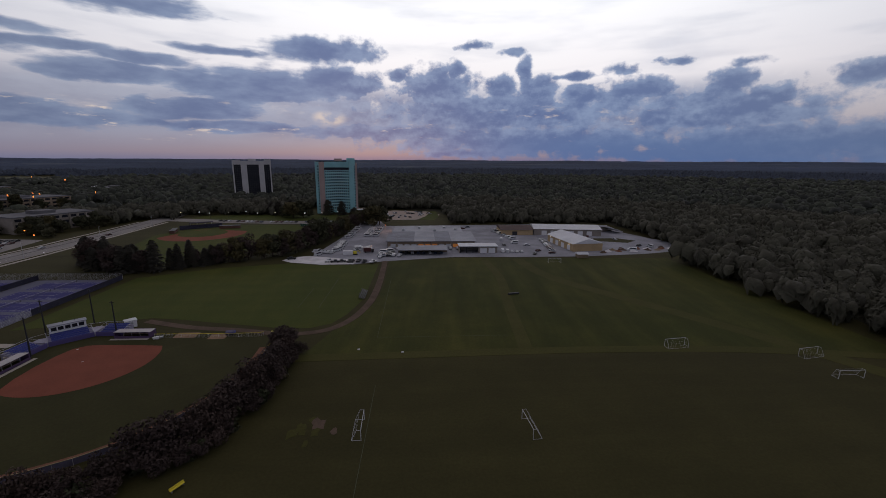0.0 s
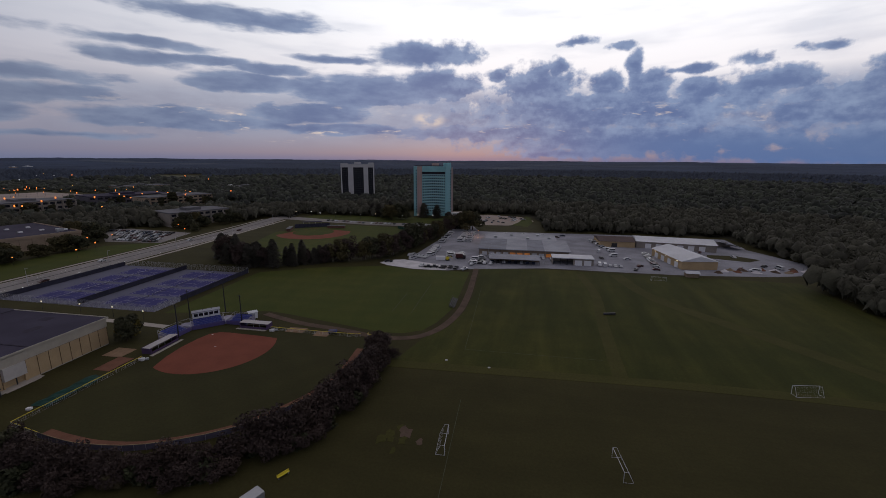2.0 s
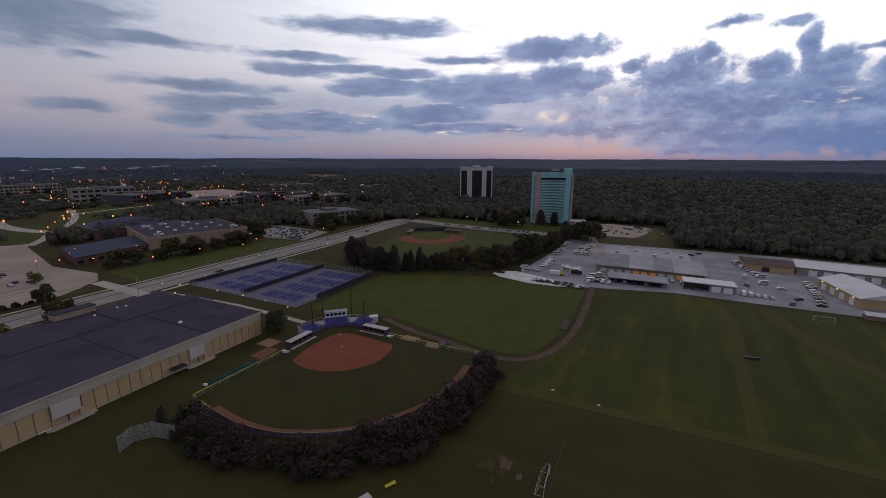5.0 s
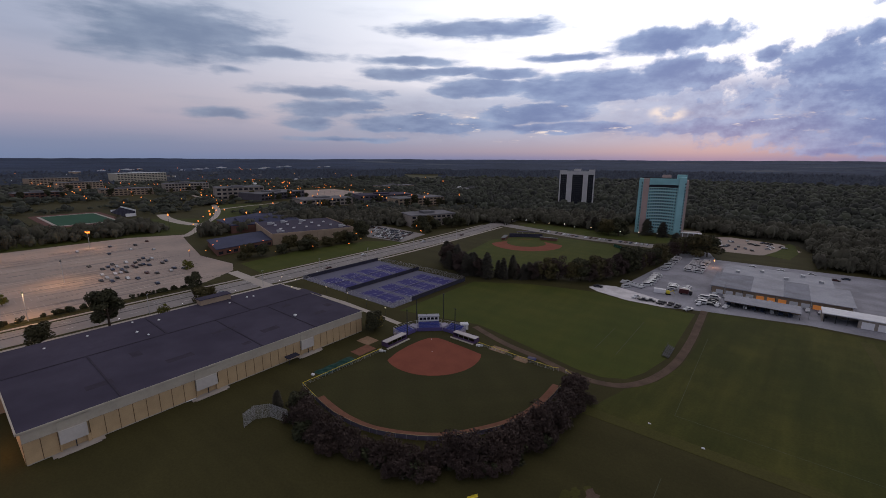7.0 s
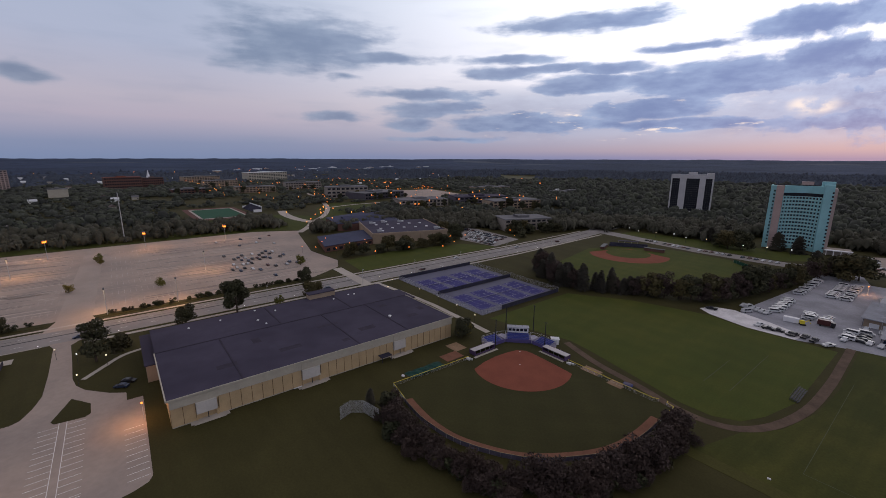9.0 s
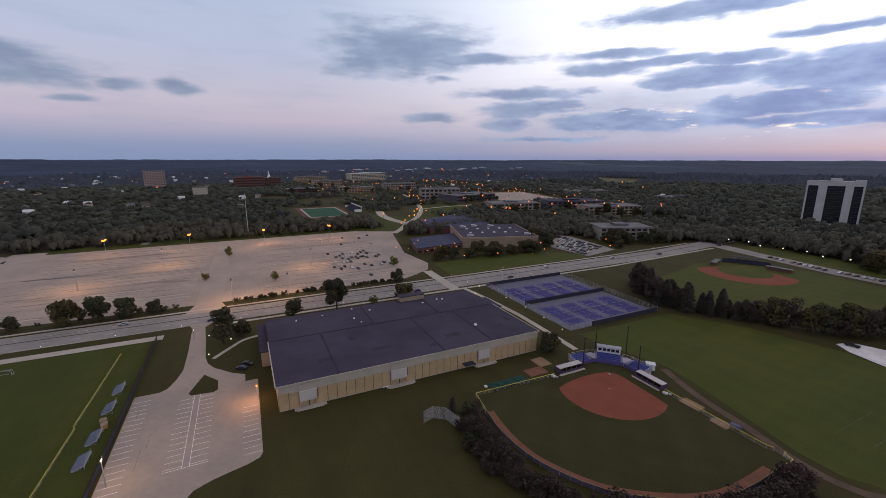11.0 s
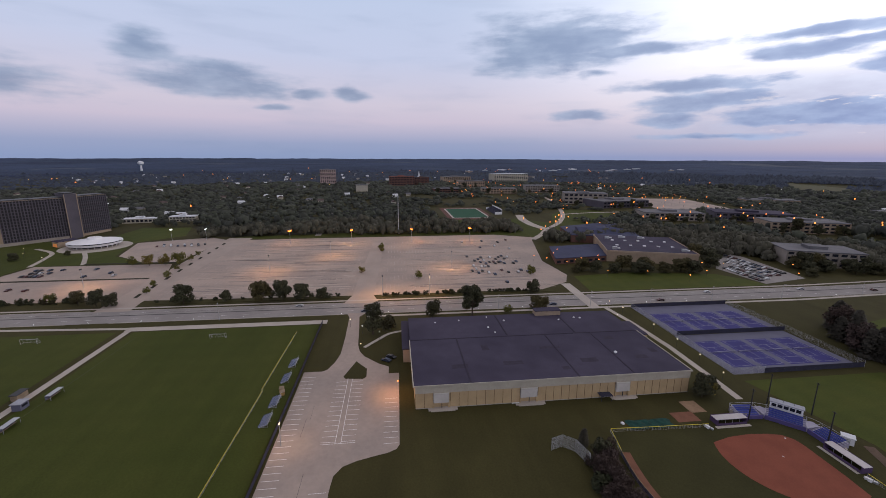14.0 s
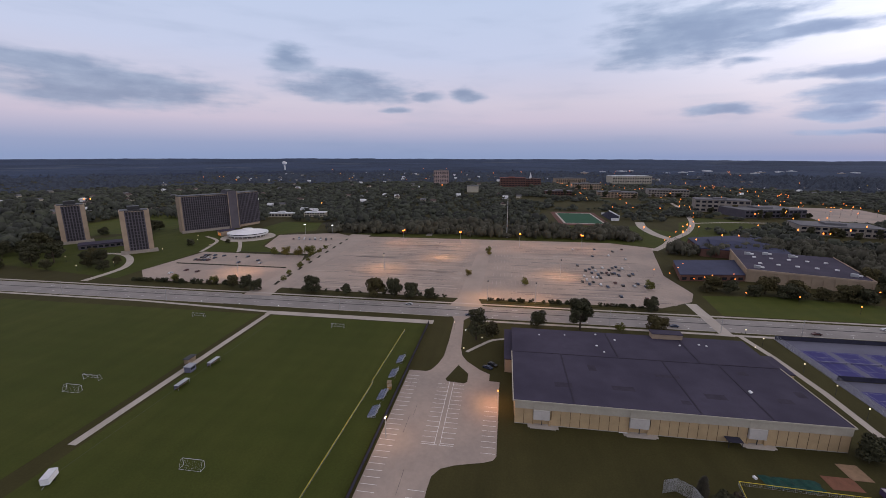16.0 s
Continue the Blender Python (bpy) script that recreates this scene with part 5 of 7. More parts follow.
# ---- distant woods ----
def clear_of_trees(x, y):
    """Open ground: fields, lots, roads and the buildings."""
    if -300 < x < 150 and -420 < y < 250 and not (x > 158):
        return True
    if -485 < x < -220 and -300 < y < 160:
        return True
    if -420 < x < -270 and 120 < y < 330 and not (x < -345 and y > 290):
        return True
    if abs(x + 248.5) < 22 and y < 420:
        return True
    if -240 < x < -45 and 230 < y < 450:
        return True
    if -70 < x < 178 and 230 < y < 384:
        return True
    if -70 < x < 30 and 380 < y < 500:
        return True
    if math.hypot(x + 256, y - 670) < 38 or math.hypot(x + 94, y - 480) < 48:
        return True
    if -475 < x < -270 and -480 < y < -280:
        return x > -340 and y < -300 and False or True
    if math.hypot(x + 490, y + 365) < 75 or math.hypot(x + 450, y + 303) < 40:
        return True
    if -760 < x < -560 and 60 < y < 190 or -640 < x < -440 and 150 < y < 260:
        return True
    if -900 < x < -650 and 460 < y < 640:
        return True
    if -565 < x < -410 and (-580 < y < -420 or -325 < y < -225):
        return True
    if -410 < x < -315 and 495 < y < 545:
        return True
    u, w = (x + 1120) * 0.72 + (y - 1258) * -0.69, (x + 1120) * 0.69 + (y - 1258) * 0.72
    if abs(u) < 265 and abs(w) < 70:
        return True
    if 1350 < math.hypot(x + 300, y) < 2300 and noise.noise((x / 300.0, y / 300.0, 11.0)) > 0.46:
        return True
    return False


TOWN = random.Random(21)
HOMES = []
while len(HOMES) < 150:
    hx, hy = TOWN.uniform(-2100, -540), (TOWN.uniform(-1150, 40) if len(HOMES) % 4 else TOWN.uniform(560, 1400))
    if not clear_of_trees(hx, hy) and not (hx > -800 and hy > -260 and hy < 60):
        HOMES.append((hx, hy))
OPEN = [(hx * 0.993 + 3, hy * 0.993, 10.0) for hx, hy in HOMES] + [(hx * 0.98, hy * 0.98, 8.0) for hx, hy in HOMES]
for hx, hy, hr in ((-1430, -218, 40), (-1105, -85, 30), (-1320, 34, 62), (-1525, 230, 60), (-1560, 440, 85), (-1030, 380, 58), (-995, 255, 52), (-1220, 228, 50), (-1045, 135, 44), (-755, 368, 52), (-690, 410, 58), (-535, 395, 50),
                   (-520, 505, 48), (-425, 490, 46), (-292, 352, 38), (-596, -345, 26), (-606, -292, 24), (-860, 330, 30), (-900, 250, 40), (-640, 300, 60), (-1150, 300, 40), (-1400, 300, 40), (-850, 150, 60), (-960, 60, 45)):
    OPEN += [(hx, hy, hr), (hx * 0.97, hy * 0.97, hr * 0.8)]
OPEN_GRID = {}
for hx, hy, hr in OPEN:
    for gx in range(int((hx - hr) // 50), int((hx + hr) // 50) + 1):
        for gy in range(int((hy - hr) // 50), int((hy + hr) // 50) + 1):
            OPEN_GRID.setdefault((gx, gy), []).append((hx, hy, hr))


def in_clearing(x, y):
    return any((x - a) ** 2 + (y - b) ** 2 < r * r for a, b, r in OPEN_GRID.get((int(x // 50), int(y // 50)), ()))


def woods():
    """Tree crowns to the horizon, sparser over the town."""
    rng = np.random.default_rng(5)
    phi = (1 + 5 ** 0.5) / 2
    ico = np.array([(-1, phi, 0), (1, phi, 0), (-1, -phi, 0), (1, -phi, 0), (0, -1, phi), (0, 1, phi), (0, -1, -phi), (0, 1, -phi), (phi, 0, -1), (phi, 0, 1), (-phi, 0, -1), (-phi, 0, 1)]) / 1.9
    tri = np.array([(0, 11, 5), (0, 5, 1), (0, 1, 7), (0, 7, 10), (0, 10, 11), (1, 5, 9), (5, 11, 4), (11, 10, 2), (10, 7, 6), (7, 1, 8), (3, 9, 4), (3, 4, 2), (3, 2, 6), (3, 6, 8), (3, 8, 9), (4, 9, 5), (2, 4, 11), (6, 2, 10), (8, 6, 7), (9, 8, 1)])
    tri = tri[ico[tri].mean(axis=1)[:, 2] > -0.45]
    # far crowns are plain domes of six faces
    dome = np.array([(0, 0, 1.0)] + [(math.cos(i * math.pi / 3), math.sin(i * math.pi / 3), -0.55) for i in range(6)])
    dome_tri = np.array([(0, 1 + i, 1 + (i + 1) % 6) for i in range(6)])
    spots = []
    r = 150.0
    while r < 2350:
        step = 6.8 + max(0, r - 350) * 0.0036
        n = int(radians(232) * r / step)
        a = radians(-68) + radians(232) * (np.arange(n) + rng.uniform(0, 1, n)) / n
        rr = r + rng.uniform(-0.5, 0.5, n) * step
        spots.append(np.stack([-rr * np.sin(a), rr * np.cos(a), np.full(n, step)], 1))
        r += step * 0.9
    spots = np.concatenate(spots)
    near, middle, far = [], [], []
    for x, y, step in spots.tolist():
        if clear_of_trees(x, y) or in_clearing(x, y):
            continue
        town = x < -480 and y < 700 and math.hypot(x, y) < 2600
        patch = noise.noise((x / 260.0, y / 260.0, 2.0))
        if town and patch < 0.08 + 0.0 * x and rng.random() < 0.55:
            continue
        if not town and x < -350 and math.hypot(x, y) > 900 and noise.noise((x / 420.0, y / 420.0, 8.0)) < -0.42:
            continue
        (near if math.hypot(x, y) < 560 else middle if math.hypot(x, y) < 1500 else far).append((x, y, step))
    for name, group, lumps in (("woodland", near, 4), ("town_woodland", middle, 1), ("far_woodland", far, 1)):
        g = np.array(group)
        n = len(g)
        v, f, tuft = [], [], []
        form, faces = (dome, dome_tri) if name == "far_woodland" else (ico, tri)
        m = len(form)
        z = np.array([ground_height(x, y) for x, y in g[:, :2]])
        size = np.maximum(g[:, 2], 7.0) * rng.choice((0.65, 0.85, 1.0, 1.2, 1.55), n)
        high = rng.uniform(8, 15, n) * np.clip(size / 11, 0.8, 1.35) * np.where((g[:, 0] < -540) & (g[:, 1] < 900) & (np.hypot(g[:, 0], g[:, 1]) < 2300) & ~((g[:, 0] > -640) & (g[:, 1] < 80)), 0.62, 1.0)
        for k in range(lumps):
            rad = size * rng.uniform(0.50, 0.80, n) * (0.78 if lumps == 1 else 0.60)
            off = rng.normal(0, 0.25, (n, 2)) * size[:, None]
            tall = high * rng.uniform(0.36, 0.55, n)
            mid = high - tall * rng.uniform(0.8, 1.4, n)
            spin = rng.uniform(0, 6.28, n)
            shape = form[None] * rng.uniform(0.72, 1.2, (n, m, 1))
            c, s = np.cos(spin)[:, None], np.sin(spin)[:, None]
            px = (shape[:, :, 0] * c - shape[:, :, 1] * s) * rad[:, None] + (g[:, 0] + off[:, 0])[:, None]
            py = (shape[:, :, 0] * s + shape[:, :, 1] * c) * rad[:, None] + (g[:, 1] + off[:, 1])[:, None]
            pz = shape[:, :, 2] * tall[:, None] + (mid + z)[:, None]
            base = sum(len(q) for q in v)
            v.append(np.stack([px, py, pz], 2).reshape(-1, 3))
            f.append((faces[None] + (m * np.arange(n))[:, None, None] + base).reshape(-1, 3))
            if name != "far_woodland":
                # leaf clumps standing off the crowns of the nearer trees
                close = np.flatnonzero(np.hypot(g[:, 0], g[:, 1]) < (560 if lumps > 1 else 1100))
                pick = np.repeat(close, 26 if lumps > 1 else 13)
                d = rng.normal(size=(len(pick), 3))
                d[:, 2] = np.abs(d[:, 2]) * 0.9 - 0.15
                d /= np.linalg.norm(d, axis=1, keepdims=True)
                c = np.stack([g[pick, 0] + off[pick, 0], g[pick, 1] + off[pick, 1], (mid + z)[pick]], 1) + d * np.stack([rad[pick], rad[pick], tall[pick]], 1) * rng.uniform(0.92, 1.22, (len(pick), 1))
                a = rng.normal(size=c.shape)
                b = np.cross(a, d)
                q = rng.uniform(0.35, 0.85, (len(pick), 1)) * (0.85 if lumps > 1 else 1.5)
                tuft.append(np.stack([c - a * q, c - b * q * 0.6 + d * 0.3, c + a * q * 0.8 + b * q * 0.3], 1).reshape(-1, 3))
        if tuft:
            base = sum(len(q) for q in v)
            v += tuft
            f.append(np.arange(sum(len(q) for q in tuft)).reshape(-1, 3) + base)
        v, f = np.concatenate(v).astype(np.float32), np.concatenate(f).astype(np.int32)
        me = bpy.data.meshes.new(name)
        me.vertices.add(len(v))
        me.vertices.foreach_set("co", v.ravel())
        me.loops.add(f.size)
        me.loops.foreach_set("vertex_index", f.ravel())
        me.polygons.add(len(f))
        me.polygons.foreach_set("loop_start", np.arange(0, f.size, 3, dtype=np.int32))
        me.polygons.foreach_set("use_smooth", np.ones(len(f), dtype=bool))
        me.update(calc_edges=True)
        # the farthest crowns wear the leaf colour with haze blue painted in
        me.materials.append(HAZELEAF if name == "far_woodland" else FARLEAF)
        tagged(new(name, me), "dense dark green woodland of many crowns", "woodland", kind="stuff")


woods()


def horizon_canopy():
    """The closed, uneven roof of leaves that the farthest woods show."""
    rng = np.random.default_rng(12)
    rings, n = list(range(2250, 4860, 55)), 420
    verts, faces = [], []
    for q, r in enumerate(rings):
        for i in range(n):
            a = radians(-75) + radians(246) * i / (n - 1)
            rr = r + rng.uniform(-16, 16)
            x, y = -rr * math.sin(a), rr * math.cos(a)
            verts.append((x, y, ground_height(x, y) + (rng.uniform(6.5, 11.0) if q else 0.0)))
    for q in range(len(rings) - 1):
        for i in range(n - 1):
            a = q * n + i
            faces.append((a, a + n, a + n + 1, a + 1))
    ob = part("horizon_woodland", Geo().add(verts, faces), HAZE_CANOPY, smooth=True)
    tagged(ob, "far woodland painted haze blue, reaching to the horizon", "woodland", kind="stuff")


horizon_canopy()


# ---- softball ground ----
slab("outfield", [(-114.6, 69.6), (-104.4, 67.6), (-90, 66.2), (-77, 68.4), (-62.2, 77), (-52.6, 90), (-48, 101.2), (-47, 113), (-47.4, 122), (-47.6, 132), (-90, 132.4), (-99, 133), (-110, 140), (-118, 132), (-117, 108), (-113.4, 100)], 0.04, OUTFIELD, "dark mown outfield", "lawn")
slab("infield", arc(-97.5, 116.8, 18.9, -118, 31) + [(-88.5, 127.3), (-95, 127.6), (-101, 127.9), (-104.5, 127.6), (-107.2, 125.4), (-108.3, 121), (-108.8, 114), (-108.2, 107)], 0.07, CLAY, "raked red clay infield", "infield")
setting("warning_track", Geo().strip(curve([(-105.0, 69.2), (-98, 68.2), (-88.5, 67.8), (-77.5, 70.0), (-63.6, 78.2), (-54.2, 90.8), (-49.8, 101.6), (-48.8, 113), (-49.2, 124)]), 1.2, -0.2, 0.09), TRACK, "red-brown clay warning track", "track")
for bx, by in ((-105.6, 125.0),):
    b = thing("base_plate", "white rubber base on red clay", "base", bx, by, z=0.07)
    part("pad", Geo().span(-0.22, 0.22, -0.22, 0.22, 0, 0.08), WHITE, b)
b = thing("pitching_plate", "white rubber pitching plate on red clay", "base", -97.9, 116.6, 45, z=0.07)
part("pad", Geo().span(-0.3, 0.3, -0.08, 0.08, 0, 0.05), WHITE, b)
for name, x, y, sx, sy, m, lab in (("bullpen_pad", -78.2, 134.6, 7, 4.2, SAND, "bare earth practice pad"), ("bullpen_pad", -67.2, 133.0, 5.5, 4, SAND, "bare earth practice pad"),
                                   ("bullpen_pad", -120.0, 100, 5.5, 8.5, TRACK, "red clay practice pad"), ("bullpen_pad", -125.5, 107, 7, 6, SAND, "bare earth practice pad"),
                                   ("dugout_apron", -113.2, 113, 1.2, 13, CONCRETE, "pale dugout apron"), ("dugout_apron", -95, 132.0, 12, 1.1, CONCRETE, "pale dugout apron")):
    setting(name, Geo().box(x, y, -0.2, sx, sy, 0.27), m, lab, "ground")


STAND = material("pale_lavender_decking", (0.30, 0.285, 0.36), 0.6, var=0.12, big=0.3)


def grandstand():
    h = thing("grandstand", "small grandstand of blue seats in three angled blocks", "grandstand", -111.8, 131.0, 44)

    def block(a, b, at, label):
        base = part("seat_block", Geo().span(a, b, 0.4, 1.4, 0, 0.8), STAND, h, label, at=at)
        for r in range(5):
            y, z = 0.4 + r * 1.0, 0.8 + r * 0.26
            if r:
                part("riser", Geo().span(a, b, y, y + 1.0, 0, z), STAND, base)
            seat = Geo()
            part("seat_tier", seat.span(a + 0.9, b - 0.9, y + 0.25, y + 0.8, z + 0.25, z + 0.36).span(a + 0.9, b - 0.9, y + 0.78, y + 0.86, z + 0.3, z + 0.58), BLUE, base, "row of blue seats")
        for p in (a, b):
            part("rail", Geo().tube((p, 0.3, 1.0), (p, 0.3, 2.1), 0.05).tube((p, 5.4, 1.8), (p, 5.4, 3.0), 0.05).tube((p, 0.3, 2.1), (p, 5.4, 3.0), 0.05), STEEL, base)
        part("back_rail", Geo().tube((a, 5.5, 3.0), (b, 5.5, 3.0), 0.05).tube((a, 5.5, 2.4), (b, 5.5, 2.4), 0.04), STEEL, base)
        part("front_wall", Geo().span(a, b, 0.0, 0.3, 0, 1.5), PAD, base, "padded blue-violet front wall")
        for k in range(2):
            p = a + 0.2 if k else b - 0.9
            for r in range(5):
                part("stair", Geo().span(p, p + 0.7, 0.4 + r * 1.0, 0.9 + r * 1.0, 0.8 + r * 0.26, 0.95 + r * 0.26), STAND, base, "pale stair tread")
        return base

    for s in (-1, 1):
        c, q = math.cos(radians(42)), math.sin(radians(42))
        part("corner_deck", Geo().prism([(s * 5.6, 0), (s * 5.6, 5.4), (s * (5.6 + 2.6 * q), 5.9), (s * (5.6 + 5.4 * q), 5.4 * c)], 0, 1.45), STAND, h, "pale corner deck")
        part("corner_rail", Geo().tube((s * 5.6, 5.4, 3.0), (s * (5.6 + 5.4 * q), 5.4 * c, 3.0), 0.05).tube((s * 5.6, 5.4, 1.4), (s * 5.6, 5.4, 3.0), 0.05), STEEL, h)
    block(-5.6, 5.6, None, "middle seat block")
    block(0.4, 9.0, pose(5.6, 0, 0, 0, 0, -42), "side seat block")
    block(-9.0, -0.4, pose(-5.6, 0, 0, 0, 0, 42), "side seat block")
    # press box on legs behind the middle block
    box = part("press_box", Geo().span(-4.6, 4.6, 6.0, 8.4, 2.2, 4.5), WHITE, h, "white press box")
    for i in range(5):
        part("window", Geo().span(-4.2 + i * 1.72, -2.85 + i * 1.72, 5.9, 6.0, 3.0, 4.1), GLASS, box)
    part("roof", Geo().span(-4.9, 4.9, 5.7, 8.7, 4.5, 4.72), ROOF_GREY, box)
    for x in (-4.6, 0, 4.6):
        part("leg", Geo().span(x - 0.12, x + 0.12, 8.0, 8.25, 0, 2.2), STEEL, box)
    part("dish", Geo().tube((-1, 7.5, 4.7), (-1, 7.5, 5.6), 0.06).tube((2, 7.5, 4.7), (2, 7.5, 5.4), 0.06), DARKMETAL, box)
    part("platform", Geo().span(-15.5, -10.5, -3.5, 1.0, 0, 1.2), CONCRETE, h, "pale concrete ramp")
    part("platform", Geo().span(10.5, 15.5, -4.5, 0.5, 0, 0.5), CONCRETE, h, "pale concrete ramp")


PAD = material("blue_violet_padding", (0.10, 0.082, 0.22), 0.7, var=0.12)
grandstand()


DUGPAD = material("dusky_purple_padding", (0.085, 0.055, 0.115), 0.7, var=0.15)
DUGROOF = material("pale_dugout_roof", (0.46, 0.43, 0.43), 0.7, var=0.15)


def dugout(x, y, rz, label):
    h = thing("dugout", label, "dugout", x, y, rz, group="dugouts")
    part("back_wall", Geo().span(-5.6, 5.6, 1.7, 2.0, 0, 2.0), DUGPAD, h)
    part("side_wall", Geo().span(-5.6, -5.3, -1.6, 1.7, 0, 2.0), DUGPAD, h)
    part("side_wall", Geo().span(5.3, 5.6, -1.6, 1.7, 0, 2.0), DUGPAD, h)
    part("front_rail", Geo().span(-5.3, 5.3, -1.6, -1.45, 0, 0.8), DUGPAD, h, "padded front rail")
    part("bench", Geo().span(-5.0, 5.0, 1.0, 1.5, 0.4, 0.5), WOOD, h, "timber bench")
    for p in (-2.6, 0, 2.6):
        part("post", Geo().tube((p, -1.5, 0), (p, -1.5, 2.0), 0.06), STEEL, h)
    part("roof", Geo().span(-5.8, 5.8, -1.3, 1.5, 2.0, 2.14), DUGROOF, h, "pale flat roof")


dugout(-115.6, 113.2, 90, "covered dugout with a pale roof on the clay's edge")
dugout(-94.5, 134.3, 0, "covered dugout with a pale roof beside the grandstand")


def mast(x, y, high):
    h = thing("floodlight_mast", "tall dark timber mast behind the grandstand", "mast", x, y, group="masts round the grandstand")
    part("pole", Geo().tube((0, 0, -0.2), (0, 0, high), 0.24, 0.15, 10), DARKMETAL, h)
    part("crossarm", Geo().span(-0.8, 0.8, -0.06, 0.06, high - 0.5, high - 0.35), DARKMETAL, h)


for x, y, z in ((-115.4, 120.5, 12.4), (-124, 136, 12.4), (-116, 146, 12.8), (-101.2, 135.6, 12.0)):
    mast(x, y, z)

h = thing("storage_box", "white storage cabin beside the grandstand", "cabin", -101.5, 143, 44)
part("body", Geo().span(-1.6, 1.6, -1.3, 1.3, 0, 2.4), WHITE, h)
part("roof", Geo().span(-1.8, 1.8, -1.5, 1.5, 2.4, 2.6), ROOF_PALE, h)
part("door", Geo().span(-0.5, 0.5, -1.36, -1.3, 0, 2.0), STEEL, h)


def fence(name, line, high, label, mesh, cap=None, step=3.0, panel=True, wire=0.03, gap=0.5):
    """Posts with boards or screens between them along a line, and a cap rail."""
    h = thing(name, label, "fence", line[0][0], line[0][1])
    ox, oy = line[0]
    pts = [line[0]]
    for (ax, ay), (bx, by) in zip(line, line[1:]):
        d = math.hypot(bx - ax, by - ay)
        n = max(1, round(d / step))
        pts += [(ax + (bx - ax) * i / n, ay + (by - ay) * i / n) for i in range(1, n + 1)]
    post = Geo().tube((0, 0, -0.2), (0, 0, high), 0.05, n=6).mesh("post", DARKMETAL if mesh is NAVY else mesh if mesh is WHITE else STEEL)
    for x, y in pts:
        put("post", post, h, at=pose(x - ox, y - oy, 0))
    for (ax, ay), (bx, by) in zip(pts, pts[1:]):
        d, a = math.hypot(bx - ax, by - ay), math.degrees(math.atan2(by - ay, bx - ax))
        at = pose((ax + bx) / 2 - ox, (ay + by) / 2 - oy, 0, 0, 0, a)
        if panel:
            part("panel", Geo().span(-d / 2 + 0.05, d / 2 - 0.05, -0.02, 0.02, 0.05, high - 0.06), mesh, h, at=at)
        else:
            g = Geo()
            for k in range(int(d / gap) + 1):
                g.span(-d / 2 + k * gap, -d / 2 + k * gap + wire, -0.015, 0.015, 0.1, high)
            for k in range(int(high / gap) + 1):
                g.span(-d / 2, d / 2, -0.015, 0.015, 0.1 + k * gap, 0.1 + wire + k * gap)
            tagged(part("wire_panel", g, mesh, h, at=at), "open wire mesh", kind="stuff")
        if cap:
            part("cap_rail", Geo().tube((-d / 2, 0, high), (d / 2, 0, high), 0.075, n=6), cap, h, "yellow capping tube" if cap is YELLOW else "tan capping tube", at=at)
    return h


CAPTAN = material("faded_tan_cap", (0.36, 0.29, 0.17), 0.7, var=0.15)
SKIRT = material("pale_blue_fence_panel", (0.15, 0.14, 0.205), 0.7, var=0.25, big=0.4)
fence("outfield_fence", curve([(-104.6, 67.2), (-98, 66.2), (-90, 65.8), (-77, 68.0), (-62.0, 76.7), (-52.3, 89.8), (-47.7, 101), (-46.7, 113), (-47.1, 122)], 3), 1.5, "curved outfield fence of dusky blue panels", SKIRT, CAPTAN)
fence("foul_fence", [(-104.6, 67.4), (-115.0, 69.4), (-114.4, 84), (-113.8, 104)], 1.3, "low wire fence with a yellow top tube along the field", STEEL, YELLOW, panel=False, wire=0.012)
fence("foul_fence", [(-87.5, 133.0), (-70, 132.6), (-54, 132.6), (-52.5, 133.4)], 1.3, "low wire fence with a yellow top tube along the track", STEEL, YELLOW, panel=False, wire=0.012)
fence("foul_fence", [(-47.1, 122.2), (-47.4, 132.5), (-50.0, 133.4), (-50.0, 134.4)], 1.3, "short wire fence with a yellow top tube at the corner", STEEL, YELLOW, panel=False, wire=0.012)
fence("practice_backstop", [(-108.5, 46.3), (-109.8, 50.2), (-107.2, 53.6), (-100.6, 55.2)], 4.4, "angled wire-mesh practice backstop on posts", STEEL, None, 2.6, False, 0.022, 0.16)
h = thing("scoreboard", "dark scoreboard on the outfield fence", "scoreboard", -47.0, 102.0, 72)
part("board", Geo().span(-2.2, 2.2, -0.15, 0.15, 0.9, 2.6), NAVY, h)
part("post", Geo().span(-1.8, -1.6, -0.1, 0.1, 0, 0.9), STEEL, h)
part("post", Geo().span(1.6, 1.8, -0.1, 0.1, 0, 0.9), STEEL, h)
TARP = material("teal_tarpaulin", (0.012, 0.055, 0.045), 0.6, var=0.35, big=0.5)
h = thing("field_tarpaulin", "crumpled dark green tarpaulin on the grass", "tarpaulin", -117.5, 85)
rng = random.Random(3)
v = [(-2.4 + 1.2 * i + rng.uniform(-0.3, 0.3), -8 + 1.6 * j + rng.uniform(-0.4, 0.4), rng.uniform(0.05, 0.4)) for j in range(11) for i in range(5)]
part("sheet", Geo().add(v, [(j * 5 + i, j * 5 + i + 1, j * 5 + i + 6, j * 5 + i + 5) for j in range(10) for i in range(4)]), TARP, h)
part("sandbag", Geo().box(-1.2, -9.2, 0, 1.1, 0.8, 0.5, 20), WHITE, h, "white weight bag")
h = thing("field_cart", "blue field cart beside the yellow fence", "cart", -63.8, 134.6, 10)
part("tray", Geo().span(-1.5, 1.5, -0.8, 0.8, 0.5, 1.1), BLUE, h)
part("cover", Geo().gable(-1.2, 1.2, -0.8, 0.8, 1.1, 1.6), SKIRT, h)
for x in (-1, 1):
    for y in (-0.8, 0.8):
        part("wheel", Geo().tube((x, y - 0.08, 0.3), (x, y + 0.08, 0.3), 0.3, n=10), RUBBER, h)
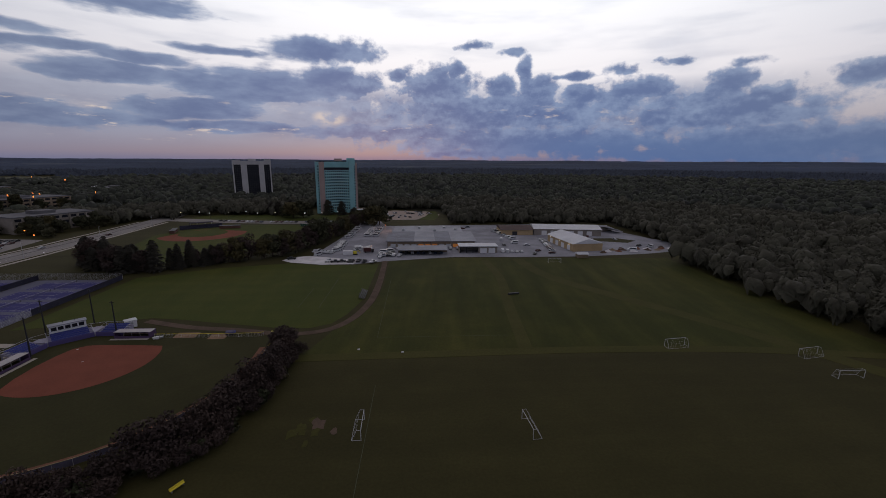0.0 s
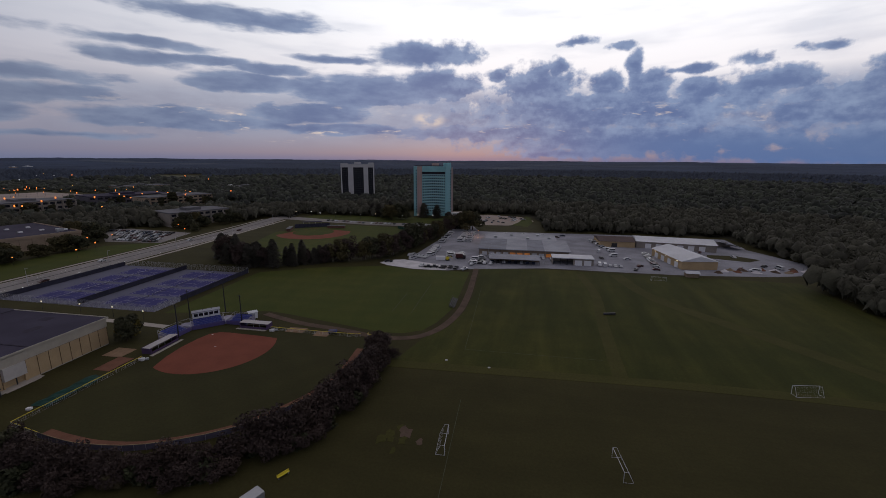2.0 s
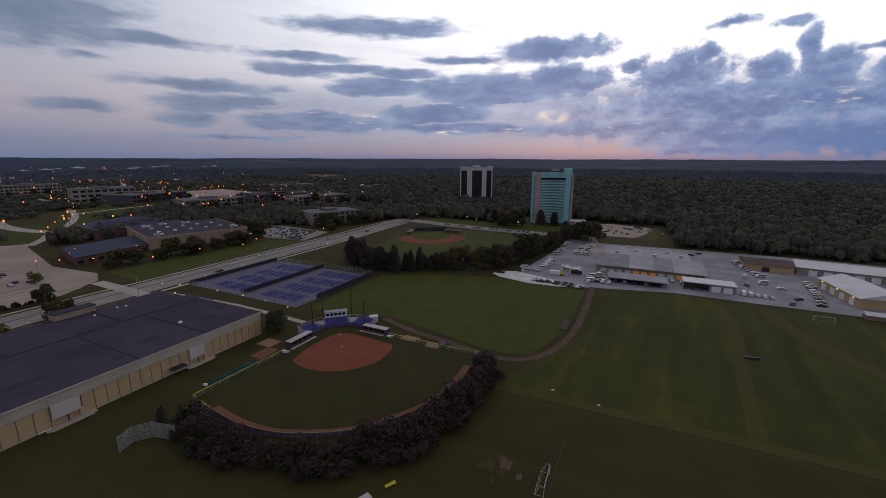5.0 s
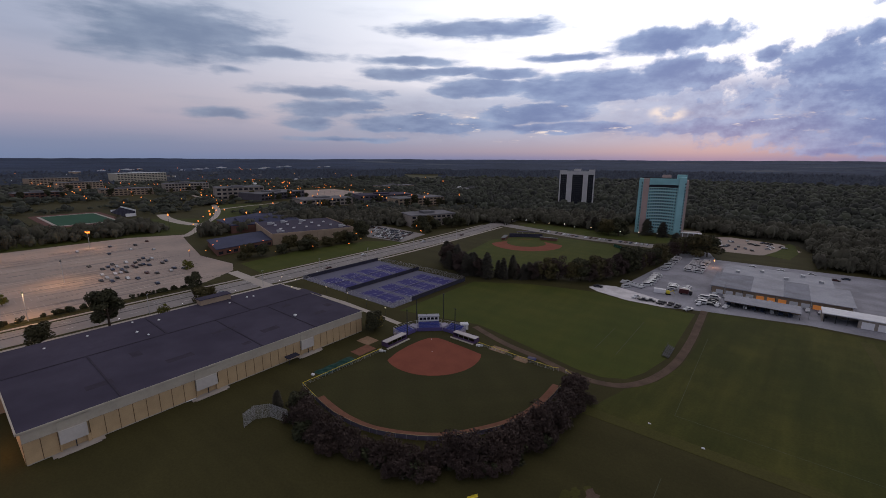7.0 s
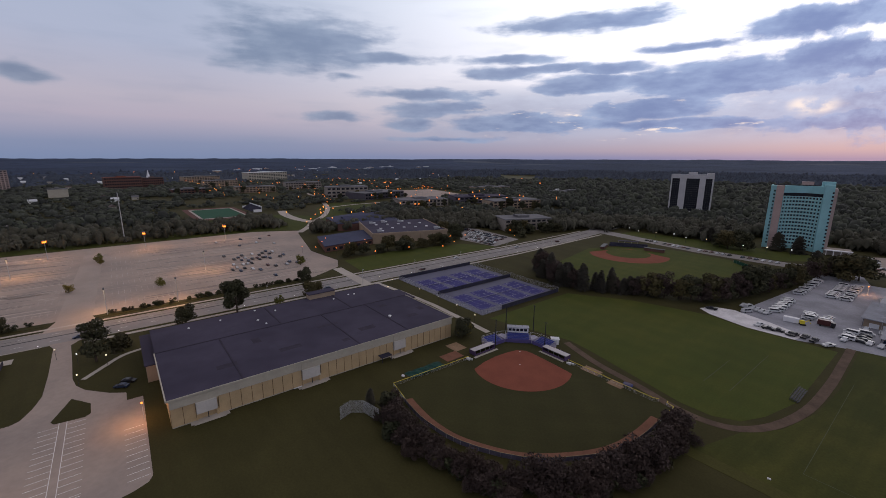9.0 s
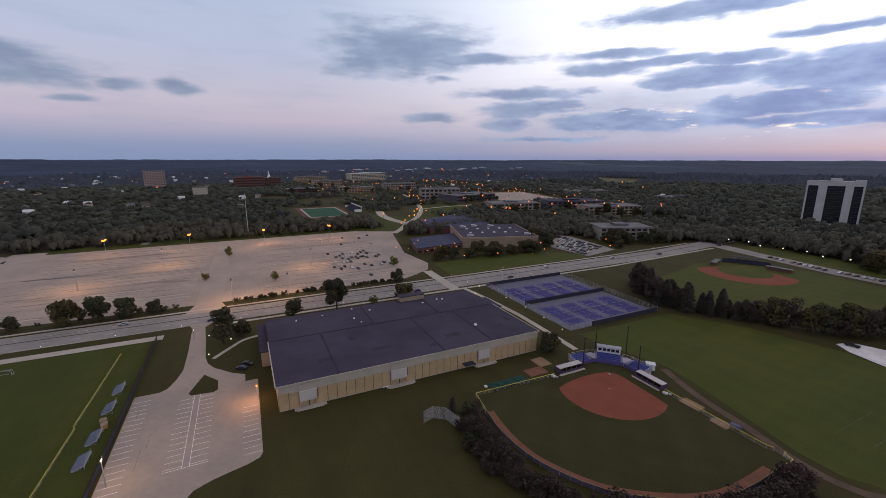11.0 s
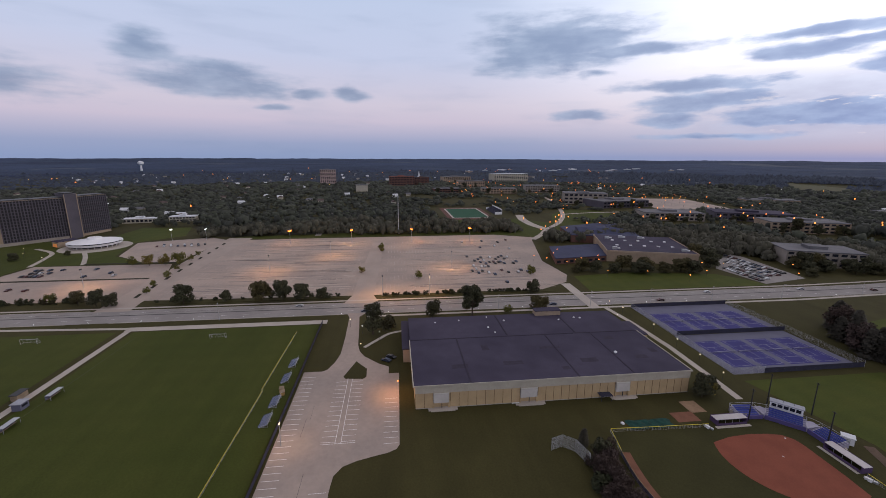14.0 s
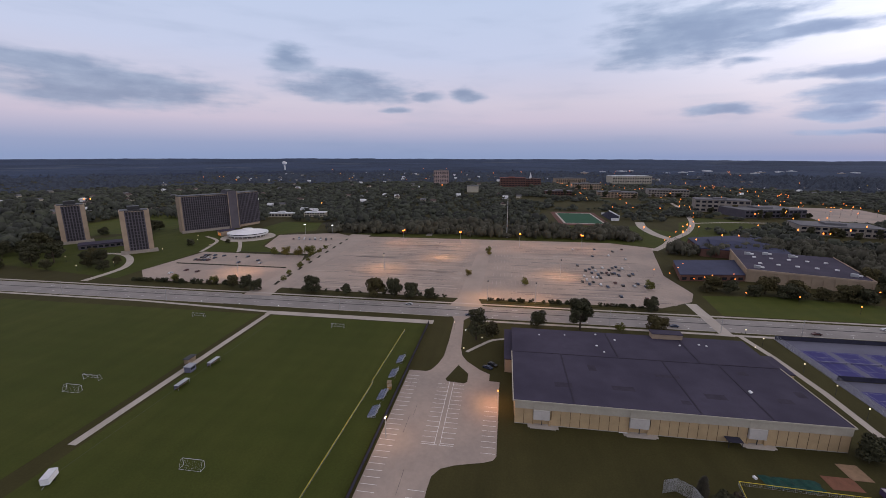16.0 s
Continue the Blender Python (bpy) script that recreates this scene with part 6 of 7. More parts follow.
for x, y in ((-113.2, 103.5), (-86.0, 132.0)):
    h = thing("equipment_pile", "pile of pale field equipment by the dugout", "equipment", x, y, 20)
    for i, (a, b2, c) in enumerate(((0, 0, 0.9), (1.0, 0.5, 0.6), (-0.9, 0.3, 0.7))):
        part("crate", Geo().box(a, b2, 0, 0.9, 0.8, c, 15 * i), (WHITE, STEEL, GRAVEL)[i], h)


# ---- tennis ----
COURTLINE = material("court_line_paint", (0.42, 0.42, 0.48), 0.7, var=0.1)

def tennis_bank(x0, x1, y0, pad, label):
    slab("court_pad", pad, 0.06, COURT_EDGE, label, "court")
    for i in range(4):
        ya = y0 + i * 14.24
        yb, xm = ya + 10.97, (x0 + x1) / 2
        c = thing("tennis_court", "blue hard tennis court with white lines and a net", "tennis court", xm, (ya + yb) / 2, z=0.06, group="tennis courts")
        hx, hy = (x1 - x0) / 2, 5.485
        part("surface", Geo().span(-hx - 1.0, hx + 1.0, -hy - 0.15, hy + 0.15, -0.02, 0.02), COURT, c)
        for a, b, y in ((-hx, hx, -hy + 0.05), (-hx, hx, hy - 0.05), (-hx, hx, -4.11), (-hx, hx, 4.11), (-6.4, 6.4, 0.0)):
            part("line", Geo().span(a, b, y - 0.045, y + 0.045, 0.021, 0.03), COURTLINE, c)
        for x, w in ((-hx + 0.05, hy), (hx - 0.05, hy), (-6.4, 4.11), (6.4, 4.11)):
            part("line", Geo().span(x - 0.045, x + 0.045, -w, w, 0.031, 0.036), COURTLINE, c)
        strands = Geo()
        for z in range(5):
            strands.span(-0.015, 0.015, -6.0, 6.0, 0.1 + z * 0.19, 0.13 + z * 0.19)
        net = part("net", strands, DARKMETAL, c, "dark net")
        part("net_tape", Geo().span(-0.05, 0.05, -6.0, 6.0, 0.95, 1.02), COURTLINE, net)
        for y in (-6.1, 6.1):
            part("net_post", Geo().tube((0, y, 0), (0, y, 1.1), 0.06), DARKMETAL, net)


tennis_bank(-175.5, -151.7, 145.6, rect(-184.6, -145.2, 141, 203.5), "grey-blue surround of four courts")
tennis_bank(-213.2, -189.4, 146.4, rect(-226, -185.4, 142, 205), "grey-blue surround of four courts")
fence("court_fence", [(-145, 155), (-145, 203.6)], 2.5, "tall court fence with a dark windscreen", NAVY)
fence("court_fence", [(-185, 143), (-185, 205)], 2.4, "tall court fence with a dark windscreen between the courts", NAVY)
fence("court_fence", [(-226.2, 142), (-226.2, 205)], 2.4, "tall court fence with a dark windscreen along the avenue", NAVY)
fence("court_fence", [(-145, 141), (-145, 155)], 3.0, "tall open wire court fence", STEEL, None, 3.0, False)
fence("court_fence", [(-226, 141.8), (-145, 140.8)], 3.0, "tall open wire court fence beside the walk", STEEL, None, 3.0, False)
fence("court_fence", [(-226, 205.2), (-185, 205.2), (-145, 203.8)], 3.0, "tall open wire court fence on the grass", STEEL, None, 3.0, False)


# ---- soccer ----
GOALPAINT = material("weathered_white_tube", (0.55, 0.55, 0.57), 0.6, var=0.15)


def goal(x, y, rz, w=7.3, label="white soccer goal with a net on mown grass"):
    h = thing("soccer_goal", label, "goal", x, y, rz, group="soccer goals")
    for s in (-1, 1):
        part("post", Geo().tube((s * w / 2, 0, 0), (s * w / 2, 0, 2.44), 0.065), GOALPAINT, h)
        part("stay", Geo().tube((s * w / 2, 0, 2.44), (s * w / 2, 0.9, 2.44), 0.035).tube((s * w / 2, 0.9, 2.44), (s * w / 2, 2.0, 0.035), 0.035).tube((s * w / 2, 0, 0.06), (s * w / 2, 2.0, 0.06), 0.035), GOALPAINT, h)
    part("crossbar", Geo().tube((-w / 2, 0, 2.44), (w / 2, 0, 2.44), 0.065), GOALPAINT, h)
    part("ground_bar", Geo().tube((-w / 2, 2.0, 0.06), (w / 2, 2.0, 0.06), 0.035), GOALPAINT, h)
    g = Geo()
    for i in range(13):
        p = -w / 2 + w * i / 12
        g.tube((p, 0.9, 2.44), (p, 2.0, 0.06), 0.006, n=3)
    for i in range(5):
        t = i / 4
        g.tube((-w / 2, 0.9 + 1.1 * t, 2.44 - 2.38 * t), (w / 2, 0.9 + 1.1 * t, 2.44 - 2.38 * t), 0.006, n=3)
    part("net", g, GOALPAINT, h, "thin white net")


for x, y, rz in ((-209, -179.4, 90), (-206, -91, 90), (-98.4, -93.5, -90), (-130, -173, -90), (-137.5, -173.6, 90), (-12.8, 81.5, 92), (23.2, 80, -85), (81.1, 119.7, 188), (118, 111.4, 190), (117, 97.3, 0), (77.8, 230.3, 0)):
    goal(x, y, rz)


def bleacher(x, y, rz, n=5, w=7.0, label="small aluminium bleacher with blue-grey planks", mat=None):
    h = thing("bleacher", label, "bleacher", x, y, rz, group="bleachers")
    for r in range(n):
        part("seat_plank", Geo().span(-w / 2, w / 2, r * 0.62, r * 0.62 + 0.28, 0.4 + r * 0.22, 0.45 + r * 0.22), mat or SEATBLUE, h)
        part("foot_plank", Geo().span(-w / 2, w / 2, r * 0.62 + 0.3, r * 0.62 + 0.6, 0.12 + r * 0.22, 0.16 + r * 0.22), mat or STEEL, h)
    for s in (-w / 2 + 0.3, 0, w / 2 - 0.3):
        part("frame", Geo().tube((s, 0, 0.05), (s, n * 0.62, 0.05), 0.04, n=6).tube((s, 0, 0.05), (s, n * 0.62, 0.3 + n * 0.22), 0.04, n=6).tube((s, n * 0.62, 0.05), (s, n * 0.62, 0.3 + n * 0.22), 0.04, n=6), mat or STEEL, h)
    part("back_rail", Geo().tube((-w / 2, n * 0.62, 1.1 + n * 0.22), (w / 2, n * 0.62, 1.1 + n * 0.22), 0.04, n=6), mat or STEEL, h)


SEATBLUE = material("blue_grey_plank", (0.16, 0.19, 0.30), 0.5, 0.3, var=0.12)
for x in (-133.3, -144.8, -161.8, -174.8):
    bleacher(x, -48.5, 0)
for y in (171, 175, 179):
    bleacher(-23.6, y, 90, 4, 3.6, "dark metal bleacher standing beside the dirt track", DARKMETAL)
for x, y in ((-153.0, -46.5), (-150.4, -45.6)):
    h = thing("equipment_box", "yellow-brown wooden equipment box on the sideline", "box", x, y, 8)
    part("body", Geo().span(-1.1, 1.1, -0.8, 0.8, 0, 1.3), material("ochre_board", (0.42, 0.27, 0.10), 0.8), h)
    part("lid", Geo().span(-1.2, 1.2, -0.9, 0.9, 1.3, 1.4), WOOD, h)
fence("lot_fence", [(-221, -41.8), (-60, -41.8)], 1.9, "long fence with a dark blue windscreen beside the lot", NAVY)
fence("touchline_rope", [(-208.5, -53.0), (-153.4, -54.2)], 0.9, "yellow rope on short posts along the touchline", STEEL, YELLOW, 6.0, False)
fence("touchline_rope", [(-152.6, -53.6), (-78, -55.2)], 0.9, "yellow rope on short posts along the touchline", STEEL, YELLOW, 6.0, False)
for x, y, w in ((-158.5, -131.0, 6.5), (-139, -131.0, 6.5)):
    h = thing("team_shelter", "low pale team shelter on the sideline", "shelter", x, y, 180)
    part("roof", Geo().span(-w / 2, w / 2, -0.6, 1.4, 1.9, 2.02), STEEL, h)
    part("back_panel", Geo().span(-w / 2, w / 2, 1.3, 1.4, 0.2, 1.9), COURT_EDGE, h)
    part("bench", Geo().span(-w / 2 + 0.2, w / 2 - 0.2, 0.5, 0.95, 0.42, 0.5), WOOD, h)
    for s in (-w / 2, w / 2 - 0.1):
        part("post", Geo().span(s, s + 0.1, -0.5, -0.4, 0, 1.9), STEEL, h)
h = thing("scorer_cabin", "small grey scorer's cabin beside the path", "cabin", -151, -137.4)
part("body", Geo().span(-1.8, 1.8, -1.5, 1.5, 0, 2.6), COURT_EDGE, h)
part("roof", Geo().span(-2.1, 2.1, -1.8, 1.8, 2.6, 2.8), ROOF_GREY, h)
part("window", Geo().span(-1.2, 1.2, 1.46, 1.54, 1.2, 2.0), GLASS, h)
h = thing("dark_shelter", "dark timber shelter beside the path", "shelter", -158.5, -143.6)
part("body", Geo().span(-2.4, 2.4, -1.2, 1.2, 0, 2.3), WOOD, h)
part("roof", Geo().span(-2.7, 2.7, -1.5, 1.5, 2.3, 2.5), DARKMETAL, h)
setting("pitch_lines", Geo().span(-14.5, -14.35, 130, 200, 0.02, 0.04).span(-14.5, 30, 130.0, 130.15, 0.02, 0.04).span(-12.0, -11.86, 60, 100, 0.02, 0.04).span(-48.9, -48.7, 160, 186, 0.02, 0.05).span(-40.6, -40.4, 160, 203, 0.02, 0.05), CHALK, "faint white pitch lines", "marking")
setting("pitch_lines_2", Geo().span(-212, -90, -132.6, -132.45, 0.02, 0.045), CHALK, "faint white pitch lines", "marking")
h = thing("yellow_bench", "yellow bench standing at the trees' edge", "bench", -43.5, 66.2, 60)
part("seat", Geo().span(-1.3, 1.3, -0.2, 0.2, 0.42, 0.5), YELLOW, h)
part("leg", Geo().span(-1.1, -1.0, -0.2, 0.2, 0, 0.42), STEEL, h)
part("leg", Geo().span(1.0, 1.1, -0.2, 0.2, 0, 0.42), STEEL, h)
part("backrest", Geo().span(-1.3, 1.3, 0.2, 0.26, 0.5, 0.9), YELLOW, h)
h = thing("storage_container", "pale steel storage container under the trees", "container", -45.6, 57.4, 65)
part("body", Geo().span(-3, 3, -1.2, 1.2, 0, 2.4), STEEL, h)
for i in range(12):
    part("rib", Geo().span(-2.9 + i * 0.5, -2.7 + i * 0.5, -1.26, -1.2, 0.1, 2.3), STEEL, h)
BALD = random.Random(17)
for i in range(9):
    x, y, r = BALD.uniform(-28, -18), BALD.uniform(75, 86), BALD.uniform(0.5, 1.6)
    setting("bare_patch", Geo().prism([(x + r * math.cos(6.28 * q / 9) * BALD.uniform(0.6, 1.3), y + 1.5 * r * math.sin(6.28 * q / 9) * BALD.uniform(0.6, 1.3)) for q in range(9)], -0.1, 0.02 + i * 0.004), DIRT if i % 3 == 0 else DRY, "worn bare goalmouth", "ground")
for x, y, lab in ((-19.3, 121, "pale field marker on the grass"), (-5.6, 118.5, "pale field marker on the grass"), (41, 173.7, "dark low equipment trailer on the field")):
    h = thing("field_marker", lab, "marker", x, y, 15)
    part("body", Geo().box(0, 0, 0, 0.8 if x < 0 else 5.0, 0.4 if x < 0 else 0.9, 0.3 if x < 0 else 0.7), WHITE if x < 0 else DARKMETAL, h)


# ---- baseball ----
HX, HY = -180.0, 350.0
slab("baseball_outfield", [(-186, 372), (-205, 330), (-190, 262), (-150, 236), (-112, 252), (-84, 290), (-80, 350), (-110, 378), (-150, 382)], 0.035, FIELDS, "mown baseball outfield", "lawn")
slab("baseball_clay", arc(HX + 9.2, HY - 16, 31, -146, 26, 20) + [(HX + 4, HY + 5), (HX - 3, HY + 4), (HX - 7, HY - 2)], 0.055, CLAY, "red clay base paths", "infield")
slab("baseball_infield", arc(HX + 7.4, HY - 13, 17.5, 0, 360, 28)[:-1], 0.075, FIELDS, "grass infield diamond", "lawn")
h = thing("baseball_stand", "low dark grandstand behind the baseball home plate", "grandstand", HX - 6, HY + 12, 30)
for r in range(5):
    part("seat_tier", Geo().span(-16, 16, r * 0.9, r * 0.9 + 0.9, 0, 0.8 + r * 0.5), NAVY, h)
part("roof", Geo().span(-9, 9, 2, 6.5, 4.6, 4.9), ROOF, h)
for s in (-8, -3, 3, 8):
    part("post", Geo().tube((s, 6, 0), (s, 6, 4.6), 0.1), STEEL, h)
for x, y, rz in ((HX - 18, HY - 8, 110), (HX + 17, HY + 13, 10)):
    h = thing("dugout", "long low brick dugout beside the baseball field", "dugout", x, y, rz)
    part("body", Geo().span(-8, 8, -1.6, 1.6, 0, 2.2), BRICK, h)
    part("roof", Geo().span(-8.4, 8.4, -2, 2, 2.2, 2.5), DARKMETAL, h)
GREENWALL = material("green_outfield_boards", (0.02, 0.07, 0.045), 0.7, var=0.2)
fence("baseball_fence", [(-84, 352), (-94, 362), (-106, 372)], 2.6, "dark green outfield boards by the street", GREENWALL)


# ---- campus and town ----
CAMPUS_ROOF = material("weathered_flat_roof", (0.15, 0.148, 0.16), 0.85, var=0.25, big=0.06)


def building(name, label, a, b, depth, high, wall, roof, floors, cols, grove=0, z=0.0):
    """A flat-roofed block whose front runs from a to b, with a window in each bay of each storey."""
    (ax, ay), (bx, by) = a, b
    w, turn = math.hypot(bx - ax, by - ay), math.degrees(math.atan2(by - ay, bx - ax))
    h = thing(name, label, "building", ax, ay, turn, z)
    part("wall", Geo().span(0, w, 0, depth, 0, high), wall, h)
    part("roof", Geo().span(-0.5, w + 0.5, -0.5, depth + 0.5, high, high + 0.8), roof, h)
    part("plant_room", Geo().span(w * 0.35, w * 0.6, depth * 0.3, depth * 0.7, high + 0.8, high + 3.2), roof, h)
    if floors:
        sw, sh = w / cols, high / floors
        win = Geo().span(-sw * 0.33, sw * 0.33, -0.12, 0.05, sh * 0.3, sh * 0.8).mesh("window", GLASS)
        for i in range(cols):
            for s in range(floors):
                put("window", win, h, at=pose((i + 0.5) * sw, 0, s * sh))
        for i in range(0, cols + 1, 2):
            part("pier", Geo().span(i * sw - 0.5, i * sw + 0.5, -0.7, 0.0, 0, high), wall, h)
    c, s = math.cos(radians(turn)), math.sin(radians(turn))
    for i in range(grove):
        u, w2 = w * (i + TOWN.uniform(0.1, 0.9)) / grove, -TOWN.uniform(7, 16)
        plant(BROAD, ax + u * c - w2 * s, ay + u * s + w2 * c, TOWN.uniform(0.6, 1.05))
    return h


building("apartment_tower", "distant buff apartment tower", (-1440, -245), (-1448, -195), 30, 46, PINK, CAMPUS_ROOF, 10, 8)
building("chapel_block", "pale windowless block among trees", (-1113, -100), (-1116, -70), 25, 16, CREAM, CAMPUS_ROOF, 0, 1)
building("brick_hall", "long red-brick hall with a red roof", (-1333, -14), (-1343, 62), 30, 28, BRICK, material("red_tile_roof", (0.22, 0.085, 0.065), 0.8), 4, 16)
building("old_main", "old brick college hall below a white spire", (-1372, 66), (-1378, 112), 26, 24, BRICK, ROOF_BROWN, 4, 10)
h = thing("white_spire", "slender white spire over a brick hall", "spire", -1388, 80, z=20)
part("base", Geo().span(-4, 4, -4, 4, -6, 8), WHITE, h)
part("spire", Geo().tube((0, 0, 8), (0, 0, 24), 3.6, 0.3, 8), WHITE, h)
building("science_hall", "wide buff science hall", (-1531, 178), (-1549, 282), 40, 18, BUFF, CAMPUS_ROOF, 4, 14, grove=2)
building("union_hall", "large pale stone hall on rising ground", (-1560, 375), (-1590, 515), 50, 26, CREAM, ROOF_PALE, 5, 16)
building("arts_hall", "tan hall with deep window bays", (-1058, 338), (-1046, 424), 40, 17, STONE, CAMPUS_ROOF, 3, 14, grove=3)
building("music_hall", "low tan hall behind lawns", (-1020, 215), (-1012, 300), 34, 13, BUFF, CAMPUS_ROOF, 3, 12, grove=3)
building("admin_hall", "buff hall with a flat roof", (-1240, 190), (-1246, 270), 34, 18, BUFF, CAMPUS_ROOF, 4, 12, grove=2)
building("lecture_hall", "low brick lecture hall", (-1060, 100), (-1066, 170), 30, 10, BRICK, CAMPUS_ROOF, 2, 10, grove=3)
building("classroom_block", "stone classroom block with tall piers", (-786, 330), (-764, 408), 42, 21, STONE, CAMPUS_ROOF, 3, 9, grove=3)
building("library", "broad low library with dark bands", (-708, 372), (-728, 470), 60, 12, PURPLE, CAMPUS_ROOF, 2, 14, grove=5)
building("education_hall", "low hall with a pale roof among trees", (-567, 363), (-548, 443), 46, 11, STONE, CAMPUS_ROOF, 2, 12, grove=5)
building("student_centre", "low dark-roofed centre among trees", (-560, 470), (-520, 560), 50, 11, PURPLE, ROOF, 2, 12, grove=4)
building("laboratory", "grey laboratory with rooftop units", (-456, 460), (-432, 541), 40, 13, BUFF, CAMPUS_ROOF, 3, 12, grove=5)
building("office_block", "pale stone office block with tall window piers", (-311, 333), (-289, 384), 34, 12.5, STONE, CAMPUS_ROOF, 3, 9, grove=4)
building("nursing_home", "white low building with a grey roof", (-600, -366), (-607, -326), 14, 5.5, CREAM, ROOF_PALE, 1, 8)
building("nursing_home", "white low building behind trees", (-612, -312), (-616, -280), 14, 6.5, CREAM, ROOF_PALE, 2, 8)
building("nursing_home", "white low wing among trees", (-640, -350), (-650, -306), 14, 6.5, CREAM, ROOF_PALE, 2, 8)
for i in range(14):
    x, y = -2180 - (i % 4) * 70 - TOWN.uniform(0, 40), 380 + i * 95 + TOWN.uniform(-25, 25)
    building("shop", "small pale store far beyond the trees", (x, y), (x + TOWN.uniform(-6, 10), y + TOWN.uniform(18, 48)), 24, TOWN.uniform(10, 12.5), WHITE if i % 3 else BUFF, ROOF_PALE, 0, 1, z=ground_height(x, y))
building("shop", "low buff store at the campus edge", (-760, 700), (-730, 790), 40, 8, BUFF, CAMPUS_ROOF, 1, 8)
building("shop", "low grey store among trees", (-560, 760), (-520, 850), 40, 7, STONE, CAMPUS_ROOF, 1, 8)

h = thing("water_tower", "white water tower on the skyline", "water tower", -2240, -1235, z=ground_height(-2240, -1235))
part("stem", Geo().tube((0, 0, 0), (0, 0, 38), 5, 4, 16), WHITE, h)
part("tank", Geo().tube((0, 0, 36), (0, 0, 42), 5, 13, 24).tube((0, 0, 42), (0, 0, 50), 13, 13, 24).tube((0, 0, 50), (0, 0, 55), 13, 4, 24), WHITE, h)


def house(x, y, rz, wall, roof, w=12.0, d=9.0, label="small white house with a pitched roof"):
    h = thing("house", label, "house", x, y, rz)
    part("wall", Geo().span(-w / 2, w / 2, -d / 2, d / 2, 0, 4.6), wall, h)
    part("roof", Geo().gable(-w / 2 - 0.5, w / 2 + 0.5, -d / 2 - 0.6, d / 2 + 0.6, 4.6, 7.6), roof, h)
    for p in (w / 3,):
        part("window", Geo().span(p - 1.2, p + 1.2, -d / 2 - 0.05, -d / 2 + 0.05, 1.1, 2.5), GLASS, h)
    return h


HOUSES = [house(-905, -320, 20, CREAM, CAMPUS_ROOF), house(-930, -360, 95, CREAM, ROOF_BROWN, label="small cream house with a brown roof"), house(-960, -280, 60, WHITE, ROOF_PALE, label="small white house with a pale roof")]
for i, (x, y) in enumerate(HOMES):
    copy_thing(HOUSES[i % 3], pose(x, y, ground_height(x, y), 0, 0, TOWN.choice((0, 90, 100, 10, 180, 270))) @ Matrix.Diagonal((0.95, 0.95, 1.0, 1)))

# stadium
slab("running_track", [(-742, 88), (-736, 78), (-610, 78), (-598, 90), (-598, 138), (-610, 150), (-736, 150), (-742, 140)], 0.05, material("red_track_rubber", (0.13, 0.062, 0.052), 0.9), "red rubber running track", "track")
slab("stadium_apron", rect(-728, -612, 85, 144), 0.07, CONCRETE, "pale apron round the pitch", "ground")
slab("stadium_turf", rect(-724, -616, 88, 141), 0.09, material("artificial_turf", (0.028, 0.085, 0.05), 0.9, var=0.1), "bright green artificial pitch", "lawn")
h = thing("stadium_stand", "dark blue stadium stand with a pale frame", "grandstand", -680, 158)
for r in range(8):
    part("seat_row", Geo().span(-32, 32, r * 1.4, r * 1.4 + 1.4, 0, 1.0 + r * 0.8), NAVY, h)
part("back_rail", Geo().span(-33, 33, 11.2, 11.6, 0, 8.4), WHITE, h)
part("end_rail", Geo().span(-33, -32.4, 0, 11.4, 0, 4.0), WHITE, h)
part("end_rail", Geo().span(32.4, 33, 0, 11.4, 0, 4.0), WHITE, h)
slab("bank_lawn", [(-590, 70), (-478, 30), (-476, 112), (-455, 160), (-440, 190), (-500, 260), (-600, 180)], 0.03, TURF, "green bank behind the lot", "lawn")
slab("bank_lawn_2", [(-488, -180), (-474, -180), (-476, 30), (-492, 40), (-500, -60)], 0.03, TURF, "green bank behind the lot", "lawn")
slab("pole_base", [(-506, -14), (-482, -14), (-480, 24), (-504, 26)], 0.06, DRY, "dry worn ground round a mast", "ground")
setting("campus_walk", Geo().strip(curve([(-442, 152), (-470, 172), (-505, 192), (-560, 230), (-640, 268), (-740, 300), (-860, 330), (-1000, 352)]), 3.5, -0.2, 0.08), CONCRETE, "pale campus walk between lawns", "path")
setting("campus_walk_2", Geo().strip(curve([(-505, 192), (-540, 185), (-590, 186), (-640, 196)]), 6.0, -0.2, 0.075), CONCRETE, "pale campus drive", "path")
setting("campus_walk_3", Geo().strip(curve([(-640, 268), (-655, 320), (-660, 380)]), 2.5, -0.2, 0.078), CONCRETE, "pale campus walk between lawns", "path")
slab("campus_lawn", [(-520, 205), (-640, 250), (-700, 300), (-690, 350), (-600, 350), (-540, 300)], 0.04, TURF, "green campus lawn", "lawn")
setting("far_road", Geo().strip([(-486, -90), (-520, -92), (-640, -100), (-800, -110)], 3.5, -0.2, 0.06), ASPHALT, "narrow street into the trees", "road")
slab("dorm_lawn", [(-480, -420), (-380, -480), (-300, -480), (-272, -300), (-366, -300), (-372, -215), (-400, -255), (-462, -275), (-500, -300)], 0.03, TURF, "green lawns round the residence halls", "lawn")
setting("dorm_walk", Geo().strip(curve([(-262, -318), (-300, -322), (-330, -345), (-345, -372), (-340, -400)]), 2.8, -0.2, 0.07), CONCRETE, "pale drive to the residence towers", "path")
setting("dorm_walk_2", Geo().strip(curve([(-366, -300), (-395, -310), (-420, -322), (-440, -350)]), 1.8, -0.2, 0.07), CONCRETE, "pale walk to the residence slab", "path")
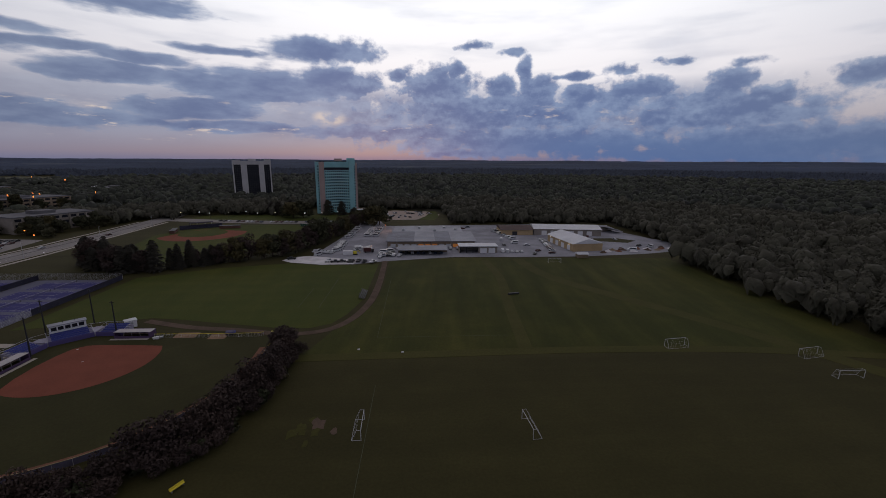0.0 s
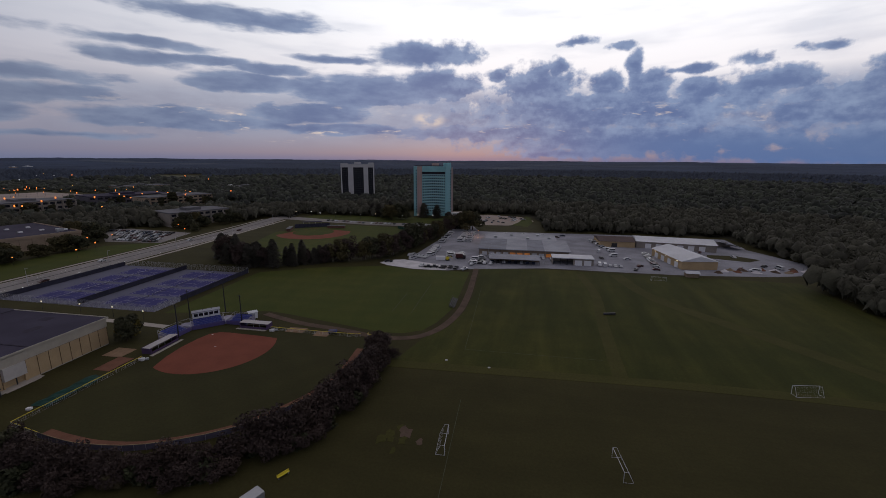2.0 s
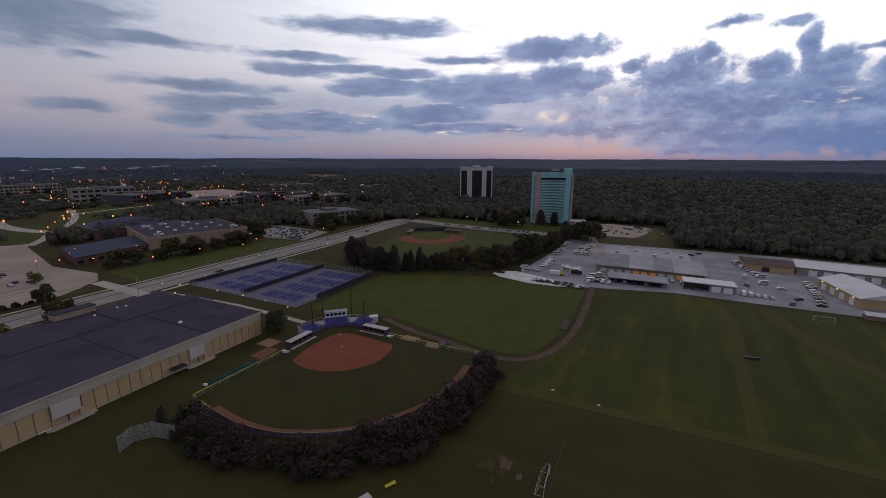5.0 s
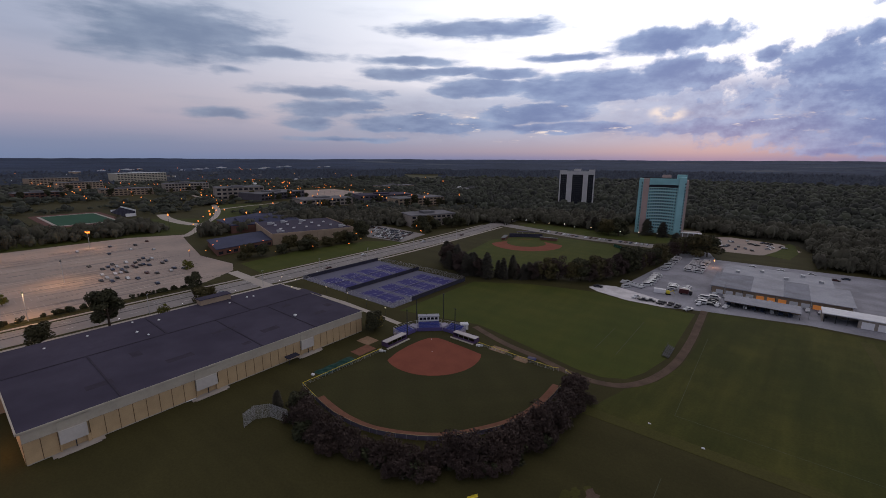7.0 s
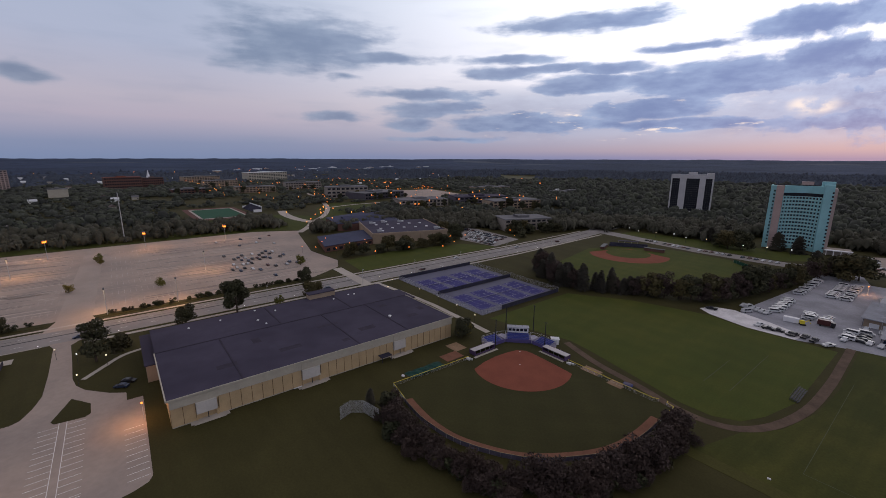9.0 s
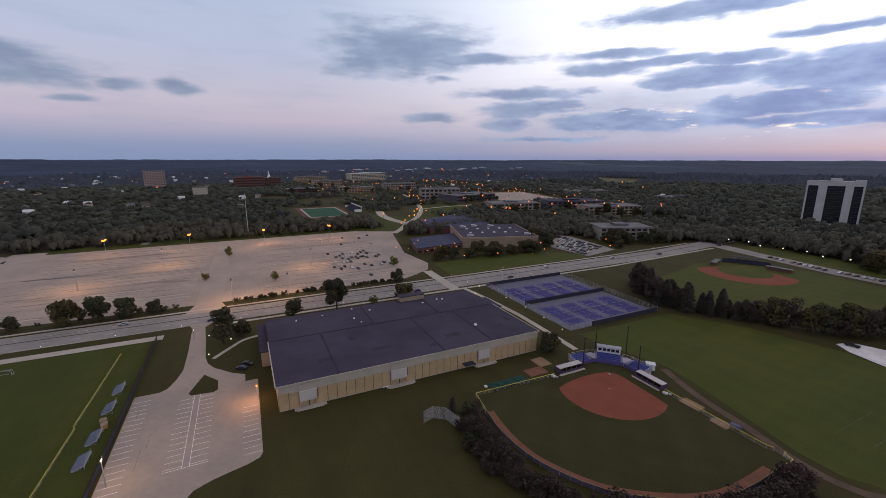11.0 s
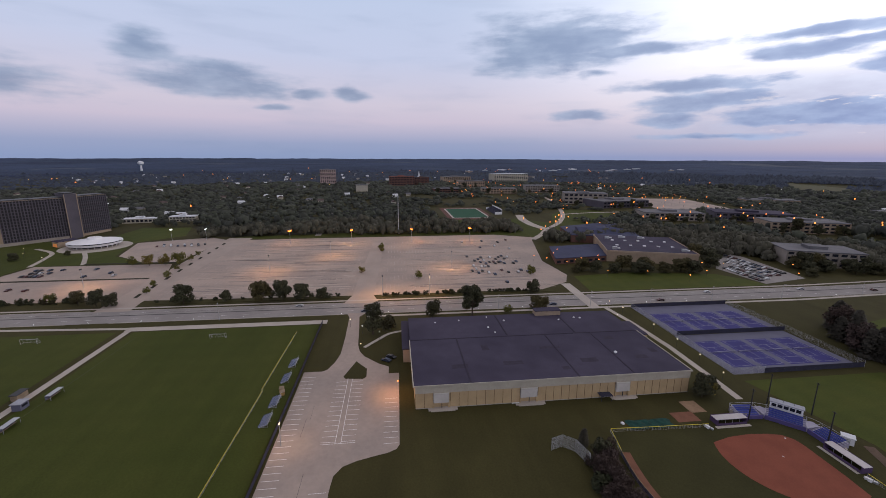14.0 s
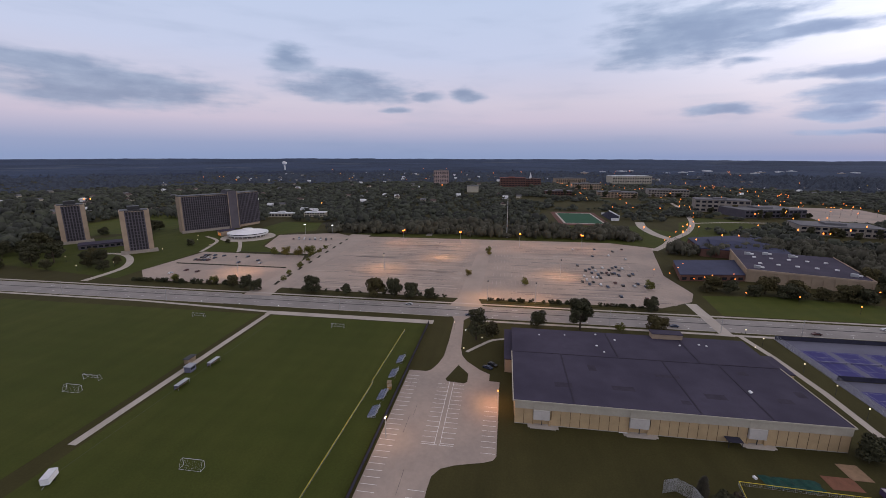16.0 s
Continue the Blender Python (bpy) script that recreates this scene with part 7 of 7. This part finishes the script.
setting("dorm_walk_3", Geo().strip(curve([(-370, -262), (-400, -280), (-428, -300)]), 1.8, -0.2, 0.075), CONCRETE, "pale walk to the dining hall", "path")
setting("dining_terrace", Geo().prism(arc(-446, -300, 30, 0, 360, 28)[:-1], -0.2, 0.06), CONCRETE, "pale terrace round the dining hall", "pavement")

FAR_FIELD = grass_material("pale_hay_field", (0.075, 0.075, 0.040), (0.10, 0.092, 0.055))
slab("hay_field", [(-1359, 1415), (-1055, 1330), (-885, 1101), (-1150, 1167)], 2.4, FAR_FIELD, "pale mown hay field between woods", "field")
slab("practice_lawn", [(-610, -560), (-535, -560), (-535, -470), (-610, -470)], 0.04, FIELDS, "green playing lawn behind the residence halls", "lawn")
slab("side_lawn", [(-410, 545), (-315, 520), (-315, 495), (-410, 505)], 0.04, FIELDS, "green lawn beside the laboratory", "lawn")

h = thing("tall_mast", "tall slender grey steel mast behind the lot", "mast", -491, 3)
part("pole", Geo().tube((0, 0, 0), (0, 0, 46.5), 0.5, 0.28, 10), STEEL, h)
part("base", Geo().box(0, 0, 0, 3, 3, 0.8), CONCRETE, h)
for z in (12, 24, 36, 44):
    part("collar", Geo().tube((0, 0, z), (0, 0, z + 0.5), 0.6, 0.6, 10), STEEL, h)


# ---- lamps ----
def lot_lamp(x, y, z=15.0, glow_mat=SODIUM, label="tall lot lamp with a glowing orange head", k=1.0):
    h = thing("lot_lamp", label, "street lamp", x, y, group="tall lot lamps")
    part("pole", Geo().tube((0, 0, 0), (0, 0, z), 0.16, 0.10, 8), STEEL, h)
    part("arm", Geo().tube((-1.2, 0, z), (1.2, 0, z), 0.07, n=6), STEEL, h)
    for s in (-1.3, 1.3):
        head = part("lamp_head", Geo().box(s * k, 0, z - 0.1, 2.4 * k, 1.7 * k, 0.25), DARKMETAL, h)
        part("lens", Geo().box(s * k, 0, z - 0.1 - 1.1 * k, 2.3 * k, 1.6 * k, 1.1 * k), glow_mat, head, "glowing lens")
    return h


def lot_light(x, y, z, watts, colour, name="lamp_light"):
    light = bpy.data.lights.new(name, "POINT")
    light.energy, light.color, light.shadow_soft_size = watts, colour, 0.6
    new(name, light).matrix_basis = pose(x, y, z)


for y in (-110, -47, 16.5, 80):
    lot_lamp(-441, y, k=1.25)
    lot_light(-441, y, 13.6, 18000, (1.0, 0.50, 0.20))
for y in (-215, -250):
    lot_lamp(-470, y + 10, 13, COOL, "tall lot lamp with a white head", 0.7)
# lights added to warm the lots; the heads on these poles show no glow
for x, y in ((-263.8, -10), (-263.8, 21), (-330, -100), (-330, 45), (-300, -215), (-380, -60)):
    lot_light(x, y, 13.0, 9500, (1.0, 0.50, 0.20))
    lot_lamp(x, y, 14.0, DARKMETAL, "tall lot lamp with a dark head and an added light", 0.4)
lot_light(-145, -3, 6.0, 2200, (1.0, 0.46, 0.18))
lot_light(-120, -38, 8.0, 1500, (1.0, 0.60, 0.36))
lot_light(-28.5, 343, 5.0, 1300, (1.0, 0.42, 0.14))
h = thing("wall_lamp_post", "short lamp post at the lot's corner", "street lamp", -145, -1.2)
part("pole", Geo().tube((0, 0, 0), (0, 0, 6), 0.09, 0.07), STEEL, h)
part("lens", Geo().box(0, 0, 6, 0.7, 0.5, 0.25), SODIUM, h, "glowing lens")
lot_lamp(-120, -38.5, 8.2, WARM, "lot lamp on a steel pole beside the fence", 0.2)


def globe_lamp(x, y, z=4.2, mat=WARM, size=0.32, label="short campus lamp with a glowing globe"):
    h = thing("campus_lamp", label, "street lamp", x, y)
    part("pole", Geo().tube((0, 0, 0), (0, 0, z), 0.07, 0.05, 6), DARKMETAL, h)
    part("globe", Geo().tube((0, 0, z), (0, 0, z + size), size * 0.7, size, 8).tube((0, 0, z + size), (0, 0, z + 2 * size), size, size * 0.5, 8), mat, h, "glowing globe")
    return h


h = thing("yard_lamp", "short yard lamp with a glowing orange head", "street lamp", -28.5, 344.5)
part("pole", Geo().tube((0, 0, 0), (0, 0, 5.4), 0.09, 0.07), STEEL, h)
part("lens", Geo().box(0, -1.0, 5.2, 0.6, 0.8, 0.2).span(-0.05, 0.05, -0.8, 0, 5.3, 5.38), SODIUM, h, "glowing lens")
GLOBE = globe_lamp(-205, 4.0, size=0.24)
PALE = globe_lamp(-204, -19, mat=COOL, size=0.24, label="short lamp with a small white globe")
FAR = globe_lamp(-700, 300, 6.5, CAMPUS, 0.42, "distant campus lamp with a glowing globe")
for x, y in ((-196, -10), (-178, 2), (-183, -18), (-227, 128), (-216, 130.5), (-190, 133), (-172, 133.5), (-156, 133), (-140, 131), (-205, 121), (-214, -26)):
    copy_thing(GLOBE, pose(x, y, 0))
for i in range(24):
    copy_thing(PALE, pose(-232.2, -330 + i * 27, 0) @ Matrix.Diagonal((0.8, 0.8, 0.22, 1)))
LAMPS = random.Random(4)
for x, y in curve([(-452, 160), (-505, 190), (-560, 226), (-640, 264), (-740, 296), (-860, 326), (-1000, 350)], 2):
    copy_thing(FAR, pose(x + LAMPS.uniform(-4, 4), y + LAMPS.uniform(5, 9), 0) @ Matrix.Diagonal((1.3, 1.3, 1.3, 1)))
for i in range(130):
    x, y = LAMPS.uniform(-1350, -420), LAMPS.uniform(150, 620)
    if abs(x + 600) < 40 and y < 340:
        continue
    copy_thing(FAR, pose(x, y, 0) @ Matrix.Diagonal((1.5, 1.5, LAMPS.uniform(1.5, 2.5), 1)))
for i in range(60):
    x, y = LAMPS.uniform(-2600, -600), LAMPS.uniform(-1100, 1200)
    copy_thing(FAR if i % 3 else PALE, pose(x, y, 0) @ Matrix.Diagonal((2.2, 2.2, 3.0, 1)))
for i in range(12):
    copy_thing(FAR, pose(-880 + i * 19, 520 + (i % 4) * 26 - i * 2.0, 0) @ Matrix.Diagonal((1, 1, 1.6, 1)))
for x, y in ((-352, 141), (-334, 128), (-338, 176), (-332, 158), (-320, 140), (-290, 160), (-286, 190), (-282, 236), (-305, 250), (-340, 280), (-356, 262), (-292, 320), (-326, 150), (-324, 170), (-366, 150), (-344, 120), (-300, 265), (-268, 300), (-272, 215), (-330, 262)):
    copy_thing(FAR, pose(x, y, 0) @ Matrix.Diagonal((1.0, 1.0, 0.8, 1)))
for i in range(14):
    copy_thing(PALE if i % 3 else GLOBE, pose(-240 + i * 15.5, 430 + 6 * math.sin(i * 2.1), 0) @ Matrix.Diagonal((2.2, 2.2, 1.2, 1)))
for x, y in ((-330, -360), (-352, -330), (-380, -300), (-400, -330), (-300, -330), (-420, -345), (-310, -390), (-285, -350)):
    copy_thing(GLOBE, pose(x, y, 0) @ Matrix.Diagonal((1.5, 1.5, 1.1, 1)))


def utility_pole(x, y, high=10.0):
    h = thing("utility_pole", "slim street pole with a short arm", "pole", x, y)
    part("pole", Geo().tube((0, 0, 0), (0, 0, high), 0.13, 0.08, 8), STEEL, h)
    part("arm", Geo().tube((0, 0, high - 0.2), (2.0, 0, high + 0.1), 0.05, n=6), STEEL, h)
    return h


POLE = utility_pole(-231, 118)
for y in (-300, -220, -100, 60, 158, 200, 250, 310, 370):
    copy_thing(POLE, pose(-231.6, y, 0))
for x, y in ((-168, 228), (-15, 264), (20, 256), (-20, 300)):
    copy_thing(POLE, pose(x, y, 0))


# ---- vehicles ----
def car(name, label, x, y, rz, paint, kind="sedan"):
    h = thing(name, label, "car" if kind == "sedan" else kind, x, y, rz)
    if kind == "van":
        side, w, z0, z1 = [(-2.8, 0.35), (2.7, 0.35), (2.75, 1.0), (2.1, 1.25), (1.5, 2.1), (-2.75, 2.15)], 1.95, 0, 0
        glass = [(-2.3, 1.3), (1.75, 1.3), (1.42, 1.98), (-2.3, 1.98)]
        axles = (-1.7, 1.8)
    elif kind == "pickup":
        side, w = [(-2.7, 0.45), (2.7, 0.45), (2.75, 1.05), (1.4, 1.15), (0.8, 1.8), (-0.5, 1.8), (-0.7, 1.1), (-2.7, 1.1)], 1.9
        glass = [(-0.55, 1.2), (1.25, 1.2), (0.75, 1.72), (-0.45, 1.72)]
        axles = (-1.7, 1.7)
    else:
        side, w = [(-2.25, 0.3), (2.25, 0.3), (2.3, 0.72), (1.2, 0.92), (0.5, 1.42), (-1.1, 1.45), (-1.8, 1.0), (-2.25, 0.95)], 1.78
        glass = [(-1.55, 0.98), (1.0, 0.95), (0.45, 1.36), (-1.05, 1.39)]
        axles = (-1.4, 1.4)

    def hull(pts, half, top_in):
        n, hi = len(pts), max(p[1] for p in pts)
        v = []
        for s in (-1, 1):
            v += [(px, s * (half - top_in * max(0.0, (pz - 0.9)) / (hi - 0.85)), pz) for px, pz in pts]
        return Geo().add(v, [tuple(range(n)), tuple(range(2 * n - 1, n - 1, -1))] + [(i, n + i, n + (i + 1) % n, (i + 1) % n) for i in range(n)])

    part("body", hull(side, w / 2, 0.16), paint, h)
    part("glazing", hull(glass, w / 2 + 0.03, 0.16), GLASS, h, "dark car windows")
    for ax in axles:
        for s in (-1, 1):
            part("wheel", Geo().tube((ax, s * (w / 2 - 0.2), 0.33), (ax, s * (w / 2 + 0.02), 0.33), 0.33, n=10), RUBBER, h)
    return h


def paint(name, colour):
    return material(name, colour, 0.3, 0.1, var=0.05, spec=0.5)


CW, CS, CD, CR, CB = paint("white_car_paint", (0.50, 0.51, 0.53)), paint("silver_car_paint", (0.36, 0.37, 0.39)), paint("black_car_paint", (0.018, 0.018, 0.022)), paint("dark_red_car_paint", (0.06, 0.014, 0.014)), paint("blue_car_paint", (0.02, 0.032, 0.065))
CARS = [car("car", "white car parked on pale paving", -330.0, 70.0, 0, CW), car("car", "silver car parked on pale paving", -330, 73, 180, CS), car("car", "black car parked on pale paving", -330, 76, 0, CD),
        car("car", "dark red car parked on paving", -345, 84, 0, CR), car("car", "dark blue car parked on paving", -345, 90, 180, CB)]
VAN = car("van", "white van parked in the yard", -63.0, 254.5, 60, CW, "van")
PICKUP = car("pickup_truck", "dark pickup truck parked in the yard", -40.5, 236, 70, CD, "pickup")
PICKUP_W = car("pickup_truck", "white pickup truck parked in the yard", -53, 237.5, 70, CW, "pickup")
PARK = random.Random(9)


def park(kinds, x, y, rz):
    copy_thing(PARK.choice(kinds), pose(x, y, 0.05, 0, 0, rz + PARK.uniform(-3, 3) + PARK.choice((0, 180))))


# vans in the yard
for i in range(6):
    park([VAN, PICKUP_W, PICKUP_W], -67.0 + i * 2.3, 263.5 - i * 0.75, 78)
for i in range(11):
    park([VAN], -54.0 + (i % 2) * 0.5, 266 + i * 2.75, 28)
for i in range(15):
    park([VAN, VAN, CARS[0]], -54.2 + (i % 2) * 0.4 + i * 0.06, 313 + i * 3.3, 28)
for r in range(2):
    for i in range(5):
        park([VAN, VAN, CARS[1]], -40.8 + r * 6.6, 266 + i * 2.7, 8)
for r in range(2):
    for i in range(13):
        park([VAN, VAN, VAN, CARS[0]], -40.6 + r * 6.2, 320 + i * 3.1, 6)
for x, y, rz in ((-48.9, 235.5, 5), (-45.5, 236.2, 5), (-39.2, 236.2, 80), (-35.7, 237.0, 80), (-32.2, 235.4, 80), (-27.1, 233.8, 60), (-76, 244, 10)):
    park([PICKUP, PICKUP_W, PICKUP], x, y, rz)
h = thing("box_truck", "dark red box truck parked in the yard", "truck", -33.0, 262.2, 8)
part("box", Geo().span(-3.2, 1.6, -1.2, 1.2, 0.7, 3.2), CR, h)
part("cab", Geo().span(1.7, 3.4, -1.1, 1.1, 0.5, 2.5), CD, h)
for ax in (-2.0, 2.5):
    for s in (-1, 1):
        part("wheel", Geo().tube((ax, s * 0.9, 0.45), (ax, s * 1.2, 0.45), 0.45, n=10), RUBBER, h)
h = thing("excavator", "small yellow digger beside a red truck", "digger", -40.4, 255.4, 30)
part("tracks", Geo().span(-1.2, 1.2, -1.0, -0.5, 0, 0.7).span(-1.2, 1.2, 0.5, 1.0, 0, 0.7), RUBBER, h)
part("cab", Geo().span(-1.1, 0.6, -0.8, 0.8, 0.8, 2.3), YELLOW, h)
part("boom", Geo().tube((0.5, 0.2, 1.2), (2.4, 0.2, 2.6), 0.16).tube((2.4, 0.2, 2.6), (3.4, 0.2, 0.8), 0.12), YELLOW, h)
h = thing("container", "white storage container in the yard", "container", -45.0, 256.0, 8)
part("box", Geo().span(-3, 3, -1.2, 1.2, 0.15, 2.5), WHITE, h)
part("doors", Geo().span(3.0, 3.06, -1.1, 1.1, 0.25, 2.4), STEEL, h)
for x, y in ((-16.3, 250.6), (-12.6, 250.2), (-24, 247)):
    park([PICKUP_W, VAN], x, y, 80)
for i in range(9):
    park([VAN, CARS[0], CARS[1]], 62 + i * 0.9, 340 - i * 4.4, 15)
for i in range(11):
    park(CARS, 90.5 - i * 0.35, 300 - i * 3.4, 170)
for i in range(5):
    park(CARS[:3] + [VAN], 53 + i * 3.0, 259.5 - i * 0.3, 85)
for x, y in ((72, 252), (77, 262), (84, 255), (86, 262), (60, 300), (67, 288), (74, 280), (58, 280), (130, 312), (146, 300), (152, 276), (158, 272), (134, 266), (140, 262)):
    park([VAN] + CARS, x, y, PARK.uniform(0, 180))
for i in range(9):
    park([VAN, CARS[0], CARS[2]], -19 - (i % 2) * 4.8, 250 + (i // 2) * 3.4, 0)
for i in range(8):
    park([PICKUP, CARS[0], CARS[4]], -12 + i * 3.6, 256.5, 90)
for i in range(10):
    park([PICKUP_W, VAN, CARS[1]], -20 + i * 5.0, 270.5, 90)
for i in range(12):
    park(CARS, -18 + i * 5.5 + PARK.uniform(-1, 1), 345 + (i % 3) * 8, 0)
# street and lots
for i in range(26):
    if i % 7 != 3:
        park(CARS, -190 + i * 4.6, 399 + max(0, 9 - i) * 1.0 - 3.0, 80)
for i in range(34):
    a = PARK.uniform(0, 6.28)
    r = PARK.choice((14, 22, 30))
    park(CARS, -22 + r * math.cos(a) * 1.1, 452 + r * math.sin(a) * 0.85, math.degrees(a))
for r, (x0, n) in enumerate(((-269, 13), (-271, 14), (-273, 17), (-275, 18), (-277, 22))):
    for i in range(n):
        if PARK.random() < 0.78:
            park(CARS, x0 - 2.9 * i - 2.0 * r, 270.5 + r * 8.6 + 0.04 * i, 90)
for r in range(6):
    for i in range(12):
        if PARK.random() < 0.36:
            park(CARS + [CARS[2]] * 4 + [CARS[4]] * 2, -306 - r * 11 - (i % 2) * 5, 60 + i * 4.0, 0)
for x, y in ((-432, 70), (-436, 92), (-428, 108), (-410, 100), (-440, 120), (-285, 80), (-282, 96), (-404, 84), (-396, 112)):
    park(CARS, x, y, 0)
for r in range(3):
    for i in range(10):
        if PARK.random() < 0.6:
            park(CARS, -352 + r * 9, -290 + i * 3.2, 0)
for x, y in ((-330, -235), (-332, -215), (-340, -222), (-300, -262), (-290, -268), (-298, -250), (-352, -240)):
    park(CARS, x, y, 0)
for i in range(14):
    if PARK.random() < 0.8:
        park(CARS, -440 - (i % 2) * 7, -240 + i * 3.3, 20)
for x, y, rz in ((-236, -20, 92), (-248, 210, 88), (-236, 168, 90), (-249, -60, 90), (-240, 330, 85), (-247, 280, 88), (-236, 96, 90)):
    park(CARS, x, y, rz)
for x, y in ((-173, -6.2), (-176, -4.0)):
    park([CARS[2], CARS[4]], x, y, 60)
h = thing("box_trailer", "white covered trailer on the field's edge", "trailer", -86.5, -131, 25)
part("body", Geo().span(-2.4, 2.4, -1.1, 1.1, 0.6, 2.4), WHITE, h)
part("roof", Geo().span(-2.5, 2.5, -1.15, 1.15, 2.4, 2.6), ROOF_PALE, h)
part("hatch", Geo().span(-1.8, 1.8, -1.16, -1.1, 1.2, 2.1), GLASS, h)
for s in (-1, 1):
    part("wheel", Geo().tube((0, s * 1.0, 0.35), (0, s * 1.2, 0.35), 0.35, n=10), RUBBER, h)
part("drawbar", Geo().tube((2.4, 0, 0.55), (4.0, 0, 0.45), 0.06), STEEL, h)


# ---- painted lines ----
def stalls(name, label, y0, y1, xs):
    h = thing(name, label, "marking", xs[0], y0, z=0.06, kind="structure")
    g = Geo().span(-0.07, 0.07, 0, y1 - y0, 0, 0.012).mesh("stall_line", PAINT)
    for x in xs:
        put("stall_line", g, h, at=pose(x - xs[0], 0, 0))
    return h


stalls("stall_lines", "row of white stall lines by the fence", -40.4, -35.2, [-162 + i * 2.85 for i in range(37)])
stalls("stall_lines", "row of white stall lines in the middle", -26.2, -21.6, [-157 + i * 2.85 for i in range(14)])
stalls("stall_lines", "row of white stall lines in the middle", -19.8, -15.2, [-157 + i * 2.85 for i in range(14)])
stalls("stall_lines", "row of white stall lines by the hall", -6.2, -1.4, [-143 + i * 2.85 for i in range(10)])
stalls("stall_lines", "row of white stall lines by the lawn", -26, -21.2, [-99 + i * 2.85 for i in range(12)])
h = thing("median_lines", "pair of long white lines between the stalls", "marking", -160, -21.6, z=0.06, kind="structure")
part("long_line", Geo().span(0, 41, -0.07, 0.07, 0, 0.014), PAINT, h)
part("long_line", Geo().span(0, 41, 1.75, 1.89, 0, 0.014), PAINT, h)
part("end_line", Geo().span(40.9, 41.05, -4.6, 6.4, 0, 0.013), PAINT, h)
for r in range(8):
    x = -284 - r * 22
    n = int(120 / 2.9)
    g = Geo()
    for i in range(n):
        g.span(x - 5, x + 5, -8 + i * 2.9, -7.82 + i * 2.9, 0.05, 0.062)
    for i in range(int(130 / 2.9)):
        g.span(x - 5, x + 5, -156 + i * 2.9, -155.86 + i * 2.9, 0.05, 0.062)
    tagged(part("lot_stall_lines", g, material("worn_line_paint", (0.45, 0.40, 0.36), 0.8)) if r == 0 else put("lot_stall_lines", g.mesh("lot_stall_lines", bpy.data.materials["worn_line_paint"])), "rows of worn stall lines", "marking", kind="stuff")
for x in (-238.4, -248.2):
    g = Geo()
    for i in range(60):
        g.span(x - 0.07, x + 0.07, -330 + i * 12, -326.5 + i * 12, 0.03, 0.05)
    tagged(part("lane_dashes", g, PAINT), "dashed white lane lines", "marking", kind="stuff")
setting("median_joint", Geo().strip([(-244, -600), (-244, 260), (-245.5, 340), (-250, 395)], 0.45, 0.0, 0.06), DARKTAR, "dark tarred joint along the avenue's middle", "marking")
for y0, y1 in ((-300, -176), (-150, -40), (-8, 104)):
    setting("turn_lane_joint", Geo().span(-247.8, -247.6, y0, y1, 0.0, 0.055), DARKTAR, "dark tarred lane joint", "marking")
for i in range(9):
    x = -273 - i * 22
    for y0, y1 in ((-152, -32), (-8, 112)):
        setting("lot_joint", Geo().span(x - 0.35, x + 0.35, y0 - (i > 1) * 8, y1 + (i > 3) * 14, 0.0, 0.058), LANE, "worn seam across the lot", "marking")
SEAL = random.Random(31)
g = Geo()
for i in range(150):
    x, y, l = SEAL.uniform(-462, -272), SEAL.uniform(-155, 110), SEAL.uniform(6, 34)
    if not -34 < y + l < 2 and not -34 < y < 2:
        w = SEAL.uniform(0.12, 0.4)
        g.span(x, x + w, y, min(y + l, 118), 0.02, 0.064)
for i in range(7):
    x, y = SEAL.uniform(-160, -70), SEAL.uniform(-39, -23)
    g.span(x, x + SEAL.uniform(3, 12), y, y + SEAL.uniform(0.05, 0.10), 0.03, 0.072)
tagged(part("crack_seals", g, DARKTAR), "dark tar crack seals on the paving", "marking", kind="stuff")
for tone, label, count, lo in (((0.235, 0.205, 0.19), "faint darker worn bands across the lot", 110, 0.066), ((0.43, 0.365, 0.315), "faint paler worn bands across the lot", 80, 0.068)):
    g = Geo()
    for i in range(count):
        x, y, l, w = SEAL.uniform(-466, -272), SEAL.uniform(-158, 60), SEAL.uniform(15, 75), SEAL.uniform(0.5, 2.2)
        y1 = min(y + l, 118) if y > 0 else min(y + l, -32)
        if y1 - y > 5 and not -32 < y < -8:
            g.add([(x, y, lo), (x + w, y + SEAL.uniform(0, 3), lo), (x + w * SEAL.uniform(0.5, 1.2), y1, lo), (x + SEAL.uniform(-0.3, 0.3), y1 - SEAL.uniform(0, 3), lo)], [(0, 1, 2, 3)])
    tagged(part("worn_bands", g, material("worn_band", tone, 0.92, var=0.2, big=0.15)), label, "marking", kind="stuff")
